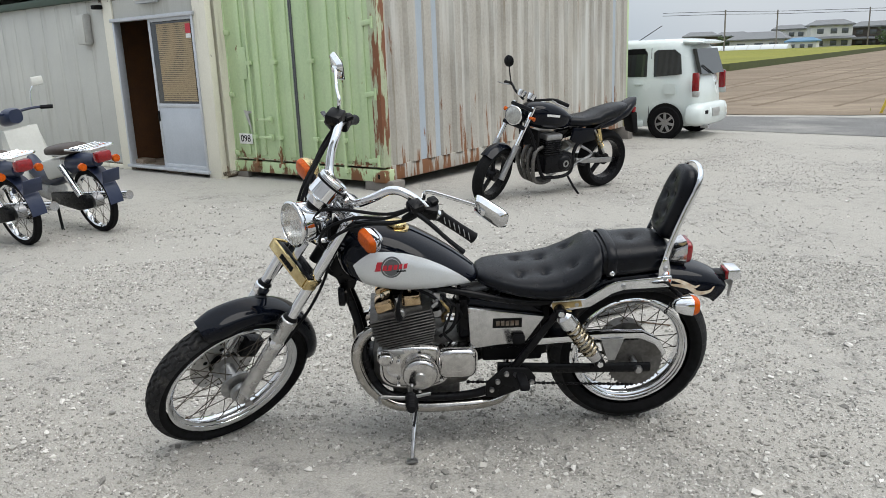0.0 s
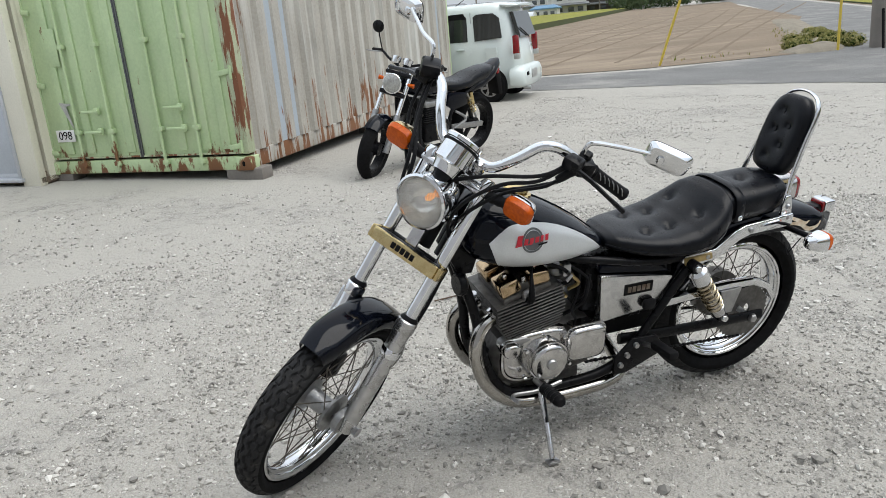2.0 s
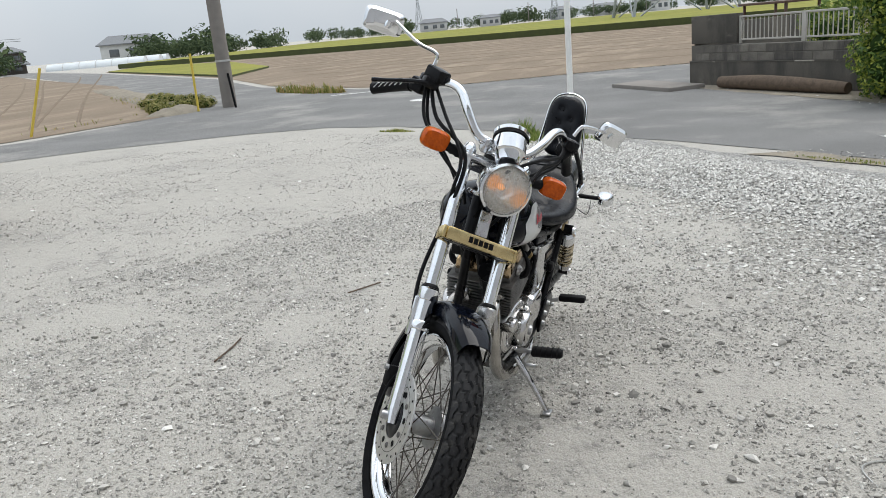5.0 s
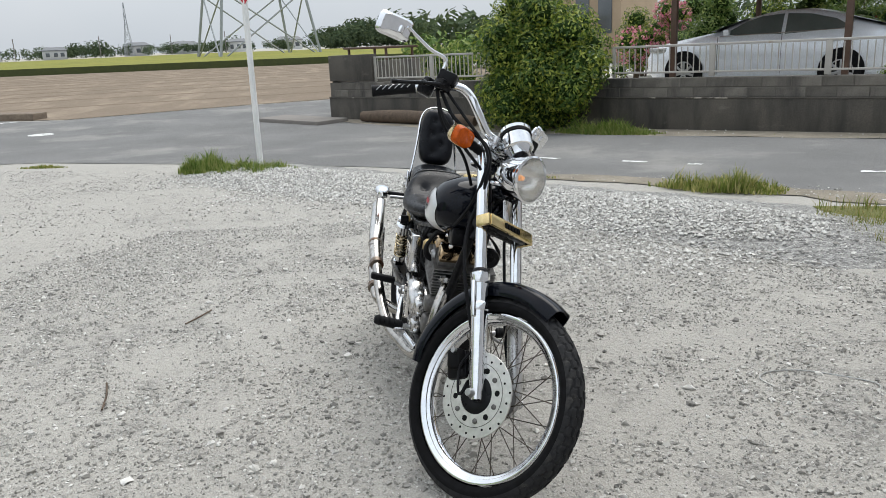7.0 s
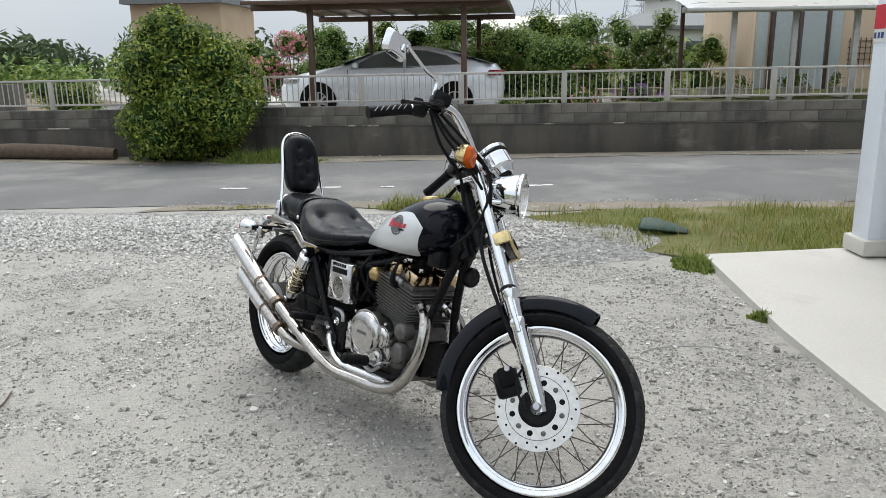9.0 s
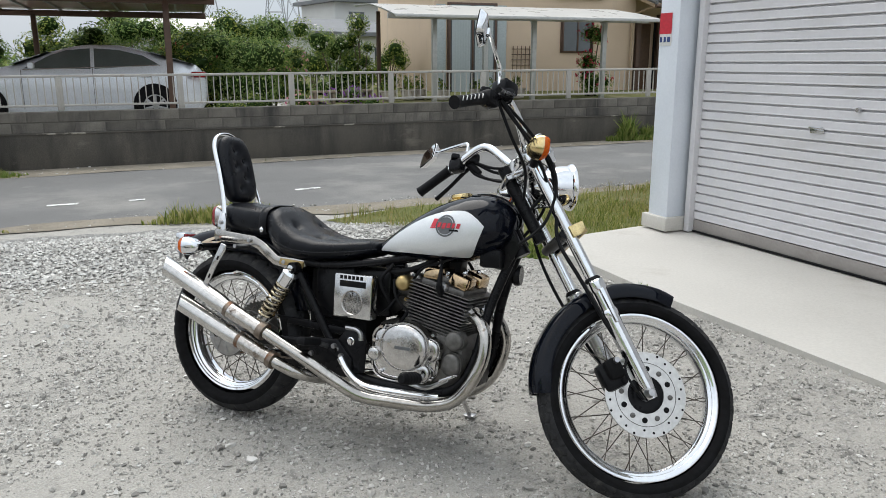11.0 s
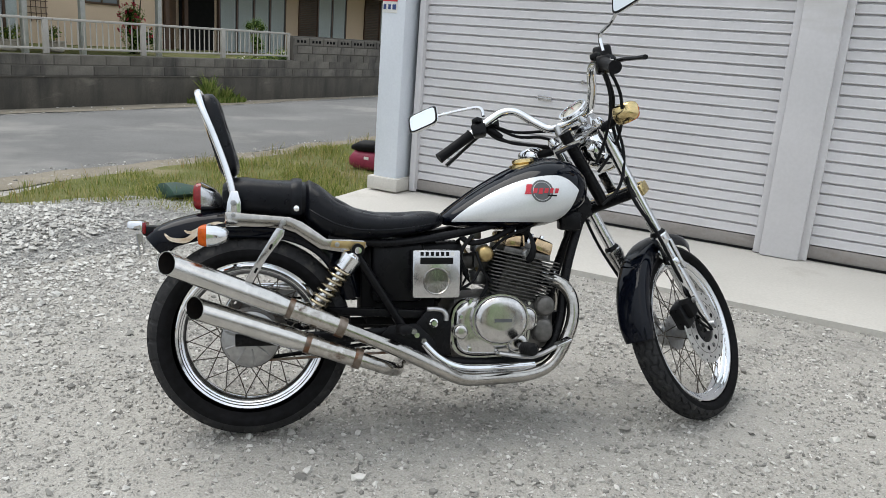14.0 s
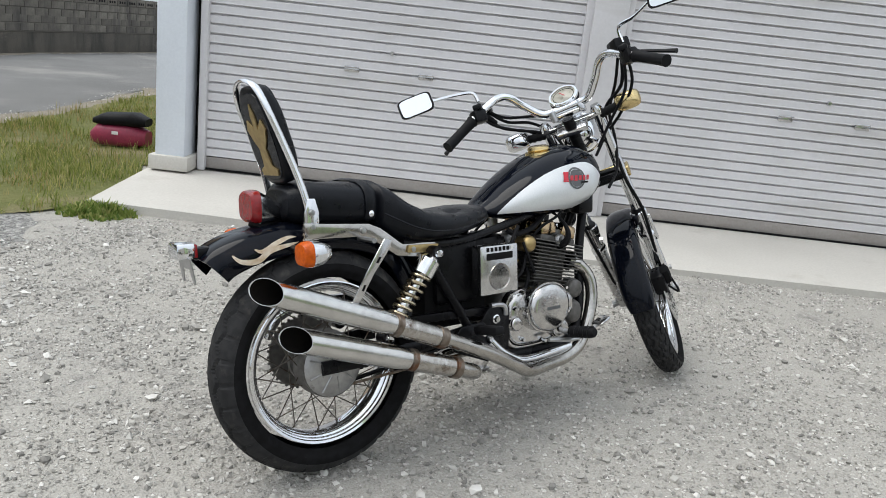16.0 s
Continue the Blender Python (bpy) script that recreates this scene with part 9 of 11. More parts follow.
        mr = part("mirror", tube([(0.92, 0.17 * s, 1.0), (0.93, 0.20 * s, 1.14), (0.92, 0.25 * s, 1.20)], 0.006, 6, 3), CHROME, t, "pale mirror")
        part("mirror_head", box(0.02, 0.11, 0.075, (0.91, 0.27 * s, 1.22), 0.015), CUB_WHITE, mr)
    for x in (-0.02, -0.09, -0.16, -0.23):
        part("carrier_bar", tube([(x, -0.12, 0.735), (x, 0.12, 0.735)], 0.006, 6), CHROME, t)
    part("headlamp_nacelle", loft([superring(*q, 2.6, 20) for q in ((0.90, 0.06, 0.90, 1.02), (0.98, 0.10, 0.88, 1.03), (1.05, 0.085, 0.87, 1.0), (1.07, 0.05, 0.90, 0.97))]), NAVY, t)
    part("tail_lamp", box(0.09, 0.13, 0.09, (-0.26, 0, 0.655), 0.025), RED_LENS, t, "large red tail lamp")
    part("rear_fender", loft([[(0.305 * math.cos(a) , y, 0.27 + 0.305 * math.sin(a)) for y in (-0.06, -0.03, 0.03, 0.06)] + [(0.29 * math.cos(a), y, 0.27 + 0.29 * math.sin(a)) for y in (0.05, -0.05)] for a in [radians(75 + 105 * i / 10) for i in range(11)]]), NAVY, t)
    part("front_fender", loft([[(1.19 + 0.30 * math.cos(a), y, 0.27 + 0.30 * math.sin(a)) for y in (-0.05, -0.02, 0.02, 0.05)] + [(1.19 + 0.287 * math.cos(a), y, 0.27 + 0.287 * math.sin(a)) for y in (0.04, -0.04)] for a in [radians(40 + 130 * i / 10) for i in range(11)]]), NAVY, t)
    part("number_holder", box(0.012, 0.15, 0.11, (-0.31, 0, 0.50), 0.004, Matrix.Rotation(radians(-18), 4, "Y")), NAVY, t)
    part("chain_case", plate([(-0.06, 0.32), (0.10, 0.36), (0.48, 0.33), (0.50, 0.24), (0.10, 0.20), (-0.06, 0.23)], 0.05, Matrix.Translation((0, 0.085, 0)), 0.012), BLACK_FRAME, t, "black chain case")
    part("engine", tube([(0.86, 0, 0.33), (0.74, 0, 0.31), (0.56, 0, 0.30)], [0.065, 0.075, 0.095], 18), ALLOY, t, "alloy engine")
    part("silencer", tube([(0.52, -0.11, 0.24), (0.20, -0.13, 0.26), (-0.26, -0.15, 0.29)], [0.02, 0.036, 0.038], 14, 4), CHROME, t, "chrome silencer")
    part("centre_stand", tube([(0.46, 0.09, 0.20), (0.40, 0.13, 0.06), (0.36, 0.15, 0.02)], 0.012, 8, 3), BLACK_FRAME, t)
    return t


step_through((3.29, -3.86), (0.78, -0.62), CUB_WHITE, "white and navy step-through motorbike with chrome carrier")
step_through((3.74, -3.46), (0.80, -0.60), CUB_WHITE, "navy step-through motorbike with chrome carrier and red lamp")
tag = thing("paper_notice", "light blue paper notice on the motorbike", "notice", pose(4.22, -4.16, 1.0, 0, 0, -30))
part("sheet", box(0.16, 0.004, 0.22, (0, 0, 0.0), 0.001), pmat("blue_paper", (0.30, 0.50, 0.68), (0.4, 0.58, 0.72), 0.8), tag)


# ---- cars ----
def planring(x0, x1, w, z, n=5, count=40):
    out = []
    for k in range(count):
        a = 2 * math.pi * k / count
        c, s = math.cos(a), math.sin(a)
        out.append(((x0 + x1) / 2 + (x1 - x0) / 2 * math.copysign(abs(c) ** (2 / n), c), w * math.copysign(abs(s) ** (2 / n), s), z))
    return out


def side_pane(outline, s, yf, lift=0.006):
    """A pane on a leaning side: outline in x, z, and the side's half width at a height."""
    b = bmesh.new()
    a = [b.verts.new((x, s * (yf(z) + lift), z)) for x, z in outline]
    c = [b.verts.new((x, s * (yf(z) - 0.02), z)) for x, z in outline]
    b.faces.new(a)
    b.faces.new(c[::-1])
    for k in range(len(a)):
        b.faces.new((a[k], a[(k + 1) % len(a)], c[(k + 1) % len(a)], c[k]))
    return b


def road_wheel(parent, c, R, s):
    w = part("wheel", lathe([(R * 0.62, -0.09), (R * 0.70, -0.10), (R - 0.02, -0.095), (R, -0.07), (R, 0.07), (R - 0.02, 0.095), (R * 0.70, 0.10), (R * 0.62, 0.09)], 40, "Y", c, closed=True), RUBBER, parent, "black tyre on an alloy wheel")
    y = c[1] + 0.075 * s
    part("rim", lathe([(R * 0.56, -0.02), (R * 0.66, 0.0), (R * 0.66, 0.012), (R * 0.56, 0.012)], 36, "Y", (c[0], y, c[2]), closed=True), ALLOY, w)
    part("wheel_back", lathe([(0, -0.03), (R * 0.62, -0.03), (R * 0.62, -0.02), (0, -0.02)], 28, "Y", (c[0], y, c[2])), DARK, w)
    for k in range(7):
        a = 2 * math.pi * k / 7
        part("spoke", box(0.045, 0.02, R * 0.56, (c[0] + R * 0.30 * math.sin(a), y, c[2] + R * 0.30 * math.cos(a)), 0.006, Matrix.Rotation(a, 4, "Y")), ALLOY, w)
    part("hub_cap", lathe([(0, 0.02), (0.04, 0.015), (0.05, -0.01)], 14, "Y", (c[0], y, c[2]), m=Matrix.Scale(s, 4, (0, 1, 0))), ALLOY, w)
    return w


van = thing("kei_wagon", "pale white boxy compact wagon with dark windows", "car", pose(-4.09, -10.42, ground_z(-4.09), 0, 0, math.degrees(math.atan2(-0.65, 0.76))))
vb = part("body", loft([planring(-0.44, 2.85, 0.66, 0.20), planring(-0.50, 2.92, 0.71, 0.30), planring(-0.52, 2.95, 0.735, 0.55), planring(-0.50, 2.90, 0.735, 0.80), planring(-0.47, 2.72, 0.72, 0.93), planring(-0.45, 2.30, 0.70, 0.99), planring(-0.36, 1.72, 0.645, 1.42), planring(-0.31, 1.60, 0.61, 1.52), planring(-0.26, 1.45, 0.52, 1.575), planring(0.0, 1.2, 0.3, 1.59)]), WHITE_CAR, van, "pale white body", 50)
vw = lambda z: 0.70 - (z - 0.99) * 0.128 if z > 0.99 else 0.735
for s in (1, -1):
    part("side_window", side_pane([(0.34, 1.0), (0.86, 1.0), (0.84, 1.42), (0.40, 1.43), (0.35, 1.38)], s, vw), CAR_GLASS, van, "dark side window")
    part("side_window", side_pane([(-0.24, 1.03), (0.22, 1.0), (0.24, 1.38), (0.18, 1.42), (-0.10, 1.42), (-0.20, 1.34)], s, vw), CAR_GLASS, van, "dark quarter window")
    part("side_window", side_pane([(0.95, 1.0), (1.80, 1.0), (1.45, 1.42), (0.97, 1.42)], s, vw), CAR_GLASS, van)
    part("rain_visor", side_pane([(0.36, 1.36), (0.87, 1.36), (0.85, 1.44), (0.40, 1.45)], s, vw, 0.02), DARK, van)
    part("tail_lamp", box(0.10, 0.09, 0.30, (-0.46, 0.655 * s, 0.90), 0.02), RED_LENS, van, "tall red tail lamp")
    part("lamp_base", box(0.10, 0.09, 0.10, (-0.47, 0.66 * s, 0.72), 0.02), GALV, van)
    part("door_seam", side_pane([(0.28, 0.35), (0.288, 0.35), (0.288, 1.45), (0.28, 1.45)], s, vw, 0.004), GREY_PRINT, van)
    part("door_handle", box(0.14, 0.03, 0.03, (0.46, 0.74 * s, 0.88), 0.01), WHITE_CAR, van)
    part("fuel_flap", side_pane([(-0.16, 0.72), (0.03, 0.72), (0.04, 0.88), (-0.15, 0.88)], s, lambda z: 0.735, 0.004), WHITE_CAR, van)
    part("arch_shadow", lathe([(0, 0), (0.30, 0), (0.30, 0.012), (0, 0.012)], 30, "Y", (0, 0.722 * s - 0.006 + 0.006 * s, 0.28)), DARK, van)
    road_wheel(van, (0, 0.66 * s, 0.265), 0.265, s)
    part("arch_shadow", lathe([(0, 0), (0.30, 0), (0.30, 0.012), (0, 0.012)], 30, "Y", (2.36, 0.722 * s - 0.006 + 0.006 * s, 0.28)), DARK, van)
    road_wheel(van, (2.36, 0.66 * s, 0.265), 0.265, s)
    part("side_skirt", box(1.6, 0.04, 0.10, (1.18, 0.72 * s, 0.24), 0.015), WHITE_CAR, van)
rwin = [(-0.515, 0.54, 1.02), (-0.515, -0.54, 1.02), (-0.40, -0.50, 1.42), (-0.40, 0.50, 1.42)]
b = bmesh.new()
fa = [b.verts.new(p) for p in rwin]
fb = [b.verts.new((p[0] + 0.06, p[1], p[2])) for p in rwin]
b.faces.new(fa)
b.faces.new(fb[::-1])
for k in range(4):
    b.faces.new((fa[k], fa[(k + 1) % 4], fb[(k + 1) % 4], fb[k]))
part("rear_window", b, CAR_GLASS, van, "dark rear window")
part("roof_spoiler", loft([superring(-0.50, 0.52, 1.50, 1.53, 4, 20), superring(-0.38, 0.57, 1.48, 1.56, 4, 20), superring(-0.20, 0.58, 1.50, 1.57, 4, 20)]), WHITE_CAR, van, "white roof spoiler")
part("rear_bumper", loft([superring(-0.58, 0.60, 0.24, 0.50, 4, 24), superring(-0.54, 0.70, 0.20, 0.56, 4, 24), superring(-0.42, 0.742, 0.18, 0.58, 4, 24), superring(-0.34, 0.742, 0.20, 0.56, 4, 24)]), WHITE_CAR, van, "white rear bumper", 50)
part("bumper_vent", box(0.03, 0.14, 0.06, (-0.575, 0.44, 0.42), 0.01), DARK, van)
part("plate_recess", box(0.03, 0.34, 0.14, (-0.58, 0.0, 0.40), 0.01), GALV, van)
part("tailgate_mark", box(0.02, 0.07, 0.07, (-0.525, -0.1, 0.86), 0.01), CHROME, van)
part("wiper", tube([(-0.53, 0.05, 1.01), (-0.51, 0.30, 1.10), (-0.49, 0.45, 1.16)], 0.01, 6), DARK, van)
part("exhaust_tip", tube([(-0.5, 0.45, 0.20), (-0.62, 0.45, 0.19)], 0.03, 10), STEEL, van)
part("antenna", tube([(0.6, 0.45, 1.57), (0.2, 0.45, 1.80)], 0.006, 6), DARK, van)

pc = on_wall(-1.76, 4.35)
CAR_Z = 0.13
car = thing("silver_sedan", "silver four-door sedan parked under the carport", "car", pose(pc.x, pc.y, CAR_Z, 0, 0, 224.4) @ Matrix.Diagonal((1.07, 1.02, 1.12, 1)))
part("body", loft([planring(-0.78, 3.42, 0.74, 0.20, 4), planring(-0.86, 3.50, 0.84, 0.32, 4), planring(-0.90, 3.52, 0.87, 0.55, 4), planring(-0.88, 3.40, 0.865, 0.72, 4), planring(-0.84, 3.10, 0.84, 0.82, 4), planring(-0.80, 2.66, 0.80, 0.90, 4), planring(-0.72, 2.22, 0.765, 0.975, 4), planring(-0.28, 1.94, 0.705, 1.08, 4), planring(0.02, 1.64, 0.650, 1.18, 4), planring(0.34, 1.34, 0.60, 1.255, 4), planring(0.55, 1.08, 0.42, 1.295, 4)]), SILVER_CAR, car, "silver body", 50)
cw = lambda z: 0.80 - (z - 0.90) * 0.52 if z > 0.90 else 0.86
for s in (1, -1):
    part("side_window", side_pane([(0.98, 0.915), (1.98, 0.925), (1.58, 1.13), (1.34, 1.205), (0.98, 1.235)], s, cw, 0.010), SEDAN_GLASS, car, "dark front side window")
    part("side_window", side_pane([(-0.10, 0.985), (0.92, 0.915), (0.92, 1.235), (0.55, 1.215), (0.15, 1.125)], s, cw, 0.010), SEDAN_GLASS, car, "dark rear side window")
    part("door_seam", side_pane([(0.945, 0.30), (0.953, 0.30), (0.953, 0.94), (0.945, 0.94)], s, lambda z: 0.865, 0.003), GREY_PRINT, car)
    part("door_seam", side_pane([(2.02, 0.30), (2.028, 0.30), (2.028, 0.90), (2.02, 0.90)], s, lambda z: 0.865, 0.003), GREY_PRINT, car)
    part("door_handle", box(0.18, 0.02, 0.03, (1.12, 0.87 * s, 0.80), 0.01), CHROME, car)
    part("door_handle", box(0.18, 0.02, 0.03, (0.12, 0.87 * s, 0.80), 0.01), CHROME, car)
    part("door_mirror", box(0.10, 0.16, 0.10, (1.86, 0.90 * s, 0.97), 0.03), SILVER_CAR, car)
    part("tail_lamp", box(0.26, 0.12, 0.10, (-0.74, 0.72 * s, 0.82), 0.03), RED_LENS, car, "red tail lamp")
    part("headlamp", box(0.34, 0.12, 0.10, (3.16, 0.70 * s, 0.70), 0.03), LENS_CLEAR, car, "clear headlamp")
    for x in (0.0, 2.62):
        part("arch_shadow", lathe([(0, 0), (0.355, 0), (0.355, 0.012), (0, 0.012)], 32, "Y", (x, 0.862 * s - 0.006, 0.33)), DARK, car)
        road_wheel(car, (x, 0.785 * s, 0.315), 0.315, s)
    part("window_trim", tube([(-0.12, s * (cw(0.975) + 0.014), 0.972), (2.0, s * (cw(0.905) + 0.014), 0.905)], 0.007, 6), CHROME, car)
part("windscreen", loft([planring(1.60, 1.65, 0.60, 1.18, 4, 16), planring(2.18, 2.23, 0.70, 0.985, 4, 16)]), CAR_GLASS, car)
part("rear_screen", loft([planring(0.0, 0.05, 0.58, 1.18, 4, 16), planring(-0.70, -0.65, 0.66, 0.99, 4, 16)]), CAR_GLASS, car)

# ---- carport with a smoked roof over the sedan ----
cp = thing("carport", "bronze aluminium carport with a smoked flat roof", "carport", garden_pose(-4.27, 2.15, 0.1))
for x, y in ((0, 0), (2.82, 0), (0.15, 4.6), (2.75, 4.6)):
    part("post", box(0.10, 0.10, 2.16, (x, y, 1.08), 0.006), BROWN_METAL, cp)
part("beam", box(4.7, 0.09, 0.12, (1.25, 0.0, 2.17), 0.006), BROWN_METAL, cp)
part("beam", box(4.7, 0.09, 0.12, (1.25, 4.6, 2.17), 0.006), BROWN_METAL, cp)
for k in range(9):
    x = -1.05 + 4.6 * k / 8
    part("rafter", tube([(x, -0.42, 2.22), (x, 0.6, 2.27), (x, 2.2, 2.28), (x, 4.9, 2.24)], 0.022, 6, 3), GALV, cp)
arc = [(-0.45, 2.245), (0.6, 2.295), (2.2, 2.305), (4.95, 2.265)]
part("roof_sheet", loft([[(x, y, z) for x in (-1.08, 3.58)] + [(x, y, z + 0.012) for x in (3.58, -1.08)] for y, z in arc]), ROOF_SMOKE, cp, "smoked brown roof sheet", 0)
part("gutter", box(4.74, 0.07, 0.07, (1.25, -0.48, 2.22), 0.01), BROWN_METAL, cp)

# ---- beige house and its glazed terrace ----
tr = thing("terrace_cover", "white aluminium terrace cover with frosted roof", "terrace cover", garden_pose(3.3, 2.5, 0.5))
for x in (0.0, 1.03, 2.05, 3.6):
    part("post", box(0.09, 0.09, 1.62, (x, 0, 0.81), 0.004), GALV, tr)
    part("bracket", tube([(x, 0.0, 1.40), (x, 0.18, 1.62), (x, 0.55, 1.78)], 0.028, 6, 3), GALV, tr)
part("back_post", box(0.08, 0.08, 1.9, (-0.45, 2.6, 0.9), 0.004), BROWN_METAL, tr, "dark rear post")
part("front_beam", box(5.5, 0.07, 0.10, (1.85, 0.0, 1.62), 0.006), GALV, tr)
for k in range(8):
    x = -0.85 + 5.4 * k / 7
    part("rafter", tube([(x, -0.55, 1.59), (x, 0.4, 1.76), (x, 1.4, 1.90), (x, 3.0, 1.98)], 0.022, 6, 3), GALV, tr)
arc = [(-0.58, 1.605), (0.4, 1.775), (1.4, 1.915), (3.1, 1.995)]
part("roof_sheet", loft([[(x, y, z) for x in (-0.9, 4.6)] + [(x, y, z + 0.01) for x in (4.6, -0.9)] for y, z in arc]), ROOF_CLEAR, tr, "frosted roof sheet", 0)
part("gutter", box(5.54, 0.07, 0.06, (1.85, -0.61, 1.59), 0.01), GALV, tr)

HOUSE_Z = 0.3
house = thing("beige_house", "beige rendered two-storey house with grey tiled eaves", "house", garden_pose(5.05, 8.0, HOUSE_Z))


def hwall(x0, x1, z0, z1, y, mat, name="wall", d=0.15, label=""):
    return part(name, box(x1 - x0, d, z1 - z0, ((x0 + x1) / 2, y + d / 2, (z0 + z1) / 2), 0.003), mat, house, label)


hwall(0, 5.9, -0.2, 5.4, 0, BEIGE, "wall", 0.2, "beige rendered wall")
hwall(5.9, 20.5, -0.2, 5.4, 0.9, BEIGE, "wall", 0.2, "beige rendered wall")
part("side_wall", box(0.2, 6.0, 5.6, (0.1, 3.2, 2.6), 0.003), BEIGE, house)
part("porch_wall", box(0.15, 0.9, 2.6, (5.975, 0.65, 1.1), 0.003), BEIGE2, house, "tan porch wall")


def hwindow(x0, x1, z0, z1, y, panes=2, curtain=True, dark=False):
    w = part("window", box(x1 - x0 + 0.10, 0.06, z1 - z0 + 0.10, ((x0 + x1) / 2, y - 0.02, (z0 + z1) / 2), 0.004), BROWN_METAL, house, "bronze framed window")
    part("pane", box(x1 - x0, 0.012, z1 - z0, ((x0 + x1) / 2, y - 0.056, (z0 + z1) / 2)), WINDOW, w)
    n = panes
    for k in range(n + 1):
        part("mullion", box(0.045, 0.03, z1 - z0, (x0 + (x1 - x0) * k / n, y - 0.066, (z0 + z1) / 2), 0.003), BROWN_METAL, w)
    if curtain:
        for k in range(n):
            if k % 2 == 0 or not dark:
                cb = bmesh.new()
                xs = [x0 + (x1 - x0) * (k + 0.1 + 0.8 * i / 14) / n for i in range(15)]
                lo = [cb.verts.new((x, y - 0.063 - 0.0015 * (i % 2), z0 + 0.02)) for i, x in enumerate(xs)]
                hi = [cb.verts.new((x, y - 0.063 - 0.0015 * (i % 2), z1 - 0.02)) for i, x in enumerate(xs)]
                for i in range(14):
                    cb.faces.new((lo[i], lo[i + 1], hi[i + 1], hi[i]))
                part("curtain", cb, CURTAIN, w, "pale hanging curtain", 0)


def louvre(x0, x1, z0, z1, y):
    """A dark slatted shutter box beside a window."""
    w = part("louvre_shutter", box(x1 - x0, 0.05, z1 - z0, ((x0 + x1) / 2, y - 0.03, (z0 + z1) / 2), 0.004), BROWN_METAL, house, "dark slatted shutter panel")
    n = int((z1 - z0) / 0.06)
    slat = finish(box(x1 - x0 - 0.06, 0.03, 0.022, (0, 0, 0), 0.0, Matrix.Rotation(radians(25), 4, "X")), HOUSE_DARK, "slat", 0)
    for k in range(n):
        o = new("slat", slat)
        o.matrix_basis = pose((x0 + x1) / 2, y - 0.065, z0 + 0.05 + k * (z1 - z0 - 0.08) / n)
        o.parent = w


hwindow(0.39, 1.67, 0.15, 2.45, 0.0, 2)
hwindow(3.65, 4.55, 1.30, 2.25, 0.0, 2, False)
hwindow(8.5, 11.2, 0.15, 2.38, 0.9, 4)
hwindow(12.72, 14.15, 0.85, 2.3, 0.9, 2)
hwindow(16.05, 17.3, 0.85, 2.3, 0.9, 2)
for x0, x1 in ((11.85, 12.66), (15.2, 15.98)):
    louvre(x0, x1, 0.8, 2.35, 0.9)
for x in (0.16, 1.86):
    part("drape", box(0.26, 0.03, 2.2, (x, -0.03, 1.35), 0.006), CURTAIN, house, "pale blue curtain tied beside the window")
WOOD_DOOR = pmat("dark_door_wood", (0.13, 0.07, 0.035), (0.08, 0.042, 0.02), 0.5, scale=12)
WOOD_POST = pmat("brown_post_wood", (0.10, 0.06, 0.04), (0.07, 0.04, 0.028), 0.7, scale=12)
part("door", box(0.78, 0.06, 2.2, (6.55, 0.84, 1.0), 0.006), WOOD_DOOR, house, "brown boarded front door")
# no opening here: a black sheet paints the entrance's inner shade
part("doorway_shade", box(1.25, 0.03, 2.3, (7.72, 0.885, 1.05), 0.0), DARK, house, "flat black panel painted as the shade in the open entrance")
for x in (6.02, 7.05):
    part("porch_post", box(0.13, 0.13, 2.5, (x, 0.0 if x < 6.5 else 0.55, 1.1), 0.006), WOOD_POST, house)
part("eaves", loft([[(5.7, -1.25, 2.42), (21, -1.25, 2.42), (21, -1.25, 2.50), (5.7, -1.25, 2.50)], [(5.7, 1.0, 3.10), (21, 1.0, 3.10), (21, 1.0, 3.18), (5.7, 1.0, 3.18)]]), BEIGE2, house, "boarded eaves", 0)
tiles = bmesh.new()
for i in range(60):
    x = 5.75 + i * 0.25
    tiles = tube([(x, -1.30, 2.54), (x, 0.95, 3.22)], 0.06, 6, 0, tiles)
tagged(part("roof_tiles", tiles, ROOF_TILE, house, "rows of grey roof tiles"), kind="stuff")
part("gutter", tube([(5.7, -1.33, 2.44), (21, -1.33, 2.44)], 0.05, 8), BROWN_METAL, house)
part("downpipe", tube([(5.78, -0.06, -0.1), (5.78, -0.06, 2.3), (5.85, -0.8, 2.42), (5.85, -1.25, 2.42)], 0.035, 8), BEIGE2, house)
part("sign_board", box(1.5, 0.08, 0.14, (4.1, -0.06, 2.75), 0.01), BROWN_METAL, house, "dark window hood")
part("sign_board", box(1.6, 0.08, 0.14, (1.0, -0.06, 2.85), 0.01), BROWN_METAL, house, "dark window hood")
part("roof", loft([[(-0.6, -0.6, 5.4), (21, -0.6, 5.4), (21, 6.6, 5.4), (-0.6, 6.6, 5.4)], [(2.5, 3.0, 7.2), (18, 3.0, 7.2), (18, 3.2, 7.2), (2.5, 3.2, 7.2)]]), ROOF_TILE, house, "", 0)
trel = bmesh.new()
for i in range(5):
    trel = tube([(2.2 + i * 0.12, -0.03, 0.72), (2.2 + i * 0.12, -0.03, 1.42)], 0.010, 5, 0, trel)
    trel = tube([(2.16, -0.035, 0.78 + i * 0.14), (2.72, -0.035, 0.78 + i * 0.14)], 0.010, 5, 0, trel)
part("trellis", trel, BROWN_METAL, house, "small dark trellis")

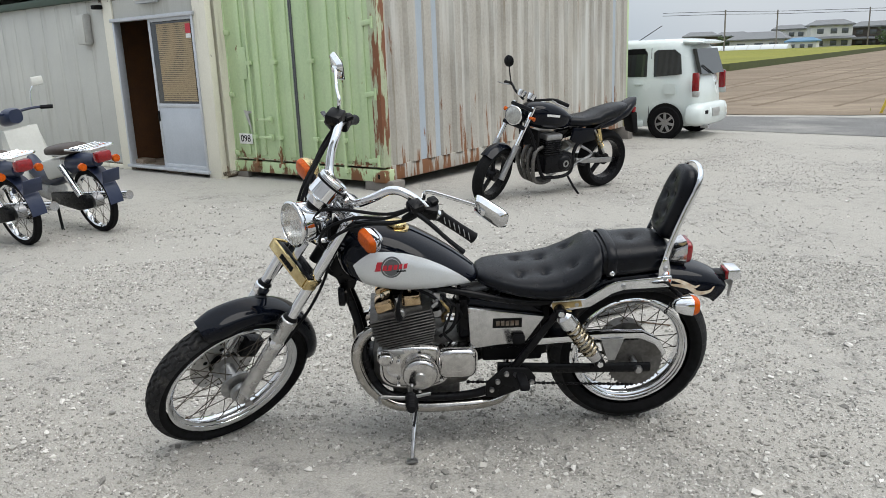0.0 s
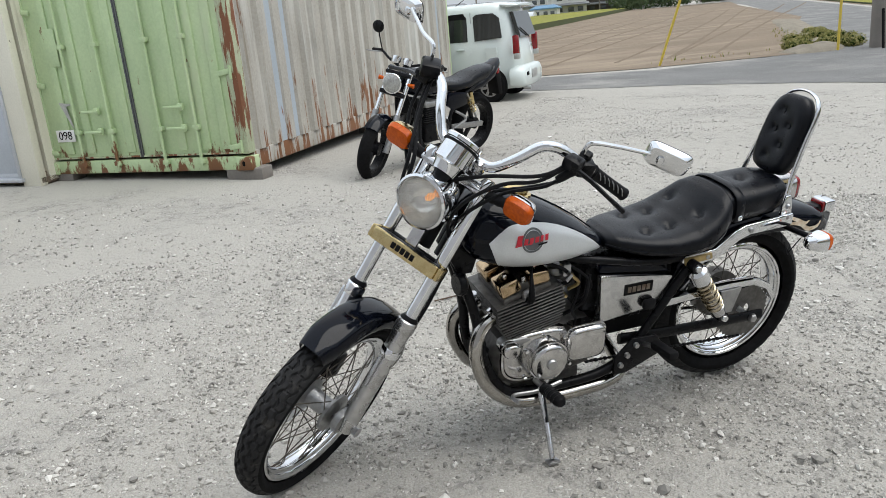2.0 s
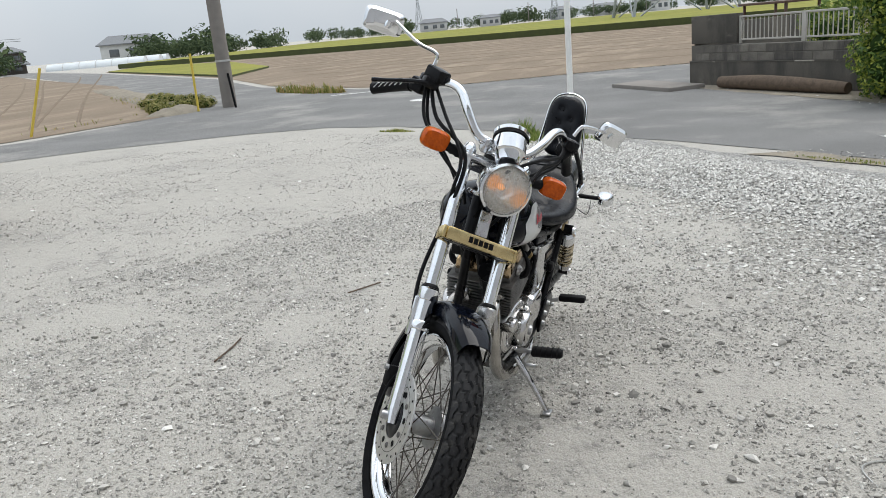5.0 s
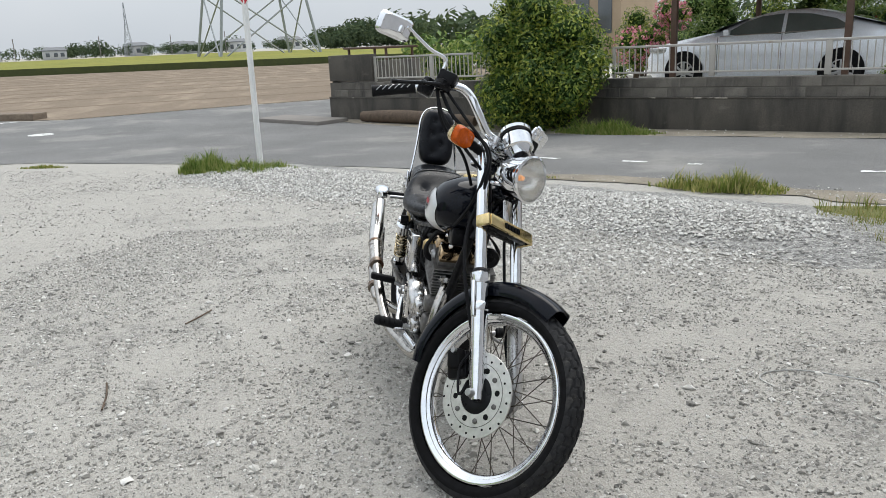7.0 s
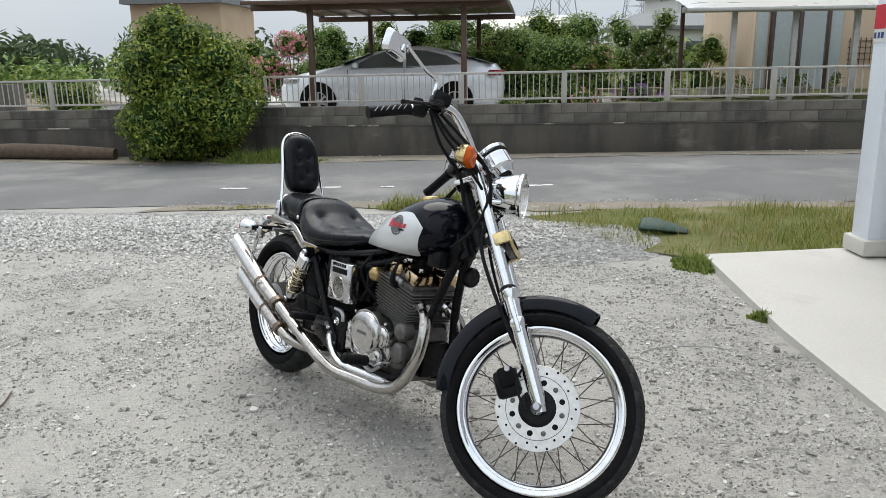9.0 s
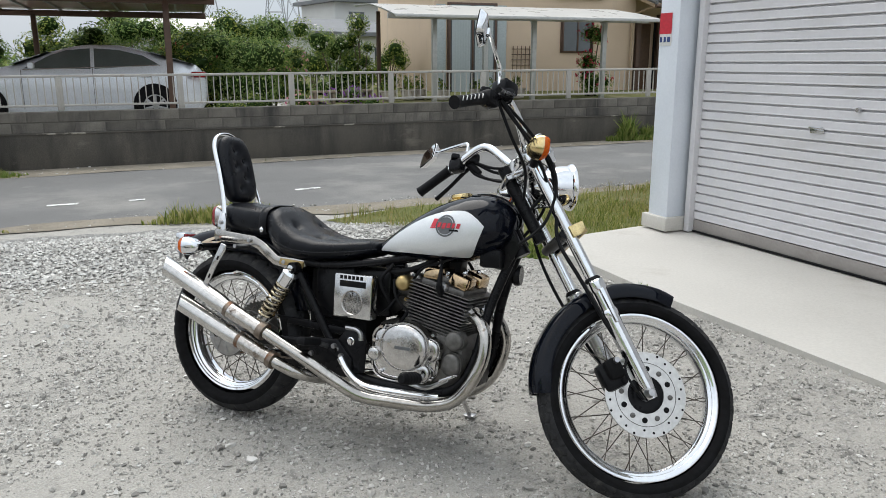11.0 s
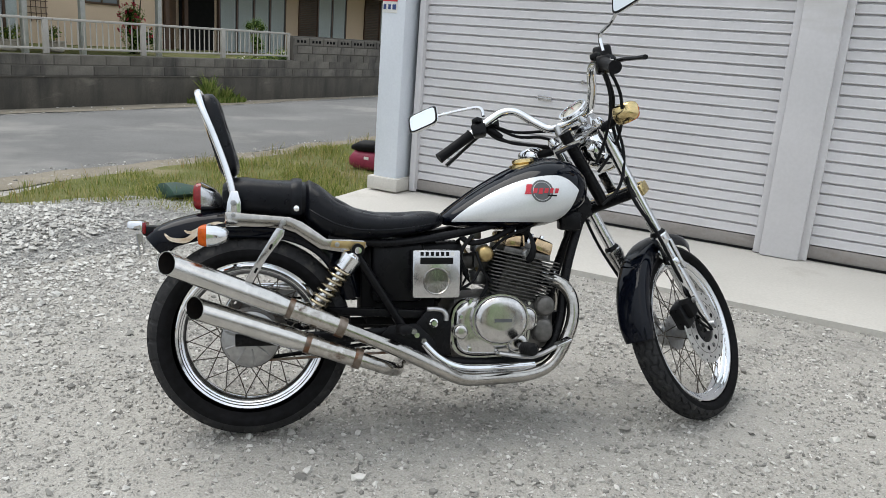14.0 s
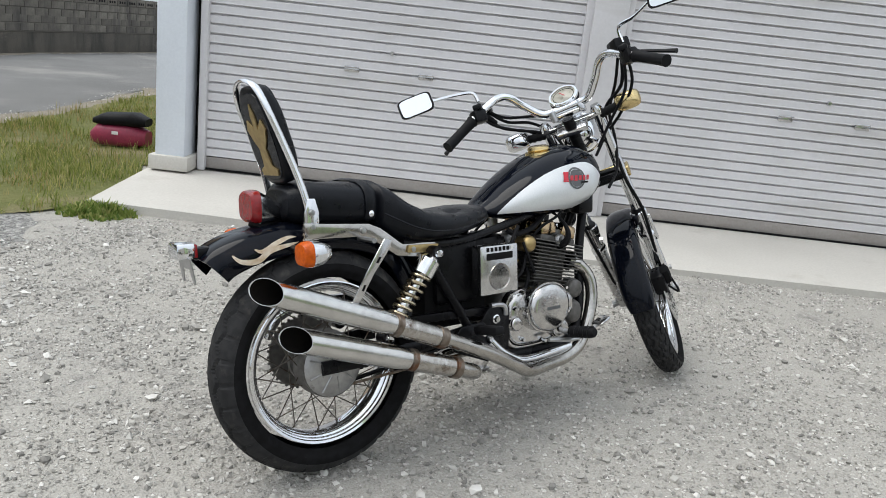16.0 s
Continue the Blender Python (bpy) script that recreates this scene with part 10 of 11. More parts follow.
# ---- houses and trees in the distance ----
def far_house(x, y, z, w, d, h, turn, wall_mat, roof_mat, label, storeys=2):
    t = thing("far_house", label, "house", pose(x, y, z, 0, 0, turn), "houses beyond the fields")
    part("wall", box(w, d, h, (0, 0, h / 2), 0.02), wall_mat, t)
    rise = w * 0.16
    part("roof", loft([[(-w * 0.56, -d * 0.6, h), (w * 0.56, -d * 0.6, h), (w * 0.56, d * 0.6, h), (-w * 0.56, d * 0.6, h)], [(-w * 0.56, -d * 0.6, h + 0.2), (w * 0.56, -d * 0.6, h + 0.2), (w * 0.56, d * 0.6, h + 0.2), (-w * 0.56, d * 0.6, h + 0.2)], [(-w * 0.34, -0.1, h + rise), (w * 0.34, -0.1, h + rise), (w * 0.34, 0.1, h + rise), (-w * 0.34, 0.1, h + rise)]]), roof_mat, t, "", 0)
    for st in range(storeys):
        zz = h * (st + 0.55) / storeys
        for k in (-0.28, 0.05, 0.32):
            wd = part("window", box(w * 0.16, 0.06, h / storeys * 0.42, (w * k, d / 2 + 0.02, zz), 0.01), WINDOW, t)
            wd2 = part("window", box(w * 0.16, 0.06, h / storeys * 0.42, (w * k, -d / 2 - 0.02, zz), 0.01), WINDOW, t)
    if storeys > 1:
        part("lower_roof", box(w * 1.12, d * 0.35, 0.18, (0, d * 0.62, h * 0.5), 0.02, Matrix.Rotation(radians(-14), 4, "X")), roof_mat, t)
        part("lower_roof", box(w * 1.12, d * 0.35, 0.18, (0, -d * 0.62, h * 0.5), 0.02, Matrix.Rotation(radians(14), 4, "X")), roof_mat, t)
    return t


def bearing(x, y, dx, dy, dist):
    n = math.hypot(dx, dy)
    return x + dx / n * dist, y + dy / n * dist


# a row beyond the far end of the first field
for k, (ang, dist, w, h, st, wm, rm, lab) in enumerate((
        (-111.5, 150, 9, 5.2, 1, HOUSE_DARK, ROOF_TILE, "low dark boarded farmhouse with grey tiled roof"),
        (-113.5, 165, 10, 5.0, 1, HOUSE_DARK, ROOF_TILE, "low dark farm building with grey roof"),
        (-115.2, 150, 14, 3.6, 1, GALV, ROOF_TILE, "long low grey shed with pale roof"),
        (-117.0, 160, 9, 6.5, 2, HOUSE_WHITE, ROOF_TILE, "white two-storey house with grey tiled roof"),
        (-119.3, 150, 10, 7.0, 2, HOUSE_WHITE, ROOF_TILE, "pale two-storey house with grey tiled roof"),
        (-121.8, 155, 10, 6.2, 2, HOUSE_DARK, ROOF_TILE, "brown two-storey house with tiled roof"),
        (-124.8, 150, 11, 8.0, 2, HOUSE_WHITE, ROOF_TILE, "large white house with grey tiled roof"),
        (-129.5, 165, 12, 6.8, 2, HOUSE_DARK, ROOF_TILE, "dark house behind garden trees"),
        (-117.8, 140, 7, 2.6, 1, HOUSE_WHITE, ROOF_BLUE, "small shed with a blue sheet roof"))):
    x, y = bearing(0.83, 2.81, math.cos(radians(ang)), math.sin(radians(ang)), dist)
    far_house(x, y, -0.3, w * 0.62, w * 0.42, h * 0.55, ang - 90 + 12 * math.sin(k * 2.1), wm, rm, lab, st)
for ang, dist, L in ((-114.6, 138, 12), (-135.0, 150, 16), (-136.6, 160, 14), (-137.6, 170, 12)):
    x, y = bearing(0.83, 2.81, math.cos(radians(ang)), math.sin(radians(ang)), dist)
    g = thing("greenhouse", "long pale plastic film greenhouse", "greenhouse", pose(x, y, -0.3, 0, 0, ang + 75), "film greenhouses")
    part("film", loft([[(-L / 2 + L * k, 1.7 * math.cos(a), 1.25 * math.sin(a)) for a in [math.pi * i / 12 for i in range(13)]] for k in (0, 1)]), GREENHOUSE, g)
    for k in range(7):
        part("hoop", tube([(-L / 2 + L * k / 6, 1.72 * math.cos(a), 1.27 * math.sin(a)) for a in [math.pi * i / 10 for i in range(11)]], 0.05, 5), GALV, g)
for ang, dist, w, h in ((-138.5, 210, 22, 7), (-141, 230, 14, 5), (-168, 320, 14, 6), (-171, 330, 18, 5), (-174.5, 310, 12, 6), (-178, 330, 16, 6), (-163, 300, 12, 5), (-159, 300, 16, 5), (178, 290, 12, 6), (174, 260, 14, 6)):
    x, y = bearing(3, 0, math.cos(radians(ang)), math.sin(radians(ang)), dist)
    far_house(x, y, -0.3, w * 0.62, w * 0.35, h * 0.6, ang - 90, HOUSE_WHITE if int(dist) % 20 else GALV, ROOF_TILE, "distant pale building with a grey roof", 1)
far_house(-26.6, 43.8, 0.3, 6.6, 5.0, 4.6, 60, HOUSE_WHITE, ROOF_TILE, "white two-storey house with grey tiled hip roof")
far_house(-24.0, 36.5, 0.3, 6.0, 4.0, 2.4, 60, HOUSE_WHITE, ROOF_TILE, "low white house wing with tiled roof", 1)
p = on_wall(-13.15, 17.4)
far_house(p.x, p.y, 0.2, 3.4, 3.4, 3.15, 44.4, BEIGE2, ROOF_TILE, "tan house behind the big shrub", 1)
p = on_wall(-0.8, 36.0)
far_house(p.x, p.y, 0.2, 6.5, 3.0, 2.5, 44.4, GALV, GALV, "low grey sheet-metal shed behind the garden", 1)


def tree_line(a0, a1, dist, n, hmin, hmax, seed, label, mat=None):
    """A belt of far trees, as foliage clumps on short stems."""
    q = random.Random(seed)
    V, F_, base = [], [], 0
    for _ in range(n):
        a = radians(q.uniform(a0, a1))
        dd = dist * q.uniform(0.92, 1.08)
        x, y = 3 + math.cos(a) * dd, math.sin(a) * dd
        h = q.uniform(hmin, hmax) * (1.4 if q.random() < 0.12 else 1)
        blobs = [(x + q.uniform(-h, h) * 0.5, y + q.uniform(-h, h) * 0.5, h * q.uniform(0.3, 0.8) - 0.3, h * 0.42, h * 0.42, h * 0.3) for _ in range(6)]
        c, d = lumps(blobs, 230, 0.3)
        v, f = leaves(c, d + np.array([0, 0, 0.4]), h * 0.10)
        V.append(v)
        F_.append(f + base)
        base += len(v)
    stuff("tree_belt", from_arrays("tree_belt", np.concatenate(V), np.concatenate(F_), mat or LEAF_FAR), label, "trees")


tree_line(-180, -150, 330, 90, 3, 5, 3, "belt of distant dark green trees along the horizon")
tree_line(172, 180, 250, 60, 4, 7.5, 4, "wood of distant dark green trees behind the pylon")
tree_line(-148, -139, 190, 40, 2.5, 5, 5, "dark green trees beyond the field")
tree_line(-131, -124, 140, 22, 2, 4, 6, "garden trees round the farmhouses")
tree_line(-120, -109, 165, 24, 1.5, 2.8, 7, "low trees between the farmhouses")
tree_line(118, 174, 44, 40, 1.3, 2.1, 12, "green trees of the gardens behind the house", LEAF_DARK)
tree_line(150, 172, 90, 16, 2.5, 5, 8, "trees of the neighbouring gardens")
tree_line(120, 150, 70, 16, 2, 4, 9, "trees behind the garden")


def pylon(x, y, h, base, turn, label):
    """A lattice tower: four legs, braces and three pairs of arms."""
    t = thing("pylon", label, "pylon", pose(x, y, -0.3, 0, 0, turn), "power pylons")
    lv = [(0, base), (h * 0.16, base * 0.80), (h * 0.32, base * 0.60), (h * 0.48, base * 0.40), (h * 0.64, base * 0.24), (h * 0.82, base * 0.16), (h, base * 0.06)]
    r = base * 0.012 + 0.03
    for sx in (1, -1):
        for sy in (1, -1):
            part("leg", tube([(sx * w / 2, sy * w / 2, z) for z, w in lv], r, 5), PYLON, t)
    for (z0, w0), (z1, w1) in zip(lv, lv[1:]):
        for a, b2 in (((1, 1), (1, -1)), ((1, -1), (-1, -1)), ((-1, -1), (-1, 1)), ((-1, 1), (1, 1))):
            bm = tube([(a[0] * w0 / 2, a[1] * w0 / 2, z0), (b2[0] * w1 / 2, b2[1] * w1 / 2, z1)], r * 0.55, 4)
            bm = tube([(b2[0] * w0 / 2, b2[1] * w0 / 2, z0), (a[0] * w1 / 2, a[1] * w1 / 2, z1)], r * 0.55, 4, 0, bm)
            bm = tube([(a[0] * w1 / 2, a[1] * w1 / 2, z1), (b2[0] * w1 / 2, b2[1] * w1 / 2, z1)], r * 0.55, 4, 0, bm)
            part("brace", bm, PYLON, t)
    for k, zz in enumerate((0.60, 0.75, 0.9)):
        w = base * (1.0 - 0.18 * k)
        for s in (1, -1):
            part("arm", tube([(s * base * 0.1, 0, h * zz - base * 0.06), (s * w * 0.6, 0, h * zz + 0.2), (s * base * 0.1, 0, h * zz + base * 0.05)], r * 0.8, 5), PYLON, t)
    return t


pylon(-106, -8.2, 52, 13.0, 20, "large grey lattice power pylon standing in the rice field")
x, y = bearing(2.97, -1.39, -0.688, 0.726, 230)
pylon(x, y, 60, 12.5, 10, "grey lattice power pylon far behind the garden")
x, y = bearing(2.97, -1.39, -0.617, 0.787, 330)
pylon(x, y, 66, 11, 30, "grey lattice power pylon in the far distance")
x, y = bearing(2.97, -1.39, -0.600, 0.80, 380)
pylon(x, y, 62, 10, 40, "grey lattice power pylon in the far distance")
for ang, dist in ((-167.5, 300), (-158, 320)):
    x, y = bearing(3, 0, math.cos(radians(ang)), math.sin(radians(ang)), dist)
    pylon(x, y, 18, 3.0, 0, "thin lattice mast on the horizon")
for ang, dist in ((-113, 130), (-116.2, 140), (-121.5, 150), (-126, 160), (-165, 260), (-169.5, 270), (-173, 250), (-160, 260)):
    x, y = bearing(0.83, 2.81, math.cos(radians(ang)), math.sin(radians(ang)), dist)
    q = thing("distant_pole", "thin dark utility pole beyond the fields", "utility pole", pose(x, y, -0.3), "far utility poles")
    part("shaft", tube([(0, 0, 0), (0, 0, 6.5)], 0.12, 6), POLE_CONC, q)
    part("crossarm", box(1.8, 0.12, 0.12, (0, 0, 6.0), 0, Matrix.Rotation(radians(ang), 4, "Z")), POLE_CONC, q)
wires = None
for h in (5.9, 6.3):
    wires = tube([(*bearing(0.83, 2.81, math.cos(radians(a)), math.sin(radians(a)), d), h - 0.3) for a, d in ((-109, 125), (-113, 130), (-116.2, 140), (-121.5, 150), (-126, 160), (-131, 170))], 0.03, 4, 0, wires)
solid("power_line", wires, DARK, "thin sagging power lines between far poles", "power line")

# open shelter roof seen beyond the wall's end
shl = thing("field_shelter", "dark flat-roofed shelter on posts beyond the wall", "shelter", pose(-25.5, 1.9, -0.1, 0, 0, 35) @ Matrix.Scale(0.75, 4))
part("roof", box(3.2, 2.0, 0.10, (0, 0, 1.62), 0.02), BROWN_METAL, shl)
for x, y in ((-1.4, -0.8), (1.4, -0.8), (-1.4, 0.8), (1.4, 0.8)):
    part("post", box(0.1, 0.1, 1.6, (x, y, 0.8), 0.01), BROWN_METAL, shl)


# ---- garden plants ----
bc = on_wall(-5.68, -0.15)
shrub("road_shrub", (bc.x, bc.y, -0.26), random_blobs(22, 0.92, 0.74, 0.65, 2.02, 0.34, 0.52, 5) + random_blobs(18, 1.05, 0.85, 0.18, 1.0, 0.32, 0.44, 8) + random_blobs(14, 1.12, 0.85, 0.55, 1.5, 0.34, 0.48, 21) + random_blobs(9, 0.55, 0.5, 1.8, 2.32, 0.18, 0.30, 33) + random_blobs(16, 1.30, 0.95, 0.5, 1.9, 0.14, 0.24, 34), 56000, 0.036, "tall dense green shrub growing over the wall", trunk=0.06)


GZ = WALL_TOP - 0.12
for s, q, z, blobs, n, size, label, mat, fl in (
        (-6.14, 6.84, 0.0, (9, 0.45, 0.34, 0.56, 2.18, 0.2, 0.34), 2200, 0.035, "rose bush in pink blossom", None, (FLOWER_PINK, 420, 0.036, 0.5)),
        (-6.95, 6.59, 0.0, (8, 0.56, 0.45, 0.45, 1.46, 0.22, 0.39), 2000, 0.035, "rose bush in pink blossom", None, (FLOWER_PINK, 320, 0.036, 0.5)),
        (-2.74, 7.04, 0.1, (12, 1.12, 0.67, 0.56, 1.96, 0.34, 0.56), 3000, 0.05, "dark green garden shrub", LEAF_DARK, None),
        (-0.91, 7.29, 0.1, (12, 1.12, 0.67, 0.56, 1.9, 0.34, 0.56), 3000, 0.05, "dark green garden shrub", LEAF_DARK, None),
        (-0.94, 6.15, 0.1, (10, 0.67, 0.56, 0.45, 1.51, 0.28, 0.45), 2600, 0.04, "garden shrub with coral blossom", None, (FLOWER_RED, 60, 0.03, 0.9)),
        (0.02, 5.47, 0.3, (14, 0.84, 0.67, 0.34, 1.4, 0.31, 0.5), 5200, 0.035, "rounded dark green garden shrub", LEAF_DARK, None),
        (-0.77, 7.49, 0.3, (12, 0.78, 0.67, 0.45, 1.74, 0.28, 0.45), 3600, 0.035, "leafy green garden shrub", None, None),
        (1.25, 7.49, 0.3, (10, 0.45, 0.45, 0.34, 1.34, 0.22, 0.39), 2200, 0.03, "small garden bush with orange-pink blossom", None, (FLOWER_PINK, 60, 0.03, 0.5)),
        (2.14, 6.37, 0.3, (12, 0.56, 0.56, 0.34, 1.74, 0.22, 0.4), 3000, 0.03, "upright shrub with white blossom", LEAF_DARK, (FLOWER_WHITE, 90, 0.03, 0.5)),
        (2.93, 8.61, 0.3, (7, 0.28, 0.28, 0.22, 1.57, 0.17, 0.31), 1600, 0.03, "slim dark green garden conifer", LEAF_DARK, None),
        (4.16, 9.28, 0.3, (8, 0.45, 0.45, 0.34, 1.51, 0.22, 0.39), 1800, 0.03, "light green leafy garden shrub", None, None),
        (4.94, 10.96, 0.3, (8, 0.67, 0.45, 0.34, 1.34, 0.22, 0.45), 1800, 0.03, "low green leafy garden shrub", None, None),
        (2.48, 12.08, 0.3, (8, 0.78, 0.56, 0.9, 2.24, 0.22, 0.5), 2200, 0.04, "small leafy green garden tree", None, None),
        (7.69, 4.35, 0.5, (10, 0.31, 0.22, 0.17, 1.62, 0.16, 0.29), 2000, 0.028, "climbing rose in red blossom on the house wall", LEAF_DARK, (FLOWER_RED, 150, 0.032, 0.3)),
        (10.77, 4.13, 0.5, (7, 0.17, 0.17, 0.45, 1.06, 0.11, 0.2), 900, 0.022, "clipped little pine by the porch", LEAF_DARK, None),
        (9.65, 1.67, 0.45, (8, 1.01, 0.34, 0.06, 0.34, 0.17, 0.25), 1600, 0.025, "low green plants behind the railing", None, None),
        (7.86, 0.99, 0.45, (8, 0.67, 0.34, 0.06, 0.39, 0.13, 0.25), 1500, 0.025, "low leafy plants behind the railing", None, (FLOWER_WHITE, 20, 0.02, 0.2)),
        (1.81, 2.79, 0.42, (8, 0.62, 0.28, 0.07, 0.31, 0.13, 0.22), 1200, 0.02, "purple flowering bed plants", LEAF_DARK, (FLOWER_PURPLE, 260, 0.018, 0.12)),
        (0.8, 2.56, 0.42, (6, 0.39, 0.28, 0.04, 0.22, 0.11, 0.2), 900, 0.02, "pale pink flowering bed plants", None, (FLOWER_PINK, 80, 0.018, 0.1)),
        (-0.49, 0.99, 0.40, (6, 0.45, 0.22, 0.07, 0.36, 0.13, 0.22), 1200, 0.02, "low bush dusted with tiny white flowers", None, (FLOWER_WHITE, 70, 0.010, 0.1)),
        (-8.75, 1.38, 0.3, (8, 0.78, 0.45, 0.11, 0.62, 0.22, 0.34), 2200, 0.03, "low clipped green hedge behind the railing", None, None),
        (-7.7, 9.0, 0.0, (12, 0.7, 0.5, 0.4, 2.05, 0.26, 0.42), 3600, 0.045, "leafy green garden shrub", None, None),
        (-5.6, 7.9, 0.0, (14, 0.55, 0.5, 0.5, 2.42, 0.3, 0.46), 4600, 0.045, "dense dark green garden tree", LEAF_DARK, (FLOWER_WHITE, 30, 0.03, 0.9)),
        (-4.1, 8.5, 0.0, (14, 0.72, 0.5, 0.6, 2.40, 0.3, 0.48), 4600, 0.045, "yellow-green leafy garden shrub", None, None),
        (-3.0, 9.5, 0.0, (14, 0.85, 0.6, 0.6, 2.62, 0.32, 0.5), 4600, 0.05, "dark green garden tree", LEAF_DARK, None),
        (-2.0, 8.6, 0.0, (14, 0.80, 0.6, 0.6, 2.28, 0.32, 0.5), 4600, 0.045, "dark green garden tree", LEAF_DARK, None),
        (-1.3, 8.2, 0.0, (8, 0.45, 0.35, 0.5, 1.75, 0.2, 0.32), 2000, 0.035, "garden shrub with coral blossom", None, (FLOWER_CORAL, 150, 0.035, 1.1)),
        (-0.2, 9.3, 0.0, (14, 0.80, 0.6, 0.6, 2.34, 0.32, 0.5), 4600, 0.045, "rounded green garden shrub", None, None),
        (0.95, 9.2, 0.0, (16, 0.72, 0.7, 0.5, 2.30, 0.34, 0.52), 5600, 0.045, "large round dark green garden shrub", LEAF_DARK, None),
        (2.7, 6.1, 0.3, (9, 0.38, 0.35, 0.5, 2.10, 0.16, 0.28), 2400, 0.03, "airy upright garden shrub with white blossom", None, (FLOWER_WHITE, 60, 0.03, 0.5)),
        (-9.78, 8.58, 0.0, (8, 1.34, 0.78, 0.34, 1.12, 0.34, 0.56), 2600, 0.05, "green shrub behind the wall", LEAF_DARK, None),
        (-6.65, 9.37, 0.0, (8, 1.34, 0.78, 0.34, 1.23, 0.34, 0.56), 2600, 0.05, "green shrub behind the wall", LEAF_DARK, None)):
    p = on_wall(s, q)
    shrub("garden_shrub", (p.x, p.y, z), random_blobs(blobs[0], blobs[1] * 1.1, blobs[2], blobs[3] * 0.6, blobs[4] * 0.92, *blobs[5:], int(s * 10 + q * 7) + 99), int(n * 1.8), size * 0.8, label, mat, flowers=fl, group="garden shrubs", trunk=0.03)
for s, q in ((3.1, 3.6), (3.4, 3.9), (3.75, 3.4), (4.6, 3.6), (5.0, 4.0), (5.6, 3.8), (2.6, 3.3)):
    p = on_wall(s, q)
    pt = thing("flower_pot", "pale round garden flower pot with plants", "flower pot", pose(p.x, p.y, GZ), "pots on the terrace")
    part("pot", lathe([(0.0, 0.0), (0.10, 0.0), (0.13, 0.02), (0.16, 0.17), (0.175, 0.18), (0.175, 0.21), (0.15, 0.21), (0.145, 0.17), (0, 0.17)], 24), TERRACOTTA, pt)
    c, d = lumps(random_blobs(5, 0.12, 0.12, 0.22, 0.42, 0.07, 0.12, int(s * 31)), 260)
    v, f = leaves(c, d, 0.025)
    o = tagged(new("plant", from_arrays("plant", v, f, LEAF)), kind="stuff")
    o.parent = pt
for s, q, w in ((1.9, 3.0, 0.6), (1.2, 2.6, 0.45)):
    p = on_wall(s, q)
    bn_ = thing("garden_bench", "low weathered grey garden bench", "bench", pose(p.x, p.y, GZ - 0.04, 0, 0, 44))
    part("seat", box(w, 0.28, 0.035, (0, 0, 0.26), 0.008), WOOD_OLD, bn_)
    for x in (-w / 2 + 0.06, w / 2 - 0.06):
        part("leg", box(0.05, 0.24, 0.26, (x, 0, 0.13), 0.006), WOOD_OLD, bn_)


# ---- weeds and grass in and around the yard ----
def grass(name, outline, n, height, label, mat, lift=0.0, width=0.006, lean=0.6, clump=0.0):
    x0, x1 = min(p[0] for p in outline), max(p[0] for p in outline)
    y0, y1 = min(p[1] for p in outline), max(p[1] for p in outline)
    x, y = rng.uniform(x0, x1, n * 3), rng.uniform(y0, y1, n * 3)
    ok = inside(outline, x, y)
    if clump:
        k = np.array([noise.noise(Vector((a * 1.7, b * 1.7, clump))) for a, b in zip(x, y)])
        ok &= k > rng.uniform(-0.2, 0.4, len(k))
    x, y = x[ok], y[ok]
    tall = np.array([0.75 + 0.9 * noise.noise(Vector((a * 5, b * 5, 2.0))) for a, b in zip(x, y)])
    if name == "grass_tuft" and len(outline) < 16:
        cx, cy = np.mean(outline, 0)
        core = sum(inside([(cx + (a - cx) * k, cy + (b - cy) * k) for a, b in outline], x, y).astype(float) for k in (0.85, 0.68, 0.5, 0.3)) / 4
        keep = rng.random(len(x)) < 0.25 + core
        x, y, tall = x[keep], y[keep], (tall * (0.35 + 0.75 * core))[keep]
    x, y, tall = x[:n], y[:n], np.clip(tall[:n], 0.25, 1.3)
    v, f = blades(x, y, ground_zs(x) + lift, height * tall, width, lean)
    stuff(name, from_arrays(name, v, f, mat), label, "grass")


def round_patch(cx, cy, rx, ry, turn=0, k=14, seed=0):
    q = random.Random(seed)
    c, s = math.cos(radians(turn)), math.sin(radians(turn))
    out = []
    for i in range(k):
        a = 2 * math.pi * i / k
        r = q.uniform(0.75, 1.15)
        u, w = rx * r * math.cos(a), ry * r * math.sin(a)
        out.append((cx + u * c - w * s, cy + u * s + w * c))
    return out


grass("grass_tuft", round_patch(-6.12, -1.25, 1.15, 0.40, 47, seed=1), 5200, 0.17, "green grass tuft round the white pole", GRASS_GREEN, 0, 0.007, 0.8)
grass("grass_tuft", round_patch(-6.50, -1.75, 0.42, 0.34, 47, seed=2), 1800, 0.30, "tall green weeds by the white pole", GRASS_GREEN, 0, 0.007, 0.6)
grass("grass_tuft", round_patch(-2.85, 3.12, 0.62, 0.22, 50, seed=3), 2300, 0.20, "thin weeds along the lane's edge", GRASS, 0.01, 0.006, 0.8)
grass("grass_tuft", round_patch(-4.3, 1.75, 0.5, 0.10, 48, seed=4), 300, 0.05, "thin weeds along the lane's edge", GRASS, 0.01, 0.006, 0.8)
grass("grass_tuft", round_patch(-8.1, -4.2, 0.4, 0.10, 70, seed=5), 500, 0.06, "thin weeds along the lane's edge", GRASS, 0.0, 0.006, 0.8)
grass("verge_grass", VERGE, 34000, 0.105, "rough green and straw coloured verge grass", GRASS, 0.0, 0.0032, 0.9, 3.0)
grass("verge_grass", VERGE, 9000, 0.15, "dry straw coloured grass stalks on the verge", GRASS_DRY, 0.0, 0.0025, 0.8, 8.0)
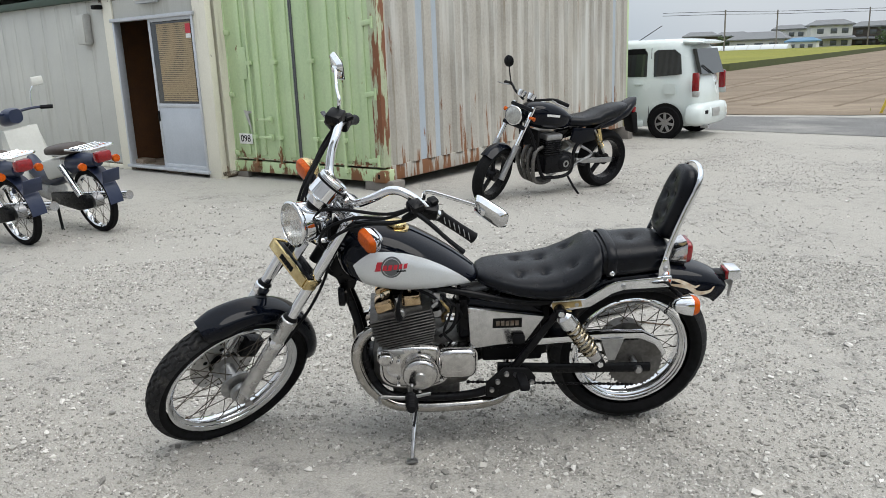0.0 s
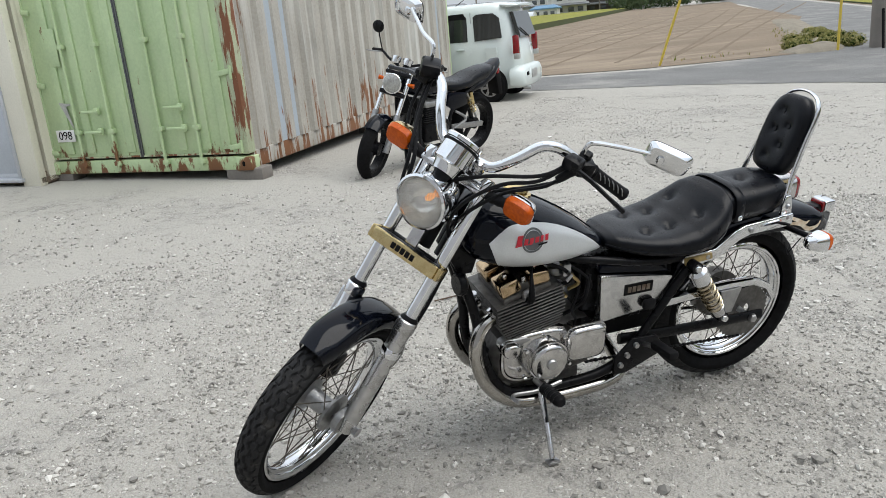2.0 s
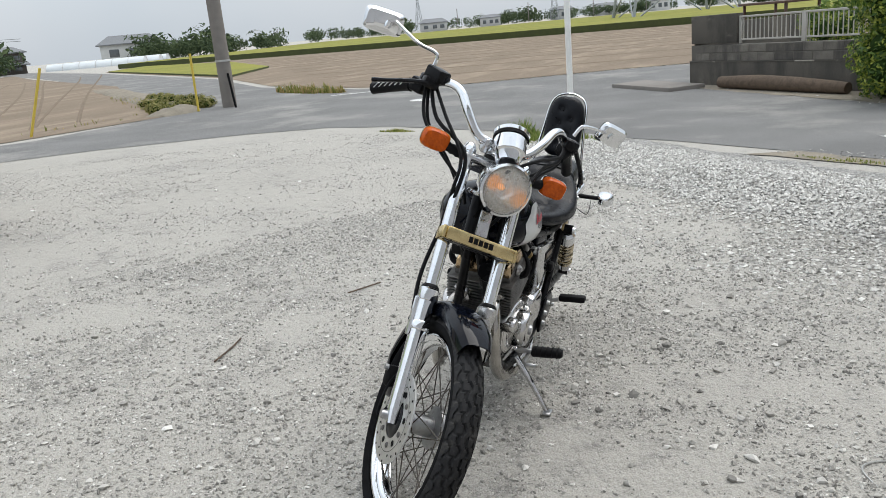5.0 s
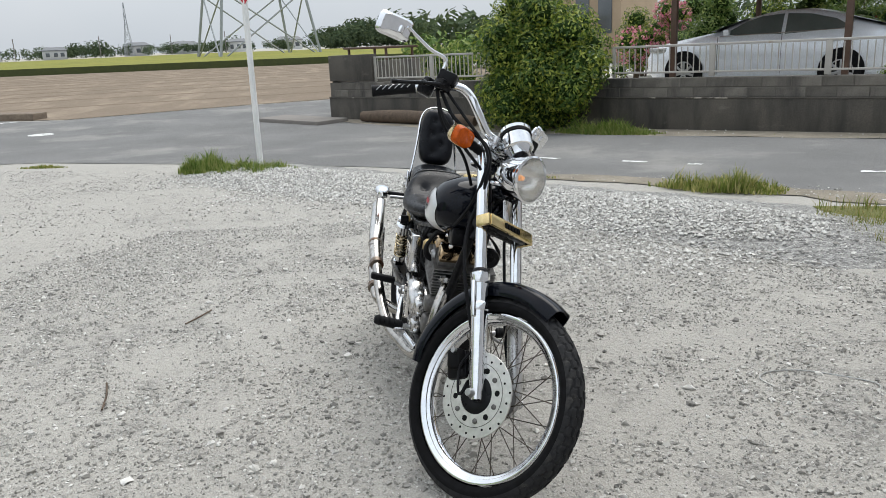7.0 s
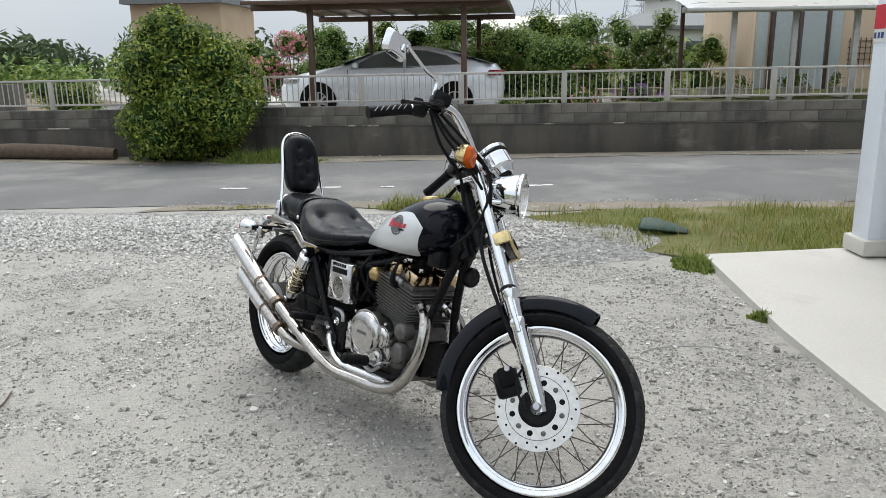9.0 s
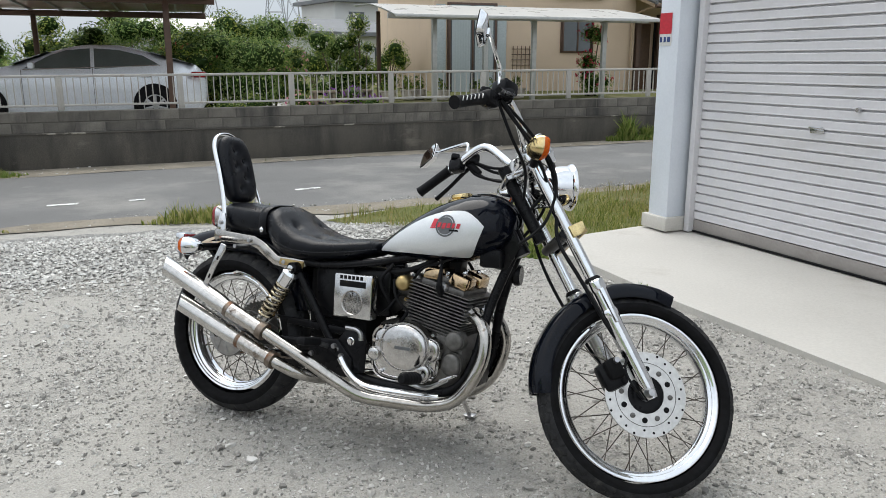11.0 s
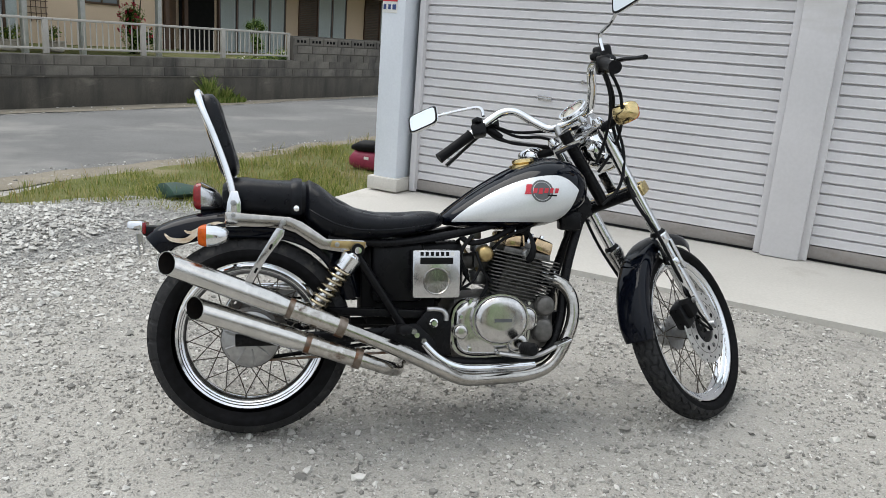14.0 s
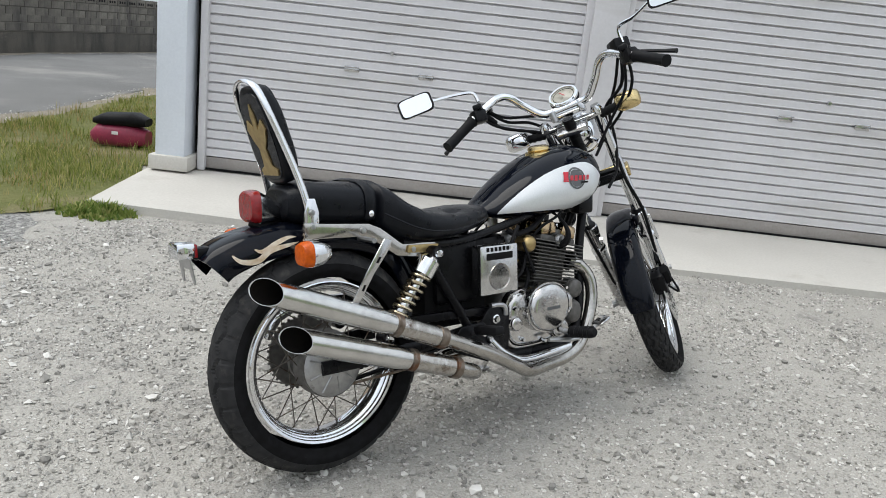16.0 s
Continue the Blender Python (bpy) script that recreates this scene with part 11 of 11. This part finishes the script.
grass("grass_tuft", round_patch(0.13, 2.90, 0.24, 0.16, -40, seed=6), 700, 0.09, "leafy weed at the slab's corner", GRASS_GREEN, 0.0, 0.010, 0.9)
grass("grass_tuft", round_patch(1.0, 2.16, 0.09, 0.06, 0, seed=7), 220, 0.06, "small green weed at the slab's edge", GRASS_GREEN, 0.0, 0.008, 0.9)
grass("grass_tuft", round_patch(-8.15, 3.95, 0.95, 0.26, 44, seed=8), 4600, 0.24, "thick green grass mound at the wall's foot", GRASS_GREEN, 0.0, 0.008, 0.9)
p = on_wall(6.15, -0.14)
grass("grass_tuft", round_patch(p.x, p.y, 0.66, 0.14, 44, seed=10), 2800, 0.40, "broad green weeds at the wall's foot", GRASS_GREEN, 0.0, 0.014, 0.7)
for x, y, r, h, sd in ((-14.1, -13.3, 0.62, 0.30, 1), (-14.9, -13.5, 0.50, 0.36, 2), (-13.5, -13.25, 0.42, 0.22, 3), (-15.6, -14.5, 0.60, 0.34, 4), (-16.6, -15.6, 0.55, 0.30, 5), (-14.6, -12.75, 0.36, 0.20, 6), (-15.2, -15.0, 0.5, 0.26, 7), (-17.6, -17.0, 0.5, 0.25, 8)):
    shrub("field_bush", (x, y, ground_z(x) + 0.05), random_blobs(9, r, r * 0.6, 0.04, h * 0.62, 0.11, 0.19, sd), 1500, 0.03, "low yellow-green weed bush on the dirt bank", LEAF_STRAW, group="weed bushes at the field corner", trunk=0.012)
grass("field_weeds", ragged([(-9.4, -13.6), (-12.2, -13.0), (-13.9, -13.0), (-16.2, -15.5), (-20.5, -20.5), (-20.0, -21.2), (-15.6, -16.2), (-13.4, -13.7), (-9.5, -14.1)], 0.2), 1500, 0.12, "sparse straw coloured weeds on the dirt bank", GRASS_DRY, 0.08, 0.012, 0.8, 4.0)
grass("field_weeds", round_patch(-17.6, -11.2, 2.0, 0.3, 60, seed=12), 1400, 0.25, "straw coloured weeds at the field edge", GRASS_DRY, 0.0, 0.02, 0.8)


# ---- loose stones ----
def scatter(name, outline, n, smin, smax, mat, label, lift=0.0, power=2.5, flat=0.6, clump=None, coarse=True, soft=0.0):
    """Stones strewn over an outline; clump gathers them in drifts, soft thins them towards the outline."""
    x0, x1 = min(p[0] for p in outline), max(p[0] for p in outline)
    y0, y1 = min(p[1] for p in outline), max(p[1] for p in outline)
    x, y = rng.uniform(x0, x1, n * 6), rng.uniform(y0, y1, n * 6)
    ok = inside(outline, x, y)
    if soft:
        for a in (0.8, 2.4, 4.0, 5.5):
            r = soft * rng.random(len(x))
            ok &= inside(outline, x + r * math.cos(a), y + r * math.sin(a))
    x, y = x[ok], y[ok]
    if clump is not None:
        k = np.array([noise.noise(Vector((a * 0.8 + b * 0.3, b * 0.9, clump))) + 0.75 * noise.noise(Vector((a * 3.3, b * 3.3, clump))) + 0.35 * noise.noise(Vector((a * 11, b * 11, clump))) for a, b in zip(x, y)])
        ok = k > rng.uniform(-0.38, 0.42, len(k)) - 0.22 * (rng.random(len(k)) < 0.25)
        x, y = x[ok], y[ok]
    x, y = x[:n], y[:n]
    n = len(x)
    size = smin + (smax - smin) * rng.random(n) ** power
    v, f = stones(n, x, y, ground_zs(x) + lift + np.where(lift == 0, 0.0, bank_height(x, y)), size, flat, coarse)
    stuff(name, from_arrays(name, v, f, mat), label, "gravel")


NEAR = [(3.2, -2.6), (3.9, 0.3), (1.9, 1.6), (0.3, 2.75), (-1.4, 1.9), (-2.6, 0.6), (-2.8, -1.6), (-0.8, -3.0)]
YARD = [(4.5, -5.0), (5.0, 0.0), (1.6, 1.6), (0.0, 2.8), (-3.4, 0.3), (-6.8, -2.2), (-8.2, -5.2), (-4.5, -9.8), (-2.0, -6.8), (0.3, -4.6)]
BERM_WIDE = [(-7.2, -2.2), (-4.9, 0.75), (-3.5, 2.0), (-1.6, 3.4), (-0.1, 2.95), (-0.1, 1.2), (-0.9, 0.3), (-2.6, -0.6), (-5.0, -2.6)]
scatter("loose_stones", NEAR, 95000, 0.0022, 0.0075, STONE, "small loose stones on the trodden yard", 0, 1.8, 0.85, 5.0, False)
scatter("loose_stones", NEAR, 9000, 0.0050, 0.0120, STONE, "loose broken stones on the trodden yard", 0, 2.2, 0.8, 5.0)
scatter("loose_stones", NEAR, 1500, 0.008, 0.019, STONE, "broken stones in drifts on the yard", 0, 2.4, 0.75, 5.0)
scatter("loose_stones", YARD, 26000, 0.004, 0.014, STONE, "loose stones scattered over the yard", 0, 2.4, 0.8, 7.0, False)
scatter("loose_stones", YARD, 300, 0.009, 0.022, STONE_PALE, "larger pale stones lying on the yard", 0, 2.0, 0.7)
scatter("pale_stones", BERM, 19000, 0.008, 0.020, STONE_PALE, "pale crushed stones heaped along the lane", -0.004, 1.8, 0.75, None, False, 0.25)
scatter("pale_stones", BERM_WIDE, 14000, 0.005, 0.019, STONE_PALE, "pale crushed stones spread from the bank", -0.001, 1.8, 0.7, 9.0, False, 0.8)

EDGE_NEAR = [(-4.95, 1.1), (-3.6, 2.5), (-2.5, 3.4), (-1.7, 4.2), (-0.5, 5.3), (0.8, 6.8), (2.6, 9.2), (2.4, 9.6), (0.65, 7.3), (-0.75, 5.75), (-1.85, 4.75), (-2.65, 3.95), (-3.75, 3.05), (-5.05, 1.6)]
EDGE_WALL = [(-12.7, -0.3), (-9.0, 2.5), (-6.5, 5.3), (-4.3, 7.8), (-1.4, 10.5), (2.3, 14.8), (10.4, 22.8), (10.1, 23.1), (-5.7, 7.5), (-13.2, 0.1)]
scatter("verge_grit", EDGE_NEAR, 5000, 0.004, 0.016, STONE, "grit and small stones along the asphalt's edge", 0.006, 2.4, 0.7, 11.0, False)
scatter("verge_grit", EDGE_WALL, 5000, 0.005, 0.022, STONE, "grit and small stones at the wall's foot", 0.006, 2.4, 0.7, 12.0, False)
grass("grass_tuft", EDGE_WALL, 5000, 0.05, "thin weeds along the wall's foot", GRASS, 0.0, 0.004, 0.9, 6.0)

# ---- litter in the yard ----
solid("rubber_mat", loft([superring(x, 0.16 * k, 0.0, 0.11 * k, 1.5, 20) for x, k in ((0.0, 0.7), (0.02, 1.0), (0.12, 1.0), (0.25, 0.7), (0.36, 0.35))]), BOOT_GREEN, "folded dark green rubber sheet in the grass", "rubber sheet", m=pose(-0.80, 3.53, ground_z(-0.8) + 0.01, 0, 0, 30))
cr_ = thing("scooter_part", "faded maroon moped fairing with a black seat lying in the grass", "moped part", pose(0.84, 4.98, ground_z(0.8) + 0.03, 0, 0, -38))
part("fairing", loft([superring(*q, 3, 20) for q in ((-0.22, 0.08, 0.0, 0.10), (-0.16, 0.12, -0.02, 0.16), (0.1, 0.13, -0.02, 0.17), (0.22, 0.08, 0.0, 0.12))]), MAROON, cr_)
part("seat", loft([superring(*q, 3, 20) for q in ((-0.20, 0.08, 0.15, 0.20), (-0.12, 0.12, 0.14, 0.24), (0.12, 0.13, 0.15, 0.26), (0.22, 0.08, 0.16, 0.22))]), RUBBER_CLEAN, cr_)
part("mark", box(0.05, 0.003, 0.025, (0.0, -0.133, 0.10), 0), WHITE_PRINT, cr_)
solid("wire", tube([(1.06, 1.30, 0), (0.96, 1.26, 0.008), (0.90, 1.33, 0.004), (0.92, 1.45, 0.006), (1.00, 1.57, 0.004), (1.10, 1.64, 0.01), (1.16, 1.60, 0.004)], 0.003, 5, 6), GALV, "thin bent wire lying on the gravel", "wire", m=pose(0, 0, 0.022))
for a, b_, c_ in (((0.35, -1.25), (0.62, -1.20), 0.004), ((-0.55, -0.95), (-0.35, -1.05), 0.004)):
    solid("twig", tube([(*a, ground_z(a[0]) + 0.008), ((a[0] + b_[0]) / 2, (a[1] + b_[1]) / 2 + 0.008, ground_z(a[0]) + 0.012), (*b_, ground_z(b_[0]) + 0.008)], c_, 6, 4), BARK, "dark dry twig on the gravel", "twig", group="twigs on the yard")
for x, y, s in ((-2.4, -5.6, 0.06), (-3.8, -3.4, 0.05), (0.3, -3.2, 0.035)):
    solid("paper_scrap", box(s, s * 0.6, 0.003, (0, 0, 0), 0.001), WHITE_PRINT, "small white paper scrap on the gravel", "paper", group="paper scraps", m=pose(x, y, ground_z(x) + 0.006, 3, -2, 40 * x))
